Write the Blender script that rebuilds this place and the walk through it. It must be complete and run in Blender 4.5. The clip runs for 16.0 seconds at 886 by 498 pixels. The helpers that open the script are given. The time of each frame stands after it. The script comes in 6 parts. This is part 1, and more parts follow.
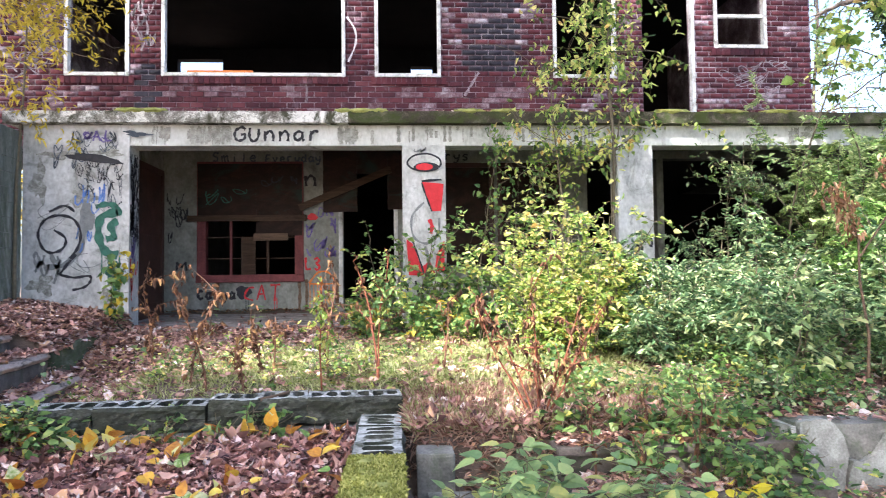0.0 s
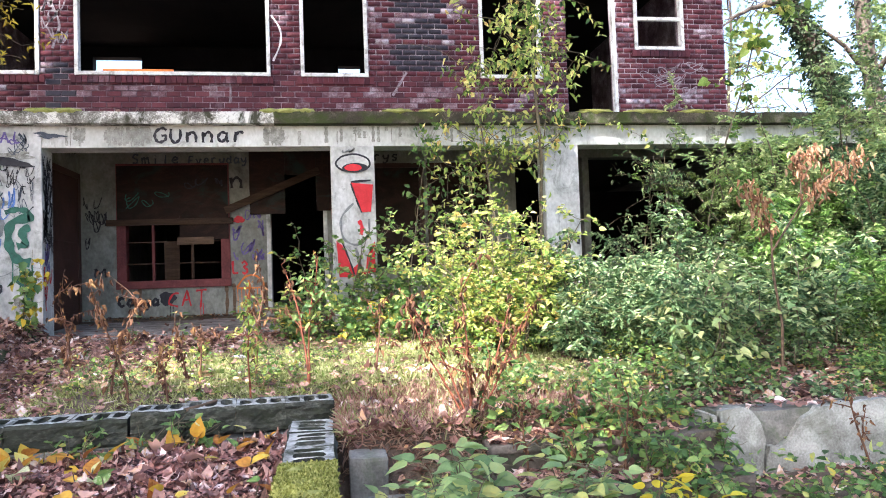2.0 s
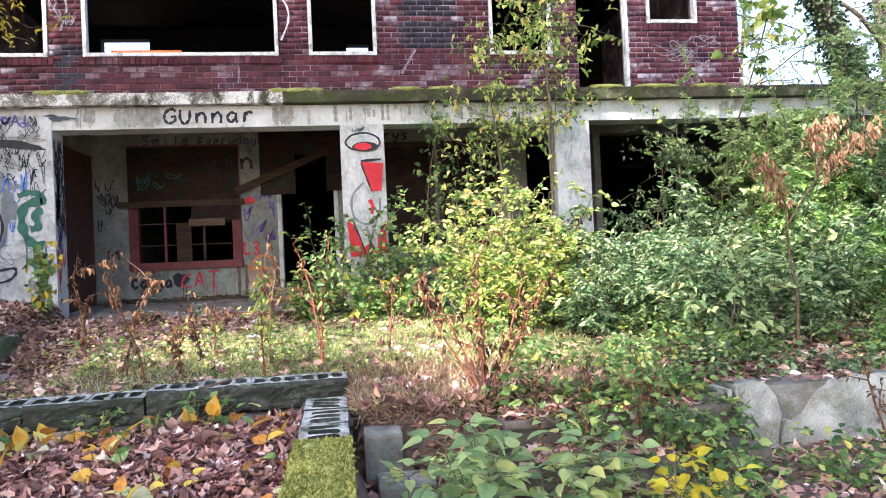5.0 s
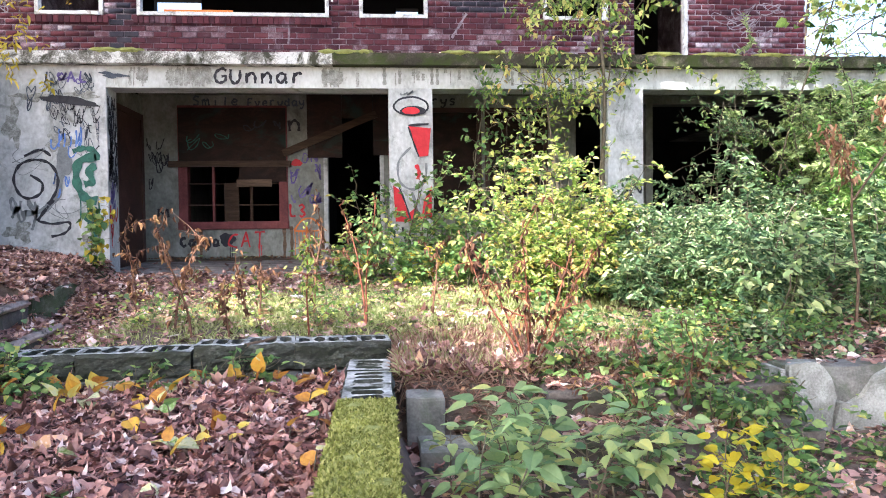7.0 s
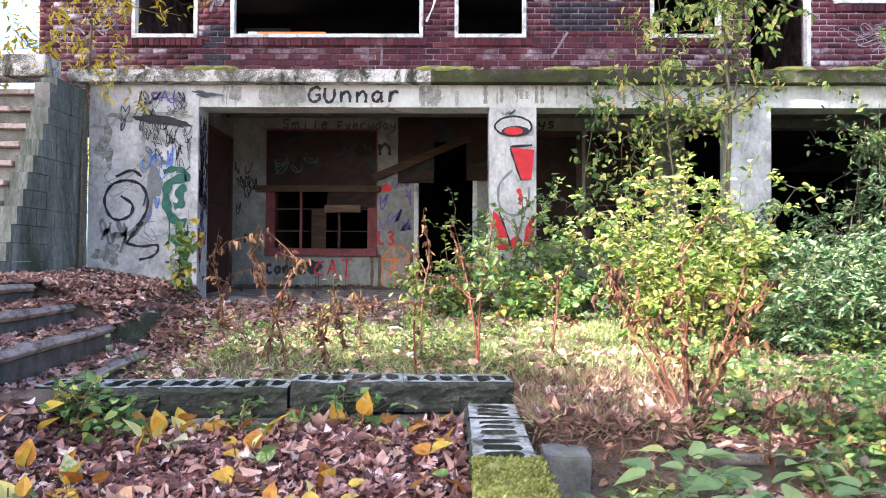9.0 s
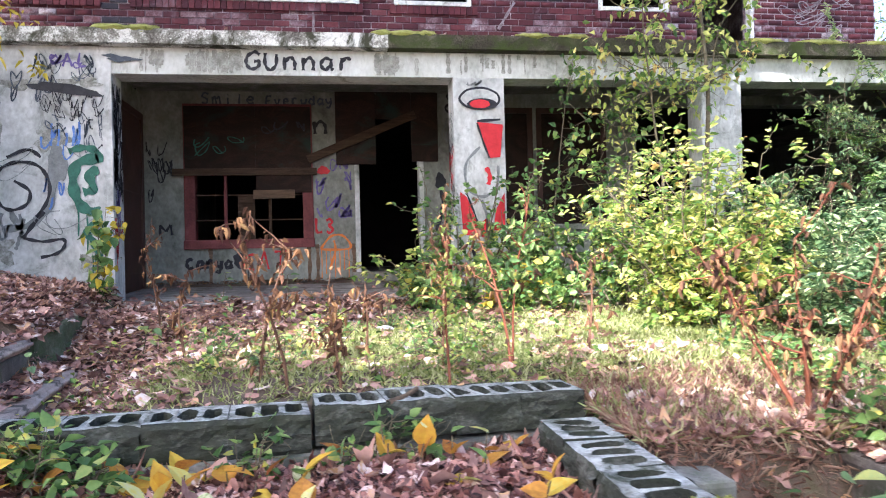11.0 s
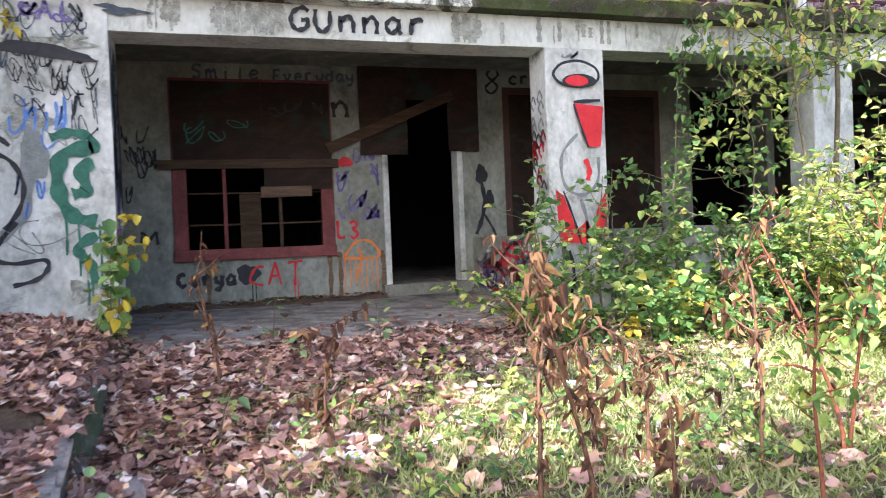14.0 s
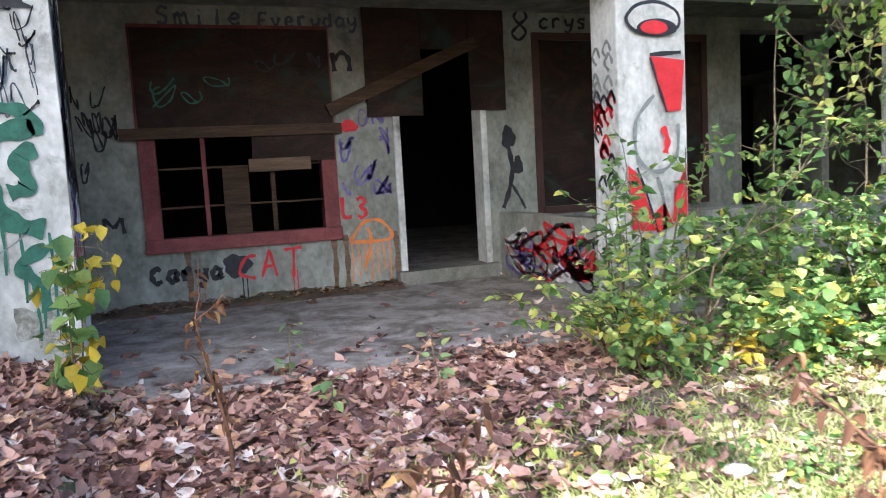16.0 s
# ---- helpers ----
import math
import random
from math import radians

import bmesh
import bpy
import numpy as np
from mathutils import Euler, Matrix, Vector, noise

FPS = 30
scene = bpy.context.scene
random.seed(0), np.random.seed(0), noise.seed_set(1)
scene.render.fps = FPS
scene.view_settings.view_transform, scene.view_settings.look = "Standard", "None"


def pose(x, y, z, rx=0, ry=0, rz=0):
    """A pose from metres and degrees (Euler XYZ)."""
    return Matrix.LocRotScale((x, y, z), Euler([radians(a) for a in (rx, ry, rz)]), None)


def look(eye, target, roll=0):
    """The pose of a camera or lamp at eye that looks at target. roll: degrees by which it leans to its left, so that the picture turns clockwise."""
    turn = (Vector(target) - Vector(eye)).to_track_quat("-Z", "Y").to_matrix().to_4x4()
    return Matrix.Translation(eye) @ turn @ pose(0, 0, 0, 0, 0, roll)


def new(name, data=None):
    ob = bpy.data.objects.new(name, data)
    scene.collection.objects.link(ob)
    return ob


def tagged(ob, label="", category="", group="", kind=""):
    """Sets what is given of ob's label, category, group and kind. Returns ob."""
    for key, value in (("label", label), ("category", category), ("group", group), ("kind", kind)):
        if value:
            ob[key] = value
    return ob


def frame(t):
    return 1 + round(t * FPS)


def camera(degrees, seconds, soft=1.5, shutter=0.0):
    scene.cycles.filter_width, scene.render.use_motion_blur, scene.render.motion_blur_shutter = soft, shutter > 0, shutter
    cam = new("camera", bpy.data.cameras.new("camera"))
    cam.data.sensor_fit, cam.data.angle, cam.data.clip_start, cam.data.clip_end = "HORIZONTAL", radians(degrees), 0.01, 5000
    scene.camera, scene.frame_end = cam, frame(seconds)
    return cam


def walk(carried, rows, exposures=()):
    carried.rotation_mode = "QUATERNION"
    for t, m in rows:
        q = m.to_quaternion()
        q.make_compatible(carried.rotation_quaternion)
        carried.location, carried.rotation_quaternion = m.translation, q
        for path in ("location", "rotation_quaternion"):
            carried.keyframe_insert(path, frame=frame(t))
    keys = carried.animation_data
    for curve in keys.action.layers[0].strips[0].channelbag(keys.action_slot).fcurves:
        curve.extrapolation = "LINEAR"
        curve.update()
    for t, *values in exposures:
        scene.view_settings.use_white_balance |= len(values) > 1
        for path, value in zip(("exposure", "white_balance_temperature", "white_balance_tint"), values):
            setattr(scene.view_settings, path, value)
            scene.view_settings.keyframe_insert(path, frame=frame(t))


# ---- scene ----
cam = camera(63.1, 16.0, soft=1.0, shutter=0.4)
PATH = [
    (0, (3.692, -10.125, 0.501), (3.814, -8.13, 0.588), -0.7),
    (0.5, (3.702, -10.106, 0.495), (3.906, -8.118, 0.573), -0.8),
    (1, (3.713, -10.103, 0.506), (3.974, -8.122, 0.595), -1.4),
    (1.5, (3.722, -10.088, 0.506), (4.026, -8.113, 0.577), -2.1),
    (2, (3.712, -10.111, 0.515), (4.021, -8.136, 0.596), -2.0),
    (2.5, (3.715, -10.099, 0.508), (4.033, -8.126, 0.573), -2.2),
    (3, (3.701, -10.098, 0.518), (4.009, -8.123, 0.589), -2.1),
    (3.5, (3.689, -10.094, 0.51), (3.995, -8.118, 0.575), -1.7),
    (3.7, (3.681, -10.067, 0.497), (3.979, -8.091, 0.562), -2.6),
    (6, (3.72, -10.097, 0.491), (3.98, -8.114, 0.488), -2.7),
    (6.5, (3.706, -10.073, 0.473), (3.935, -8.086, 0.468), -2.8),
    (7, (3.667, -10.006, 0.457), (3.829, -8.013, 0.404), -0.7),
    (7.5, (3.631, -9.88, 0.508), (3.841, -7.892, 0.457), -2.8),
    (8, (3.548, -9.735, 0.559), (3.781, -7.749, 0.497), -1.2),
    (8.5, (3.526, -9.437, 0.538), (3.535, -7.437, 0.568), -0.1),
    (9, (3.305, -9.243, 0.383), (3.275, -7.244, 0.427), 0.3),
    (9.2, (3.289, -9.144, 0.301), (3.321, -7.151, 0.459), -1.8),
    (11.5, (2.034, -7.969, 0.427), (2.347, -5.993, 0.42), -0.8),
    (12, (1.72, -7.643, 0.471), (1.985, -5.661, 0.504), -1.5),
    (12.5, (1.393, -7.286, 0.473), (1.722, -5.313, 0.485), -1.0),
    (13, (1.322, -6.993, 0.54), (1.706, -5.033, 0.437), -0.6),
    (13.5, (0.946, -6.57, 0.613), (1.463, -4.639, 0.573), -1.6),
    (14, (0.863, -6.222, 0.665), (1.426, -4.303, 0.635), -2.3),
    (14.5, (0.839, -5.851, 0.796), (1.627, -4.015, 0.706), -1.3),
    (15, (0.814, -5.43, 0.954), (1.599, -3.594, 0.837), -2.2),
    (15.5, (0.7, -5.094, 1.088), (1.389, -3.228, 0.879), -2.2),
    (16, (0.668, -4.734, 1.079), (1.317, -2.853, 0.878), -3.2),
]
walk(cam, [(t, look(eye, target, roll)) for t, eye, target, roll in PATH], exposures=[(0.0, 2.08, 5950, 13), (6.0, 2.10, 5950, 14), (7.5, 2.21, 5850, 14), (9.0, 2.11, 5800, 15), (11.8, 2.14, 5750, 12), (13.5, 2.04, 5750, 11), (16.0, 2.28, 5700, 8)])

# ---- light ----
SUN = Vector((-0.50, -0.62, 0.72)).normalized()   # towards the sun
world = bpy.data.worlds.new("sky")
scene.world = world
world.use_nodes = True
wn = world.node_tree
sky = wn.nodes.new("ShaderNodeTexSky")
sky.sky_type, sky.sun_disc = "NISHITA", False
sky.sun_elevation = math.asin(SUN.z)
sky.sun_rotation = math.atan2(SUN.x, SUN.y)
sky.air_density, sky.dust_density = 1.0, 4.0
wn.links.new(sky.outputs[0], wn.nodes["Background"].inputs[0])
wn.nodes["Background"].inputs[1].default_value = 0.15
sun_data = bpy.data.lights.new("sun", "SUN")
sun_data.energy, sun_data.angle, sun_data.color = 4.3, radians(0.6), (1.0, 0.94, 0.84)
sun = new("sun", sun_data)
sun.matrix_world = look(SUN * 40, (0, 0, 0))

# ---- materials ----
MATS = {}


def ramp(nt, stops):
    r = nt.nodes.new("ShaderNodeValToRGB")
    e = r.color_ramp.elements
    while len(e) < len(stops):
        e.new(0.5)
    for k, (p, c) in zip(e, stops):
        k.position, k.color = p, (*c, 1)
    return r


def surface(name, stops, scale=3.0, rough=0.85, bump=0.3, fine=60.0, stain=None, stain_scale=1.2, stain_cut=(0.5, 0.62),
            island=0.0, obj_random=0.0, metal=0.0, distort=0.4, stretch=(1, 1, 1)):
    """A weathered solid: coarse and fine variation, stains with a shape of their own, fine relief."""
    if name in MATS:
        return MATS[name]
    m = bpy.data.materials.new(name)
    m.use_nodes = True
    nt = m.node_tree
    b = nt.nodes["Principled BSDF"]
    tc = nt.nodes.new("ShaderNodeTexCoord")
    mp = nt.nodes.new("ShaderNodeMapping")
    geo = nt.nodes.new("ShaderNodeNewGeometry")
    nt.links.new(geo.outputs["Position"], mp.inputs[0])
    mp.inputs["Scale"].default_value = stretch
    n1 = nt.nodes.new("ShaderNodeTexNoise")
    n1.inputs["Scale"].default_value, n1.inputs["Detail"].default_value, n1.inputs["Roughness"].default_value = scale, 9, 0.68
    n1.inputs["Distortion"].default_value = distort
    n2 = nt.nodes.new("ShaderNodeTexNoise")
    n2.inputs["Scale"].default_value, n2.inputs["Detail"].default_value = fine, 4
    for n in (n1, n2):
        nt.links.new(mp.outputs[0], n.inputs["Vector"])
    mix = nt.nodes.new("ShaderNodeMath")
    mix.operation = "MULTIPLY_ADD"
    nt.links.new(n2.outputs[0], mix.inputs[0])
    mix.inputs[1].default_value = 0.35
    nt.links.new(n1.outputs[0], mix.inputs[2])
    last = mix
    for amount, source in ((island, geo.outputs["Random Per Island"]), (obj_random, nt.nodes.new("ShaderNodeObjectInfo").outputs["Random"])):
        if amount:
            a = nt.nodes.new("ShaderNodeMath")
            a.operation = "MULTIPLY_ADD"
            nt.links.new(source, a.inputs[0])
            a.inputs[1].default_value = amount
            nt.links.new(last.outputs[0], a.inputs[2])
            last = a
    sub = nt.nodes.new("ShaderNodeMath")
    sub.operation = "SUBTRACT"
    nt.links.new(last.outputs[0], sub.inputs[0])
    sub.inputs[1].default_value = 0.175 + (island + obj_random) / 2
    r = ramp(nt, stops)
    nt.links.new(sub.outputs[0], r.inputs[0])
    col = r.outputs[0]
    if stain:
        n3 = nt.nodes.new("ShaderNodeTexNoise")
        n3.inputs["Scale"].default_value, n3.inputs["Detail"].default_value, n3.inputs["Distortion"].default_value = stain_scale, 10, 0.8
        n3.inputs["Roughness"].default_value = 0.7
        nt.links.new(mp.outputs[0], n3.inputs["Vector"])
        cut = nt.nodes.new("ShaderNodeMapRange")
        cut.inputs[1].default_value, cut.inputs[2].default_value = stain_cut
        nt.links.new(n3.outputs[0], cut.inputs[0])
        mc = nt.nodes.new("ShaderNodeMix")
        mc.data_type = "RGBA"
        nt.links.new(cut.outputs[0], mc.inputs[0])
        nt.links.new(col, mc.inputs[6])
        mc.inputs[7].default_value = (*stain, 1)
        col = mc.outputs[2]
    nt.links.new(col, b.inputs["Base Color"])
    b.inputs["Roughness"].default_value, b.inputs["Metallic"].default_value = rough, metal
    b.inputs["Specular IOR Level"].default_value = 0.3
    bp = nt.nodes.new("ShaderNodeBump")
    bp.inputs["Strength"].default_value, bp.inputs["Distance"].default_value = bump, 0.02
    nt.links.new(mix.outputs[0], bp.inputs["Height"])
    nt.links.new(bp.outputs[0], b.inputs["Normal"])
    MATS[name] = m
    return m


def leafy(name, stops, through_light=0.45, rough=0.55, source="Random Per Island"):
    """Leaves: each one its own tone, light shining through."""
    if name in MATS:
        return MATS[name]
    m = bpy.data.materials.new(name)
    m.use_nodes = True
    nt = m.node_tree
    b = nt.nodes["Principled BSDF"]
    geo = nt.nodes.new("ShaderNodeNewGeometry")
    n = nt.nodes.new("ShaderNodeTexNoise")
    n.inputs["Scale"].default_value, n.inputs["Detail"].default_value = 45, 4
    nt.links.new(geo.outputs["Position"], n.inputs["Vector"])
    a = nt.nodes.new("ShaderNodeMath")
    a.operation = "MULTIPLY_ADD"
    nt.links.new(n.outputs[0], a.inputs[0])
    a.inputs[1].default_value = 0.4
    src = geo.outputs[source] if source != "Object" else nt.nodes.new("ShaderNodeObjectInfo").outputs["Random"]
    nt.links.new(src, a.inputs[2])
    s = nt.nodes.new("ShaderNodeMath")
    s.operation = "SUBTRACT"
    nt.links.new(a.outputs[0], s.inputs[0])
    s.inputs[1].default_value = 0.2
    r = ramp(nt, stops)
    nt.links.new(s.outputs[0], r.inputs[0])
    nt.links.new(r.outputs[0], b.inputs["Base Color"])
    b.inputs["Roughness"].default_value = rough
    b.inputs["Specular IOR Level"].default_value = 0.35
    tr = nt.nodes.new("ShaderNodeBsdfTranslucent")
    nt.links.new(r.outputs[0], tr.inputs[0])
    mx = nt.nodes.new("ShaderNodeMixShader")
    mx.inputs[0].default_value = through_light
    nt.links.new(b.outputs[0], mx.inputs[1])
    nt.links.new(tr.outputs[0], mx.inputs[2])
    nt.links.new(mx.outputs[0], nt.nodes["Material Output"].inputs[0])
    MATS[name] = m
    return m


BEAMW = surface("flaking_beam_paint", [(0.25, (0.22, 0.23, 0.20)), (0.47, (0.54, 0.55, 0.52)), (0.70, (0.74, 0.75, 0.73))], 1.3, 0.75, 0.3, stain=(0.20, 0.19, 0.15), stain_scale=2.6, stain_cut=(0.56, 0.70), stretch=(1, 1, 0.6), fine=24)
WHITE = surface("weathered_white_paint", [(0.25, (0.20, 0.205, 0.19)), (0.46, (0.44, 0.445, 0.43)), (0.68, (0.67, 0.675, 0.665))], 1.8, 0.8, 0.25, fine=24,
                stain=(0.15, 0.155, 0.13), stain_scale=2.3, stain_cut=(0.55, 0.68), stretch=(1, 1, 0.75))
# besides its stains, this white is darkened to hold the porch's shade
WALLW = surface("stained_dimmed_white_wall", [(0.25, (0.10, 0.10, 0.085)), (0.52, (0.24, 0.245, 0.215)), (0.8, (0.40, 0.405, 0.37))], 2.4, 0.85, 0.3,
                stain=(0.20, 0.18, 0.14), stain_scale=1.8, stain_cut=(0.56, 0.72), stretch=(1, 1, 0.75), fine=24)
CONC = surface("weathered_concrete", [(0.25, (0.08, 0.08, 0.068)), (0.5, (0.19, 0.185, 0.165)), (0.75, (0.34, 0.33, 0.30))], 3.5, 0.9, 0.5,
               stain=(0.10, 0.12, 0.07), stain_scale=2.0, stain_cut=(0.52, 0.68))
GREYR = surface("grey_render", [(0.28, (0.12, 0.12, 0.10)), (0.5, (0.30, 0.30, 0.27)), (0.72, (0.54, 0.54, 0.50))], 3.0, 0.9, 0.8,
                stain=(0.14, 0.15, 0.11), stain_scale=2.6, stain_cut=(0.52, 0.68))
# pale treads, dark risers: the steps' light and shade put into two colours
STEPC = surface("lit_tread_concrete", [(0.25, (0.22, 0.165, 0.145)), (0.5, (0.44, 0.345, 0.30)), (0.78, (0.62, 0.52, 0.46))], 4.0, 0.85, 0.5,
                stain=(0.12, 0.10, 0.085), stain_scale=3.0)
STEPR = surface("shaded_riser_concrete", [(0.25, (0.05, 0.04, 0.034)), (0.5, (0.11, 0.09, 0.078)), (0.78, (0.22, 0.19, 0.165))], 4.0, 0.9, 0.5, stain=(0.06, 0.065, 0.04), stain_scale=3.0)
SLABC = surface("lichened_slab_edge", [(0.34, (0.07, 0.06, 0.05)), (0.47, (0.26, 0.25, 0.22)), (0.56, (0.70, 0.69, 0.65))], 3.2, 0.9, 0.6,
                stain=(0.05, 0.05, 0.03), stain_scale=2.6, stain_cut=(0.5, 0.6))
FLOORC = surface("porch_concrete", [(0.3, (0.13, 0.115, 0.105)), (0.5, (0.29, 0.265, 0.25)), (0.75, (0.44, 0.41, 0.395))], 4.5, 0.8, 0.4,
                 stain=(0.10, 0.078, 0.065), stain_scale=2.6, stain_cut=(0.46, 0.66))
BRICK = surface("red_brick", [(0.1, (0.018, 0.008, 0.014)), (0.35, (0.062, 0.017, 0.025)), (0.65, (0.115, 0.029, 0.038)), (0.95, (0.22, 0.09, 0.10))], 1.2, 0.9, 0.35,
                stain=(0.27, 0.21, 0.25), stain_scale=2.3, stain_cut=(0.56, 0.76), island=0.4, obj_random=0.0)
BRICKO = surface("red_brick_single", [(0.1, (0.018, 0.008, 0.014)), (0.35, (0.062, 0.017, 0.025)), (0.65, (0.115, 0.029, 0.038)), (0.95, (0.22, 0.09, 0.10))], 1.2, 0.9, 0.35,
                 stain=(0.27, 0.21, 0.25), stain_scale=2.3, stain_cut=(0.56, 0.76), obj_random=0.4)
MORTAR = surface("mortar", [(0.3, (0.06, 0.04, 0.05)), (0.5, (0.20, 0.15, 0.18)), (0.68, (0.55, 0.50, 0.54))], 2.2, 0.95, 0.3)
# light and shade in the colours: dark sides, pale worn rims, black cores
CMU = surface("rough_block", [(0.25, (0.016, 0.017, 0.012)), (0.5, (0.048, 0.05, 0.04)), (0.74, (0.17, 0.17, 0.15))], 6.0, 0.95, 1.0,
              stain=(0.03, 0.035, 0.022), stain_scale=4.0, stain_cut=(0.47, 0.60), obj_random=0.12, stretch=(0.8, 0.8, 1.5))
BLOCKTOP = surface("worn_lit_block_top", [(0.25, (0.14, 0.14, 0.125)), (0.5, (0.36, 0.36, 0.34)), (0.72, (0.62, 0.62, 0.60))], 9.0, 0.95, 0.9, stain=(0.06, 0.065, 0.045), stain_scale=5.0, stain_cut=(0.48, 0.62))
STAIRW = surface("streaked_stair_wall", [(0.28, (0.05, 0.06, 0.045)), (0.48, (0.16, 0.17, 0.145)), (0.70, (0.38, 0.39, 0.36))], 2.6, 0.9, 0.5, stain=(0.06, 0.08, 0.045), stain_scale=2.4, stain_cut=(0.48, 0.62), stretch=(1, 1, 0.22))
CORESHADE = surface("core_floor_shade", [(0.3, (0.012, 0.010, 0.008)), (0.7, (0.035, 0.028, 0.022))], 12.0, 1.0, 0.6)
MOSS = surface("moss", [(0.3, (0.15, 0.16, 0.04)), (0.5, (0.29, 0.30, 0.085)), (0.75, (0.42, 0.41, 0.15))], 9.0, 1.0, 1.0, fine=160)
FRAMEW = surface("white_window_paint", [(0.3, (0.42, 0.41, 0.39)), (0.5, (0.70, 0.70, 0.68)), (0.7, (0.84, 0.84, 0.83))], 6.0, 0.6, 0.25,
                 stain=(0.26, 0.23, 0.19), stain_scale=5.0, stain_cut=(0.54, 0.66))
REDW = surface("faded_red_frame", [(0.3, (0.10, 0.028, 0.028)), (0.6, (0.20, 0.055, 0.055)), (0.8, (0.27, 0.10, 0.10))], 4.0, 0.7, 0.2)
BOARD = surface("rotten_board", [(0.25, (0.008, 0.005, 0.004)), (0.5, (0.022, 0.011, 0.008)), (0.8, (0.065, 0.03, 0.02))], 2.2, 0.8, 0.4, stretch=(0.8, 1, 1.5), distort=1.2,
                stain=(0.02, 0.034, 0.026), stain_scale=1.8, stain_cut=(0.54, 0.66))
TIMBER = surface("weathered_timber", [(0.3, (0.07, 0.045, 0.03)), (0.6, (0.17, 0.11, 0.07)), (0.8, (0.26, 0.18, 0.12))], 5.0, 0.85, 0.4, stretch=(0.4, 1, 5))
DARKT = surface("dark_timber", [(0.3, (0.03, 0.018, 0.012)), (0.6, (0.075, 0.045, 0.028)), (0.8, (0.13, 0.08, 0.05))], 5.0, 0.85, 0.4, stretch=(0.4, 1, 5))
BROWND = surface("brown_door_paint", [(0.3, (0.035, 0.018, 0.015)), (0.6, (0.07, 0.032, 0.026)), (0.8, (0.10, 0.05, 0.04))], 2.5, 0.6, 0.2)
# near-black plaster: the darkness of the unlit rooms is put into its colour
DARKIN = surface("room_shade_plaster", [(0.3, (0.008, 0.007, 0.009)), (0.7, (0.020, 0.018, 0.020))], 1.5, 0.95, 0.2)
SOIL = surface("leafy_soil", [(0.25, (0.06, 0.045, 0.036)), (0.5, (0.14, 0.10, 0.078)), (0.75, (0.23, 0.17, 0.13))], 5.0, 0.95, 0.9, fine=90,
               stain=(0.09, 0.09, 0.04), stain_scale=1.3, stain_cut=(0.52, 0.66))
BARK = surface("bark", [(0.3, (0.05, 0.04, 0.03)), (0.6, (0.13, 0.10, 0.08)), (0.8, (0.22, 0.19, 0.15))], 8.0, 0.9, 0.8, stretch=(1, 1, 0.3))
TWIG = surface("twig_bark", [(0.3, (0.09, 0.07, 0.05)), (0.6, (0.17, 0.14, 0.09)), (0.8, (0.25, 0.21, 0.14))], 12.0, 0.85, 0.3)
REDSTEM = surface("red_brown_stalk", [(0.3, (0.11, 0.035, 0.02)), (0.6, (0.24, 0.075, 0.04)), (0.8, (0.34, 0.14, 0.08))], 12.0, 0.8, 0.3)
DRYSTEM = surface("dry_stalk", [(0.3, (0.07, 0.035, 0.022)), (0.6, (0.17, 0.085, 0.05)), (0.8, (0.30, 0.18, 0.11))], 12.0, 0.85, 0.3)
MOSSC = surface("mossy_concrete", [(0.25, (0.035, 0.04, 0.025)), (0.5, (0.09, 0.10, 0.06)), (0.75, (0.20, 0.19, 0.15))], 5.0, 0.95, 0.7, stain=(0.05, 0.09, 0.03), stain_scale=3.5, stain_cut=(0.48, 0.62))
BLACKP = surface("black_spray", [(0.3, (0.012, 0.012, 0.016)), (0.7, (0.035, 0.035, 0.045))], 9.0, 0.6, 0.1)
FAINTB = surface("faded_blue_black_spray", [(0.3, (0.035, 0.045, 0.065)), (0.7, (0.10, 0.12, 0.15))], 9.0, 0.7, 0.1)
FADEDW = surface("faded_white_spray", [(0.3, (0.12, 0.08, 0.09)), (0.7, (0.42, 0.38, 0.42))], 14.0, 0.8, 0.1)
GREYP = surface("grey_spray", [(0.3, (0.13, 0.14, 0.14)), (0.7, (0.26, 0.27, 0.27))], 9.0, 0.7, 0.1)
REDP = surface("red_spray", [(0.3, (0.42, 0.015, 0.02)), (0.7, (0.62, 0.03, 0.04))], 9.0, 0.55, 0.1)
GREENP = surface("green_spray", [(0.3, (0.012, 0.065, 0.05)), (0.7, (0.04, 0.16, 0.11))], 9.0, 0.6, 0.1)
BLUEP = surface("blue_spray", [(0.3, (0.05, 0.12, 0.40)), (0.7, (0.16, 0.28, 0.60))], 9.0, 0.6, 0.1)
PURPLEP = surface("purple_spray", [(0.3, (0.09, 0.06, 0.22)), (0.7, (0.20, 0.16, 0.38))], 9.0, 0.6, 0.1)
ORANGEP = surface("orange_spray", [(0.3, (0.55, 0.13, 0.02)), (0.7, (0.75, 0.25, 0.06))], 9.0, 0.6, 0.1)
WHITEP = surface("white_spray", [(0.3, (0.45, 0.43, 0.45)), (0.7, (0.68, 0.66, 0.68))], 9.0, 0.7, 0.1)

GREEN = leafy("shade_green_leaf", [(0.0, (0.03, 0.07, 0.028)), (0.35, (0.12, 0.215, 0.09)), (0.7, (0.30, 0.42, 0.19)), (0.92, (0.52, 0.61, 0.33)), (1.0, (0.66, 0.64, 0.28))], 0.38, 0.48)
BRIGHTG = leafy("bright_green_leaf", [(0.0, (0.06, 0.14, 0.03)), (0.5, (0.24, 0.42, 0.10)), (1.0, (0.52, 0.66, 0.22))], 0.45, 0.38)
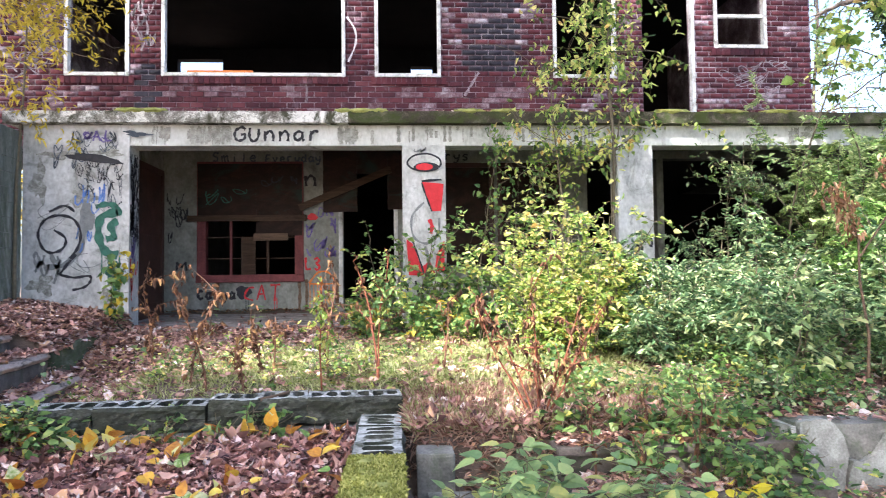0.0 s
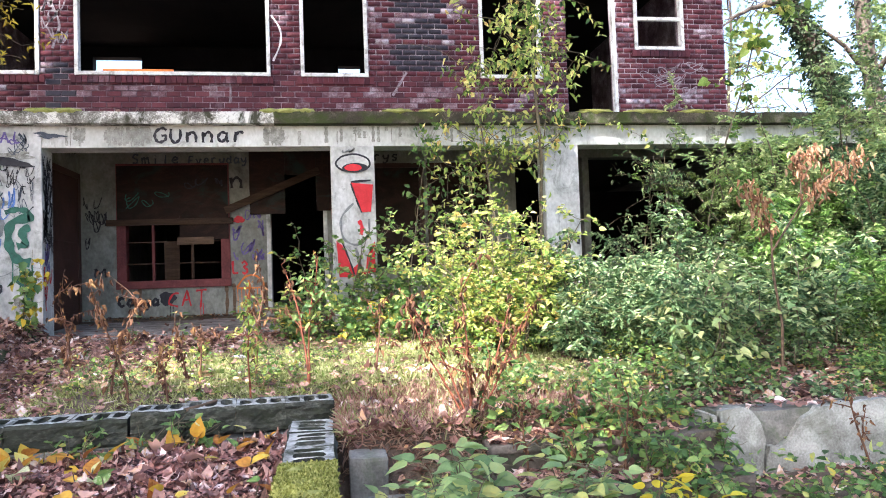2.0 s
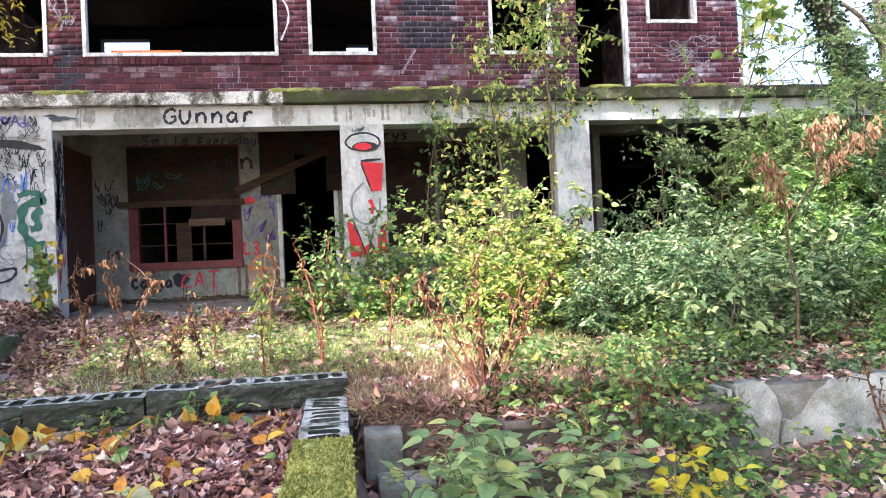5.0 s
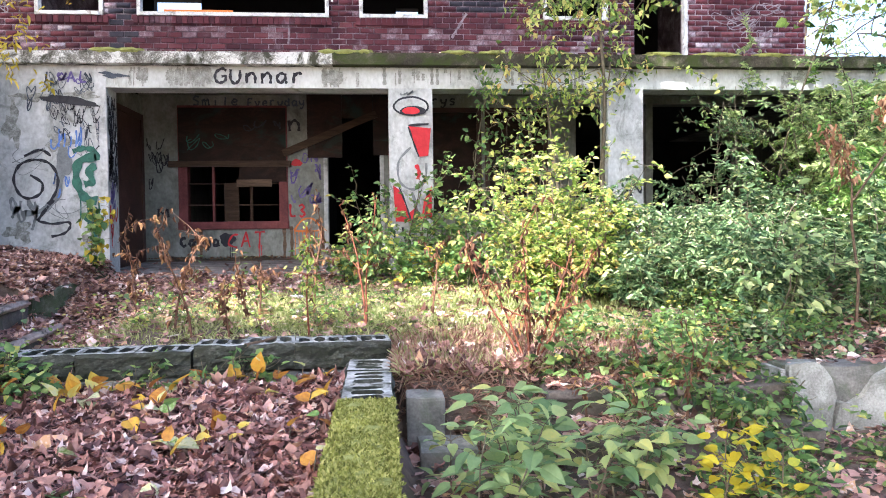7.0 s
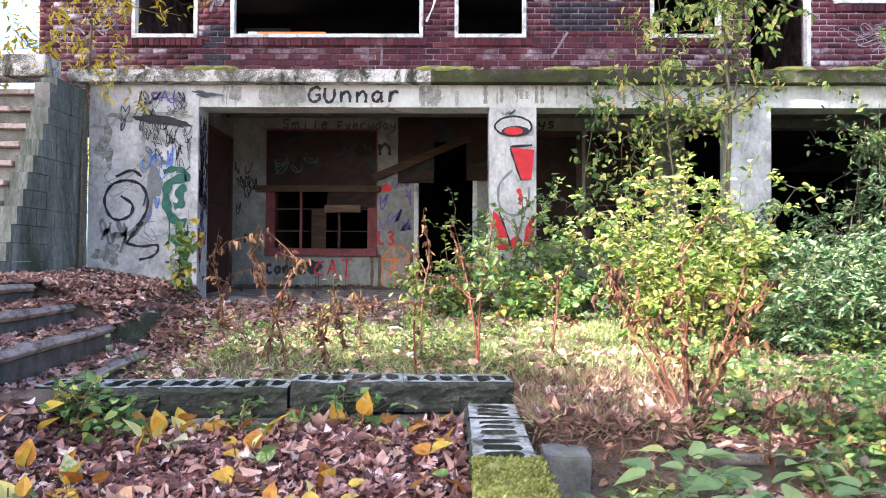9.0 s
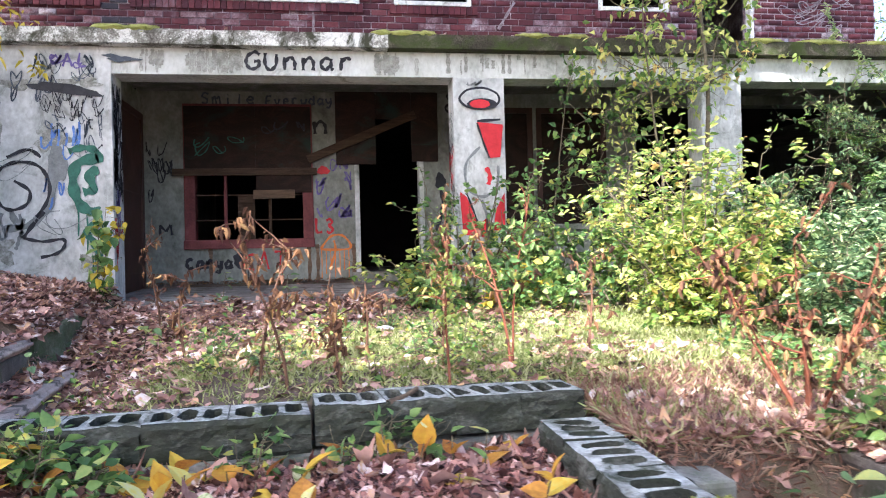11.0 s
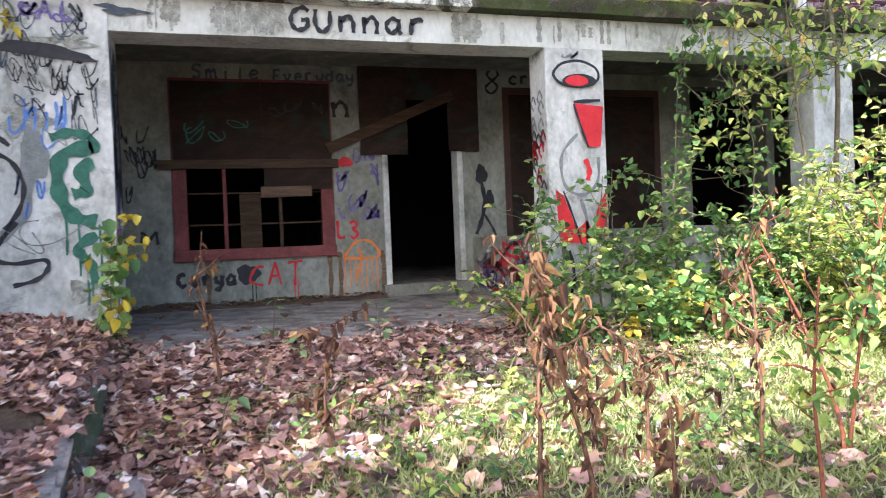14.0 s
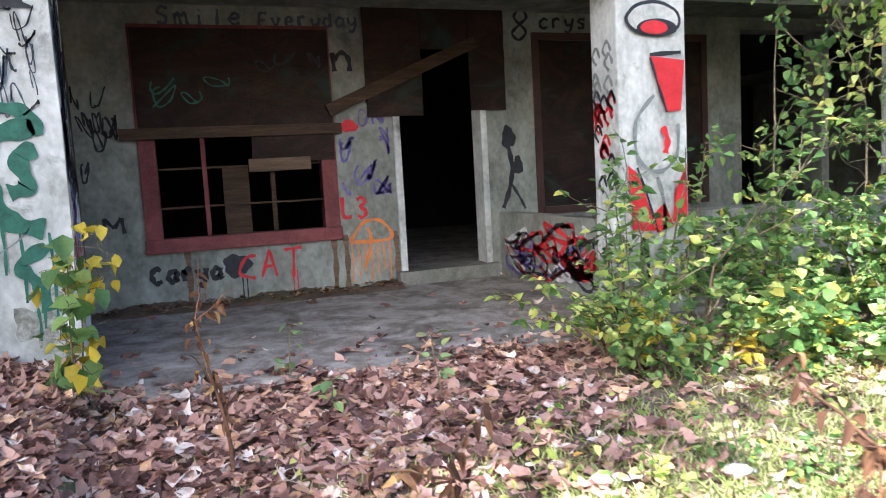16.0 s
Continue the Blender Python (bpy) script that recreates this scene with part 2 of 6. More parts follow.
YELLOWG = leafy("yellow_green_leaf", [(0.0, (0.05, 0.11, 0.025)), (0.3, (0.20, 0.32, 0.065)), (0.55, (0.46, 0.55, 0.13)), (0.78, (0.72, 0.72, 0.22)), (0.93, (0.84, 0.77, 0.28)), (1.0, (0.58, 0.34, 0.10))], 0.48, 0.40)
MIDG = leafy("mid_green_leaf", [(0.0, (0.045, 0.10, 0.03)), (0.45, (0.15, 0.27, 0.08)), (0.8, (0.31, 0.43, 0.13)), (0.94, (0.46, 0.50, 0.16)), (1.0, (0.66, 0.56, 0.10))], 0.42, 0.42)
YELLOW = leafy("yellow_leaf", [(0.0, (0.32, 0.24, 0.03)), (0.5, (0.58, 0.45, 0.04)), (1.0, (0.72, 0.58, 0.10))], 0.45)
LITTER = leafy("fallen_leaf", [(0.0, (0.07, 0.035, 0.03)), (0.25, (0.25, 0.125, 0.10)), (0.5, (0.47, 0.265, 0.215)), (0.72, (0.60, 0.37, 0.31)), (0.86, (0.62, 0.36, 0.18)), (0.94, (0.74, 0.58, 0.52)), (1.0, (0.82, 0.72, 0.67))], 0.2, 0.6)
BEDLITTER = leafy("decayed_leaf", [(0.0, (0.045, 0.018, 0.018)), (0.3, (0.17, 0.07, 0.06)), (0.6, (0.40, 0.19, 0.15)), (0.85, (0.56, 0.32, 0.27)), (1.0, (0.78, 0.62, 0.57))], 0.15, 0.5)
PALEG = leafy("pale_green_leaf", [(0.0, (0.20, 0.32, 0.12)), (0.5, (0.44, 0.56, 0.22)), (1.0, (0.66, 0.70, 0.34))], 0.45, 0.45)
DRYLEAF = leafy("withered_leaf", [(0.0, (0.06, 0.028, 0.018)), (0.5, (0.16, 0.075, 0.042)), (0.9, (0.34, 0.18, 0.085)), (1.0, (0.50, 0.30, 0.12))], 0.3, 0.8)
GRASS = leafy("pale_grass", [(0.0, (0.20, 0.25, 0.07)), (0.5, (0.44, 0.48, 0.18)), (1.0, (0.70, 0.68, 0.40))], 0.4, 0.6)
PINKGRASS = leafy("dry_pink_grass", [(0.0, (0.24, 0.12, 0.085)), (0.5, (0.44, 0.26, 0.19)), (1.0, (0.62, 0.45, 0.34))], 0.3, 0.8)
LILY = leafy("lily_leaf", [(0.0, (0.34, 0.12, 0.03)), (0.2, (0.62, 0.30, 0.05)), (0.45, (0.74, 0.50, 0.06)), (0.65, (0.70, 0.66, 0.20)), (0.8, (0.66, 0.66, 0.42)), (0.9, (0.22, 0.36, 0.08)), (1.0, (0.14, 0.26, 0.08))], 0.4, 0.45, "Object")
BIGLEAF = leafy("sapling_leaf", [(0.0, (0.14, 0.24, 0.10)), (0.5, (0.29, 0.41, 0.17)), (0.85, (0.46, 0.52, 0.19)), (1.0, (0.60, 0.58, 0.18))], 0.4, 0.45, "Object")
IVY = leafy("ivy_leaf", [(0.0, (0.015, 0.03, 0.014)), (0.5, (0.035, 0.06, 0.026)), (1.0, (0.10, 0.14, 0.06))], 0.25)


# ---- builders ----
rng = np.random.default_rng(7)


def link(name, mesh, material, parent=None, label="", smooth=False):
    ob = new(name, mesh)
    if material:
        mesh.materials.append(material)
    if smooth:
        mesh.polygons.foreach_set("use_smooth", [True] * len(mesh.polygons))
    if parent:
        ob.parent = parent
    if label:
        ob["label"] = label
    return ob


def part(name, bm, material, parent=None, label="", smooth=False):
    mesh = bpy.data.meshes.new(name)
    bm.to_mesh(mesh)
    bm.free()
    return link(name, mesh, material, parent, label, smooth)


def add_box(bm, x0, x1, y0, y1, z0, z1):
    v = [bm.verts.new(p) for p in ((x0, y0, z0), (x1, y0, z0), (x1, y1, z0), (x0, y1, z0), (x0, y0, z1), (x1, y0, z1), (x1, y1, z1), (x0, y1, z1))]
    for f in ((3, 2, 1, 0), (4, 5, 6, 7), (0, 1, 5, 4), (1, 2, 6, 5), (2, 3, 7, 6), (3, 0, 4, 7)):
        bm.faces.new([v[i] for i in f])
    return v


def box(name, x0, x1, y0, y1, z0, z1, material, parent=None, label="", bevel=0.0, rough=0.0):
    bm = bmesh.new()
    add_box(bm, x0, x1, y0, y1, z0, z1)
    if bevel:
        bmesh.ops.bevel(bm, geom=bm.edges[:], offset=bevel, segments=2, affect="EDGES", profile=0.6)
    if rough:
        long = max(x1 - x0, y1 - y0, z1 - z0)
        cuts = int(min(24, max(1, long / 0.18)))
        bmesh.ops.subdivide_edges(bm, edges=[e for e in bm.edges if e.calc_length() > 0.2], cuts=cuts, use_grid_fill=True)
        for v in bm.verts:
            n = noise.noise_vector(v.co * 3.1) * 0.7 + noise.noise_vector(v.co * 11) * 0.3
            v.co += n * rough
    return part(name, bm, material, parent, label)


def empty(name, x=0, y=0, z=0):
    ob = new(name)
    ob.location = (x, y, z)
    ob.empty_display_size = 0.1
    return ob


def from_arrays(name, verts, faces, material, parent=None, label="", smooth=False):
    mesh = bpy.data.meshes.new(name)
    mesh.vertices.add(len(verts))
    mesh.vertices.foreach_set("co", np.asarray(verts, dtype=np.float32).ravel())
    k = faces.shape[1]
    mesh.loops.add(faces.size)
    mesh.loops.foreach_set("vertex_index", faces.astype(np.int32).ravel())
    mesh.polygons.add(len(faces))
    mesh.polygons.foreach_set("loop_start", np.arange(len(faces), dtype=np.int32) * k)
    mesh.polygons.foreach_set("loop_total", np.full(len(faces), k, dtype=np.int32))
    mesh.update(calc_edges=True)
    return link(name, mesh, material, parent, label, smooth)


def unit(a):
    return a / np.maximum(np.linalg.norm(a, axis=-1, keepdims=True), 1e-6)


def leaves_mesh(name, base, along, size, material, parent=None, label="", width=0.5, fold=0.25, droop=0.2, up=None):
    """Many small pointed leaves: base points, growing directions, lengths."""
    n = len(base)
    along = unit(along)
    ref = rng.normal(size=(n, 3)) * 0.6 + (np.array([0, 0, 1.0]) if up is None else up)
    side = unit(np.cross(along, ref))
    nor = unit(np.cross(side, along))
    L = np.asarray(size).reshape(-1, 1) * np.ones((n, 1))
    W = L * width * rng.uniform(0.8, 1.2, (n, 1)) * 0.5
    fz = nor * W * fold * 2
    p0 = base
    p1 = base + along * L * 0.30 + side * W + fz * 0.8
    p2 = base + along * L * 0.66 + side * W * 0.78 + fz * 0.6 - nor * L * droop * 0.4
    p3 = base + along * L - nor * L * droop
    p4 = base + along * L * 0.66 - side * W * 0.78 + fz * 0.6 - nor * L * droop * 0.4
    p5 = base + along * L * 0.30 - side * W + fz * 0.8
    v = np.stack([p0, p1, p2, p3, p4, p5], 1).reshape(-1, 3)
    o = np.arange(n)[:, None] * 6
    f = np.concatenate([o + [0, 1, 2, 3], o + [0, 3, 4, 5]], 0)
    return from_arrays(name, v, f, material, parent, label)


def tubes(name, lines, material, parent=None, sides=5, label=""):
    """Stems: (points, radius at foot, radius at tip) each, one mesh."""
    vs, fs, off = [], [], 0
    ang = np.arange(sides) * 2 * np.pi / sides
    for pts, r0, r1 in lines:
        pts = np.asarray(pts, float)
        d = unit(np.gradient(pts, axis=0))
        a = unit(np.cross(d, np.array([0.31, 0.92, 0.23])))
        b = np.cross(d, a)
        r = np.linspace(r0, r1, len(pts))[:, None, None]
        ring = pts[:, None] + r * (np.cos(ang)[None, :, None] * a[:, None] + np.sin(ang)[None, :, None] * b[:, None])
        vs.append(ring.reshape(-1, 3))
        i = np.arange(len(pts) - 1)[:, None] * sides + off
        j = np.arange(sides)[None]
        k = (j + 1) % sides
        fs.append(np.stack([i + j, i + k, i + k + sides, i + j + sides], -1).reshape(-1, 4))
        off += len(pts) * sides
    return from_arrays(name, np.concatenate(vs), np.concatenate(fs), material, parent, label, True)


def wander(p, d, length, steps=8, wob=0.25, lift=0.0):
    """A bending line from p in direction d."""
    p, d = np.array(p, float), unit(np.array(d, float))
    out = [p.copy()]
    for _ in range(steps):
        d = unit(d + rng.normal(size=3) * wob + np.array([0, 0, lift]))
        p = p + d * length / steps
        out.append(p.copy())
    return np.array(out)


# ---- the ground ----
def smooth(a, b, v):
    t = np.clip((v - a) / (b - a), 0, 1)
    return t * t * (3 - 2 * t)


def ground_height(x, y):
    """Height of the bare ground: an upper yard behind the block wall, a bed before it, a lower corner on the far side of the mossy wall."""
    x, y = np.asarray(x, float), np.asarray(y, float)
    yard = -0.42 + 0.30 * np.clip((y + 4.4) / 4.4, 0, 1) - 0.08 * smooth(-3.7, -4.2, y) - 0.12 * smooth(-4.3, -4.9, y) * smooth(5.7, 6.2, x)
    yard = yard - 0.27 * smooth(1.5, 0.6, x) * smooth(-1.0, -2.3, y)
    bed = -0.66 - 0.30 * smooth(-4.8, -9.5, y)
    corner = -0.98 + 0.0 * x
    front = bed + (corner - bed) * smooth(3.62, 3.85, x) * smooth(-9.8, -7.5, y)
    edge = np.where(x < 3.75, -4.05 - 0.095 * (3.74 - np.clip(x, 0.3, 3.74)), np.where(x < 6.05, -5.10, -4.86))
    h = front + (yard - front) * smooth(edge - 0.12, edge + 0.02, y)
    ramp_z = -0.44 - 0.48 * smooth(-5.0, -7.4, y)
    h = np.where((x < 1.2) & (y < -4.3), ramp_z + (h - ramp_z) * smooth(0.75, 1.15, x), h)
    near = np.clip(-0.20 - 0.55 * (x - 0.1), -0.2, 0.20)
    land = np.clip(0.06 - 0.16 * x, 0.0, 0.34)
    land = near + (land - near) * np.clip((y + 2.4) / 2.0, 0, 1)
    k = smooth(0.08, 0.0, x) * smooth(-2.62, -2.50, y) * smooth(0.3, 0.0, y)
    h = h + (land - h) * k
    under = (x < 0.45) & (y < -2.4) & (y > -5.3)
    h = np.where(under & (x < 0.1), np.minimum(h, -0.5), h)
    h = h + np.where(y > 0.05, -0.25, 0.0) * smooth(0.05, 0.3, y)
    bumps = 0.025 * np.sin(x * 2.7 + 1.3 * np.sin(y * 1.9)) * np.sin(y * 2.3 + 0.7) + 0.012 * np.sin(x * 7.1 + y * 3.3) * np.sin(y * 6.1 - x * 2.2)
    h = h + bumps * np.where(y < -0.1, 1.0, 0.0)
    far = np.maximum(np.abs(x - 4) - 14, 0) + np.maximum(-y - 15, 0) + np.maximum(y - 14, 0)
    return h + 0.6 * np.tanh(far / 40) * np.sin(x * 0.05) * np.cos(y * 0.06)


def gz(x, y):
    return float(ground_height(x, y))


gx = np.concatenate([[-400, -150, -60, -30, -15, -8], np.arange(-5, 14.01, 0.09), [16, 20, 28, 45, 80, 180, 400]])
gy = np.concatenate([[-400, -150, -60, -30, -18, -14], np.arange(-12, 1.01, 0.09), [3, 6, 10, 16, 28, 50, 90, 180, 400]])
XX, YY = np.meshgrid(gx, gy, indexing="ij")
GV = np.stack([XX, YY, ground_height(XX, YY)], -1).reshape(-1, 3)
gi = (np.arange(len(gx) - 1)[:, None] * len(gy) + np.arange(len(gy) - 1)[None]).ravel()
GF = np.stack([gi, gi + len(gy), gi + len(gy) + 1, gi + 1], -1)
ground = tagged(from_arrays("ground", GV, GF, SOIL, smooth=True), "dark leafy soil rising in terraces to the porch", "ground", kind="structure")


# ---- the building: shared dimensions ----
YW = 2.39            # face of the main wall
T = 0.28             # wall thickness
XL, XR = -3.5, 11.2  # brick corners
DECK = 2.86
SILL = 4.06
HEAD = 6.1
ROOF = 6.9
BAY = [(0.0, 3.75), (4.36, 6.83), (7.35, 12.6)]
BEAM0, BEAM1 = 2.41, 2.70


def wall_with_holes(name, axis, at, thick, a0, a1, z0, z1, holes, material, parent=None, label=""):
    """A wall along x (axis 'x', front face at y=at) or y (front face at x=at) with rectangular openings cut right through."""
    bm = bmesh.new()
    us = sorted({a0, a1, *[h[0] for h in holes], *[h[1] for h in holes]})
    for u0, u1 in zip(us, us[1:]):
        mid = (u0 + u1) / 2
        cuts = sorted([(h[2], h[3]) for h in holes if h[0] < mid < h[1]])
        z = z0
        for c0, c1 in cuts + [(z1, z1)]:
            if c0 > z + 1e-4:
                if axis == "x":
                    add_box(bm, u0, u1, at, at + thick, z, c0)
                else:
                    add_box(bm, at, at + thick, u0, u1, z, c0)
            z = max(z, c1)
    bmesh.ops.remove_doubles(bm, verts=bm.verts[:], dist=1e-4)
    seen = {}
    for f in bm.faces:
        seen.setdefault(tuple(round(c, 3) for c in f.calc_center_median()), []).append(f)
    bmesh.ops.delete(bm, geom=[f for fs in seen.values() if len(fs) > 1 for f in fs], context="FACES_ONLY")
    return part(name, bm, material, parent, label)


# upper storey openings: x0, x1, z0, z1
UPPER = [(-1.97, -0.89, SILL, HEAD), (-0.35, 2.79, SILL, HEAD), (3.30, 4.46, SILL, HEAD), (6.46, 7.60, SILL, HEAD),
         (8.08, 9.03, 2.95, HEAD), (9.40, 10.38, 4.62, HEAD)]
wall_front = tagged(wall_with_holes("wall_upper", "x", YW + 0.012, T, XL, XR, DECK, ROOF, UPPER, MORTAR),
                    "red brick upper wall with sooty patches and empty windows", "wall", kind="structure")
LOWER = [(0.28, 2.04, 0.53, 2.56), (2.66, 3.68, 0.12, 2.80), (4.25, 5.36, 0.60, 2.55), (5.42, 6.52, 0.60, 2.55), (7.02, 8.28, 0.10, 2.62), (8.40, 12.6, 0.10, 2.62)]
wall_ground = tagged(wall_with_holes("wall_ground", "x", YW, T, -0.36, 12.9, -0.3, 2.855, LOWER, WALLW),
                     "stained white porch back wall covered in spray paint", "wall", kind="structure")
tagged(box("wall_left", XL, XL + T, YW + T + 0.012, 8.6, DECK, ROOF, MORTAR), "red brick end wall of the upper storey", "wall", kind="structure")
tagged(box("wall_right", XR - T, XR, YW + T + 0.012, 8.6, DECK, ROOF, MORTAR), "red brick end wall of the upper storey", "wall", kind="structure")
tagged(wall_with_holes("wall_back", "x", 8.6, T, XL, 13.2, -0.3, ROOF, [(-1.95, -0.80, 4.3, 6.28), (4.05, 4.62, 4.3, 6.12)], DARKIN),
       "shade-dark back wall with two broken windows", "wall", kind="structure")
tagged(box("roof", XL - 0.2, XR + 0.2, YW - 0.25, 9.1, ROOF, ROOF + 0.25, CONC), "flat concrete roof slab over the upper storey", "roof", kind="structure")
tagged(box("ceiling_upper", XL + T, XR - T, YW + T + 0.012, 8.6, 6.55, 6.62, DARKIN), "shade-dark ceiling of the upper rooms", "ceiling", kind="structure")
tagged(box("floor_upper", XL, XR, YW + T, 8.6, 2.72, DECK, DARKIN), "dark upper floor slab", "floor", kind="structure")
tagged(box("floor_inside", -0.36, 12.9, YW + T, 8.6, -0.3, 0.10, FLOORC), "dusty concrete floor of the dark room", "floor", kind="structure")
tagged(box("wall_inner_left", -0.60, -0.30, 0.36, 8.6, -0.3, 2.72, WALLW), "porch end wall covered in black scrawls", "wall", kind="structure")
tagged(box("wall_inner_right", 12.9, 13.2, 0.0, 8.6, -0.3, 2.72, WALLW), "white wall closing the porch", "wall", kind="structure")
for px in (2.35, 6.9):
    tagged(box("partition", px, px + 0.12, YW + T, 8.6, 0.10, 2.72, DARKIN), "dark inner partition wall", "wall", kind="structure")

# added roof, out of view, keeping daylight out of the rooms beneath
tagged(box("roof_annex", XR, 13.4, YW, 8.9, 2.72, DECK - 0.006, CONC), "flat concrete roof added beside the brick storey against daylight", "roof", kind="structure")
# ---- deck, beam, pillars ----
DECKM = surface("moss_dark_slab_edge", [(0.3, (0.02, 0.017, 0.012)), (0.5, (0.06, 0.052, 0.038)), (0.74, (0.20, 0.18, 0.14))], 5.0, 0.95, 0.9, stain=(0.045, 0.06, 0.015), stain_scale=2.2, stain_cut=(0.46, 0.6))
tagged(box("porch_deck", 3.002, 13.4, -0.16, 0.40, BEAM1, 2.86, DECKM, rough=0.014), "dark mossy concrete deck edge over the porch", "deck", kind="structure")
deck = tagged(box("porch_deck", -1.62, 3.0, -0.16, 0.40, BEAM1, 2.86, SLABC, rough=0.012), "lichen-blotched concrete deck edge over the porch", "deck", kind="structure")
deck_top = tagged(box("deck_slab", -1.62, 13.4, 0.404, YW - 0.004, 2.80, 2.86, CONC), "weathered concrete deck over the porch", "deck", kind="structure")
# white ceiling in concrete's darker grey, standing in for porch shade
ceil = tagged(box("ceiling_porch", -0.30, 12.9, 0.40, YW - 0.004, 2.76, 2.796, CONC), "dim white porch ceiling", "ceiling", kind="structure")
beam = tagged(box("porch_beam", -0.02, 13.2, 0.0, 0.38, BEAM0, BEAM1 - 0.003, BEAMW, rough=0.006), "flaking white concrete beam with a sprayed word", "beam", kind="structure")
panel = tagged(box("wall_panel", -1.42, 0.0, -0.012, 0.36, -0.4, BEAM1 - 0.003, WHITE, rough=0.005), "white concrete panel covered in spray-painted scrawls", "wall", kind="structure")


def pillar(x0, x1, label):
    p = tagged(box("pillar", x0, x1, -0.008, 0.36, -0.4, BEAM0 + 0.004, WHITE, bevel=0.015), label, "pillar", "porch pillars")
    return p


pillar1 = pillar(3.75, 4.36, "white concrete pillar sprayed with a red and black face")
pillar2 = pillar(6.83, 7.35, "cracked white concrete pillar behind a climbing sapling")
pillar(12.3, 12.9, "white concrete pillar swallowed by green shrubs")
# porch floor, falling slightly outwards
bm = bmesh.new()
add_box(bm, -0.36, 12.9, -0.30, YW, -0.5, 0.0)
bmesh.ops.subdivide_edges(bm, edges=[e for e in bm.edges if e.calc_length() > 2], cuts=40, use_grid_fill=True)
for v in bm.verts:
    if v.co.z > -0.1:
        v.co.z += -0.10 * (YW - v.co.y) / (YW + 0.3) + 0.008 * noise.noise(v.co * 2.3)
floor = tagged(part("floor_porch", bm, FLOORC), "grey concrete porch floor strewn with grit", "floor", kind="structure")
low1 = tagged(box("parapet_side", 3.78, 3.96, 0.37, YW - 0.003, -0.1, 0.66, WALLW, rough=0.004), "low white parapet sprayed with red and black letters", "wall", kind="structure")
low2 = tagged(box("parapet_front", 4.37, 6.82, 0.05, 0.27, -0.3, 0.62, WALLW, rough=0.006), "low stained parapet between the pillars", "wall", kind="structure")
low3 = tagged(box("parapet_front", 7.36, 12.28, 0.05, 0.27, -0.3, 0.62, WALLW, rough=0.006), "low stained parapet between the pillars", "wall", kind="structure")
for low, (a, b, c, d) in ((low2, (4.365, 6.825, 0.01, 0.31)), (low3, (7.355, 12.29, 0.01, 0.31))):
    box("coping", a, b, c, d, 0.622, 0.69, CONC, low, "weathered grey coping", rough=0.006)


# ---- upper windows ----
def upper_window(x0, x1, z0, z1, label, mullions=(), rail=None):
    w = tagged(empty("window", (x0 + x1) / 2, YW, z0), label, "window", "upper windows")
    w.location = (0, 0, 0)
    y0, y1, f = YW - 0.03, YW + 0.10, 0.062
    if z0 > 3:
        box("frame_jamb", x0, x0 + f, y0, y1, z0, z1, FRAMEW, w, bevel=0.006)
    box("frame_jamb", x1 - f, x1, y0, y1, z0, z1, FRAMEW, w, bevel=0.006)
    box("frame_sill", x0 + f, x1 - f, y0 - 0.02, y1, z0, z0 + f, FRAMEW, w, bevel=0.006)
    box("frame_head", x0 + f, x1 - f, y0, y1, z1 - f, z1, FRAMEW, w, bevel=0.006)
    for m in mullions:
        box("mullion", m - 0.03, m + 0.03, y0 + 0.03, y1, z0 + f, z1 - f, FRAMEW, w)
    if rail:
        box("meeting_rail", x0 + f, x1 - f, y0 + 0.03, y1 - 0.02, rail - 0.03, rail + 0.03, FRAMEW, w)
    return w


upper_window(*UPPER[0], "white upper window frame with no glass, black inside")
wide = upper_window(*UPPER[1], "wide white upper window frame with no glass")
box("orange_board", 0.05, 1.18, YW + 0.10, YW + 0.13, SILL + 0.04, SILL + 0.14, ORANGEP, wide, "faded orange board lying along the sill")
upper_window(*UPPER[2], "white upper window frame with no glass, black inside")
upper_window(*UPPER[3], "white upper window frame behind climbing leaves")
upper_window(*UPPER[4], "tall white balcony door frame standing open")
upper_window(*UPPER[5], "white sash window with broken panes", rail=5.22)


# ---- ground-floor window, boards and door ----
gw = tagged(empty("boarded_window"), "faded red window frame half boarded with rotten plywood", "window")
x0, x1, z0, z1 = LOWER[0]
fy0, fy1 = YW - 0.03, YW + 0.14
box("frame_jamb", x0 - 0.02, x0 + 0.13, fy0, fy1, z0, z1, REDW, gw, bevel=0.008)
box("frame_jamb", x1 - 0.13, x1 + 0.02, fy0, fy1, z0, z1, REDW, gw, bevel=0.008)
box("frame_sill", x0 - 0.03, x1 + 0.03, fy0 - 0.03, fy1, z0 - 0.02, z0 + 0.11, REDW, gw, "faded red sill", bevel=0.01)
box("frame_head", x0 - 0.02, x1 + 0.02, fy0, fy1, z1 - 0.09, z1 + 0.02, REDW, gw, bevel=0.008)
for i, mx in enumerate((0.82, 1.44)):
    box("mullion", mx - 0.02, mx + 0.02, YW + 0.03, YW + 0.09, z0 + 0.11, 1.60, REDW if i == 0 else DARKT, gw)
for zz in (0.92, 1.28):
    box("muntin", x0 + 0.13, x1 - 0.13, YW + 0.045, YW + 0.075, zz - 0.009, zz + 0.009, DARKT, gw)
box("loose_slat", 0.98, 1.22, YW + 0.10, YW + 0.12, z0 + 0.11, 1.28, DARKT, gw, "grey board leaning inside the window")
box("plywood", x0 + 0.0, 1.26, YW - 0.055, YW - 0.034, 1.58, z1 - 0.02, BOARD, gw, "stained plywood sheet", rough=0.004)
box("plywood", 1.262, x1 + 0.0, YW - 0.06, YW - 0.036, 1.30, z1 - 0.02, BOARD, gw, "stained plywood sheet", rough=0.006)
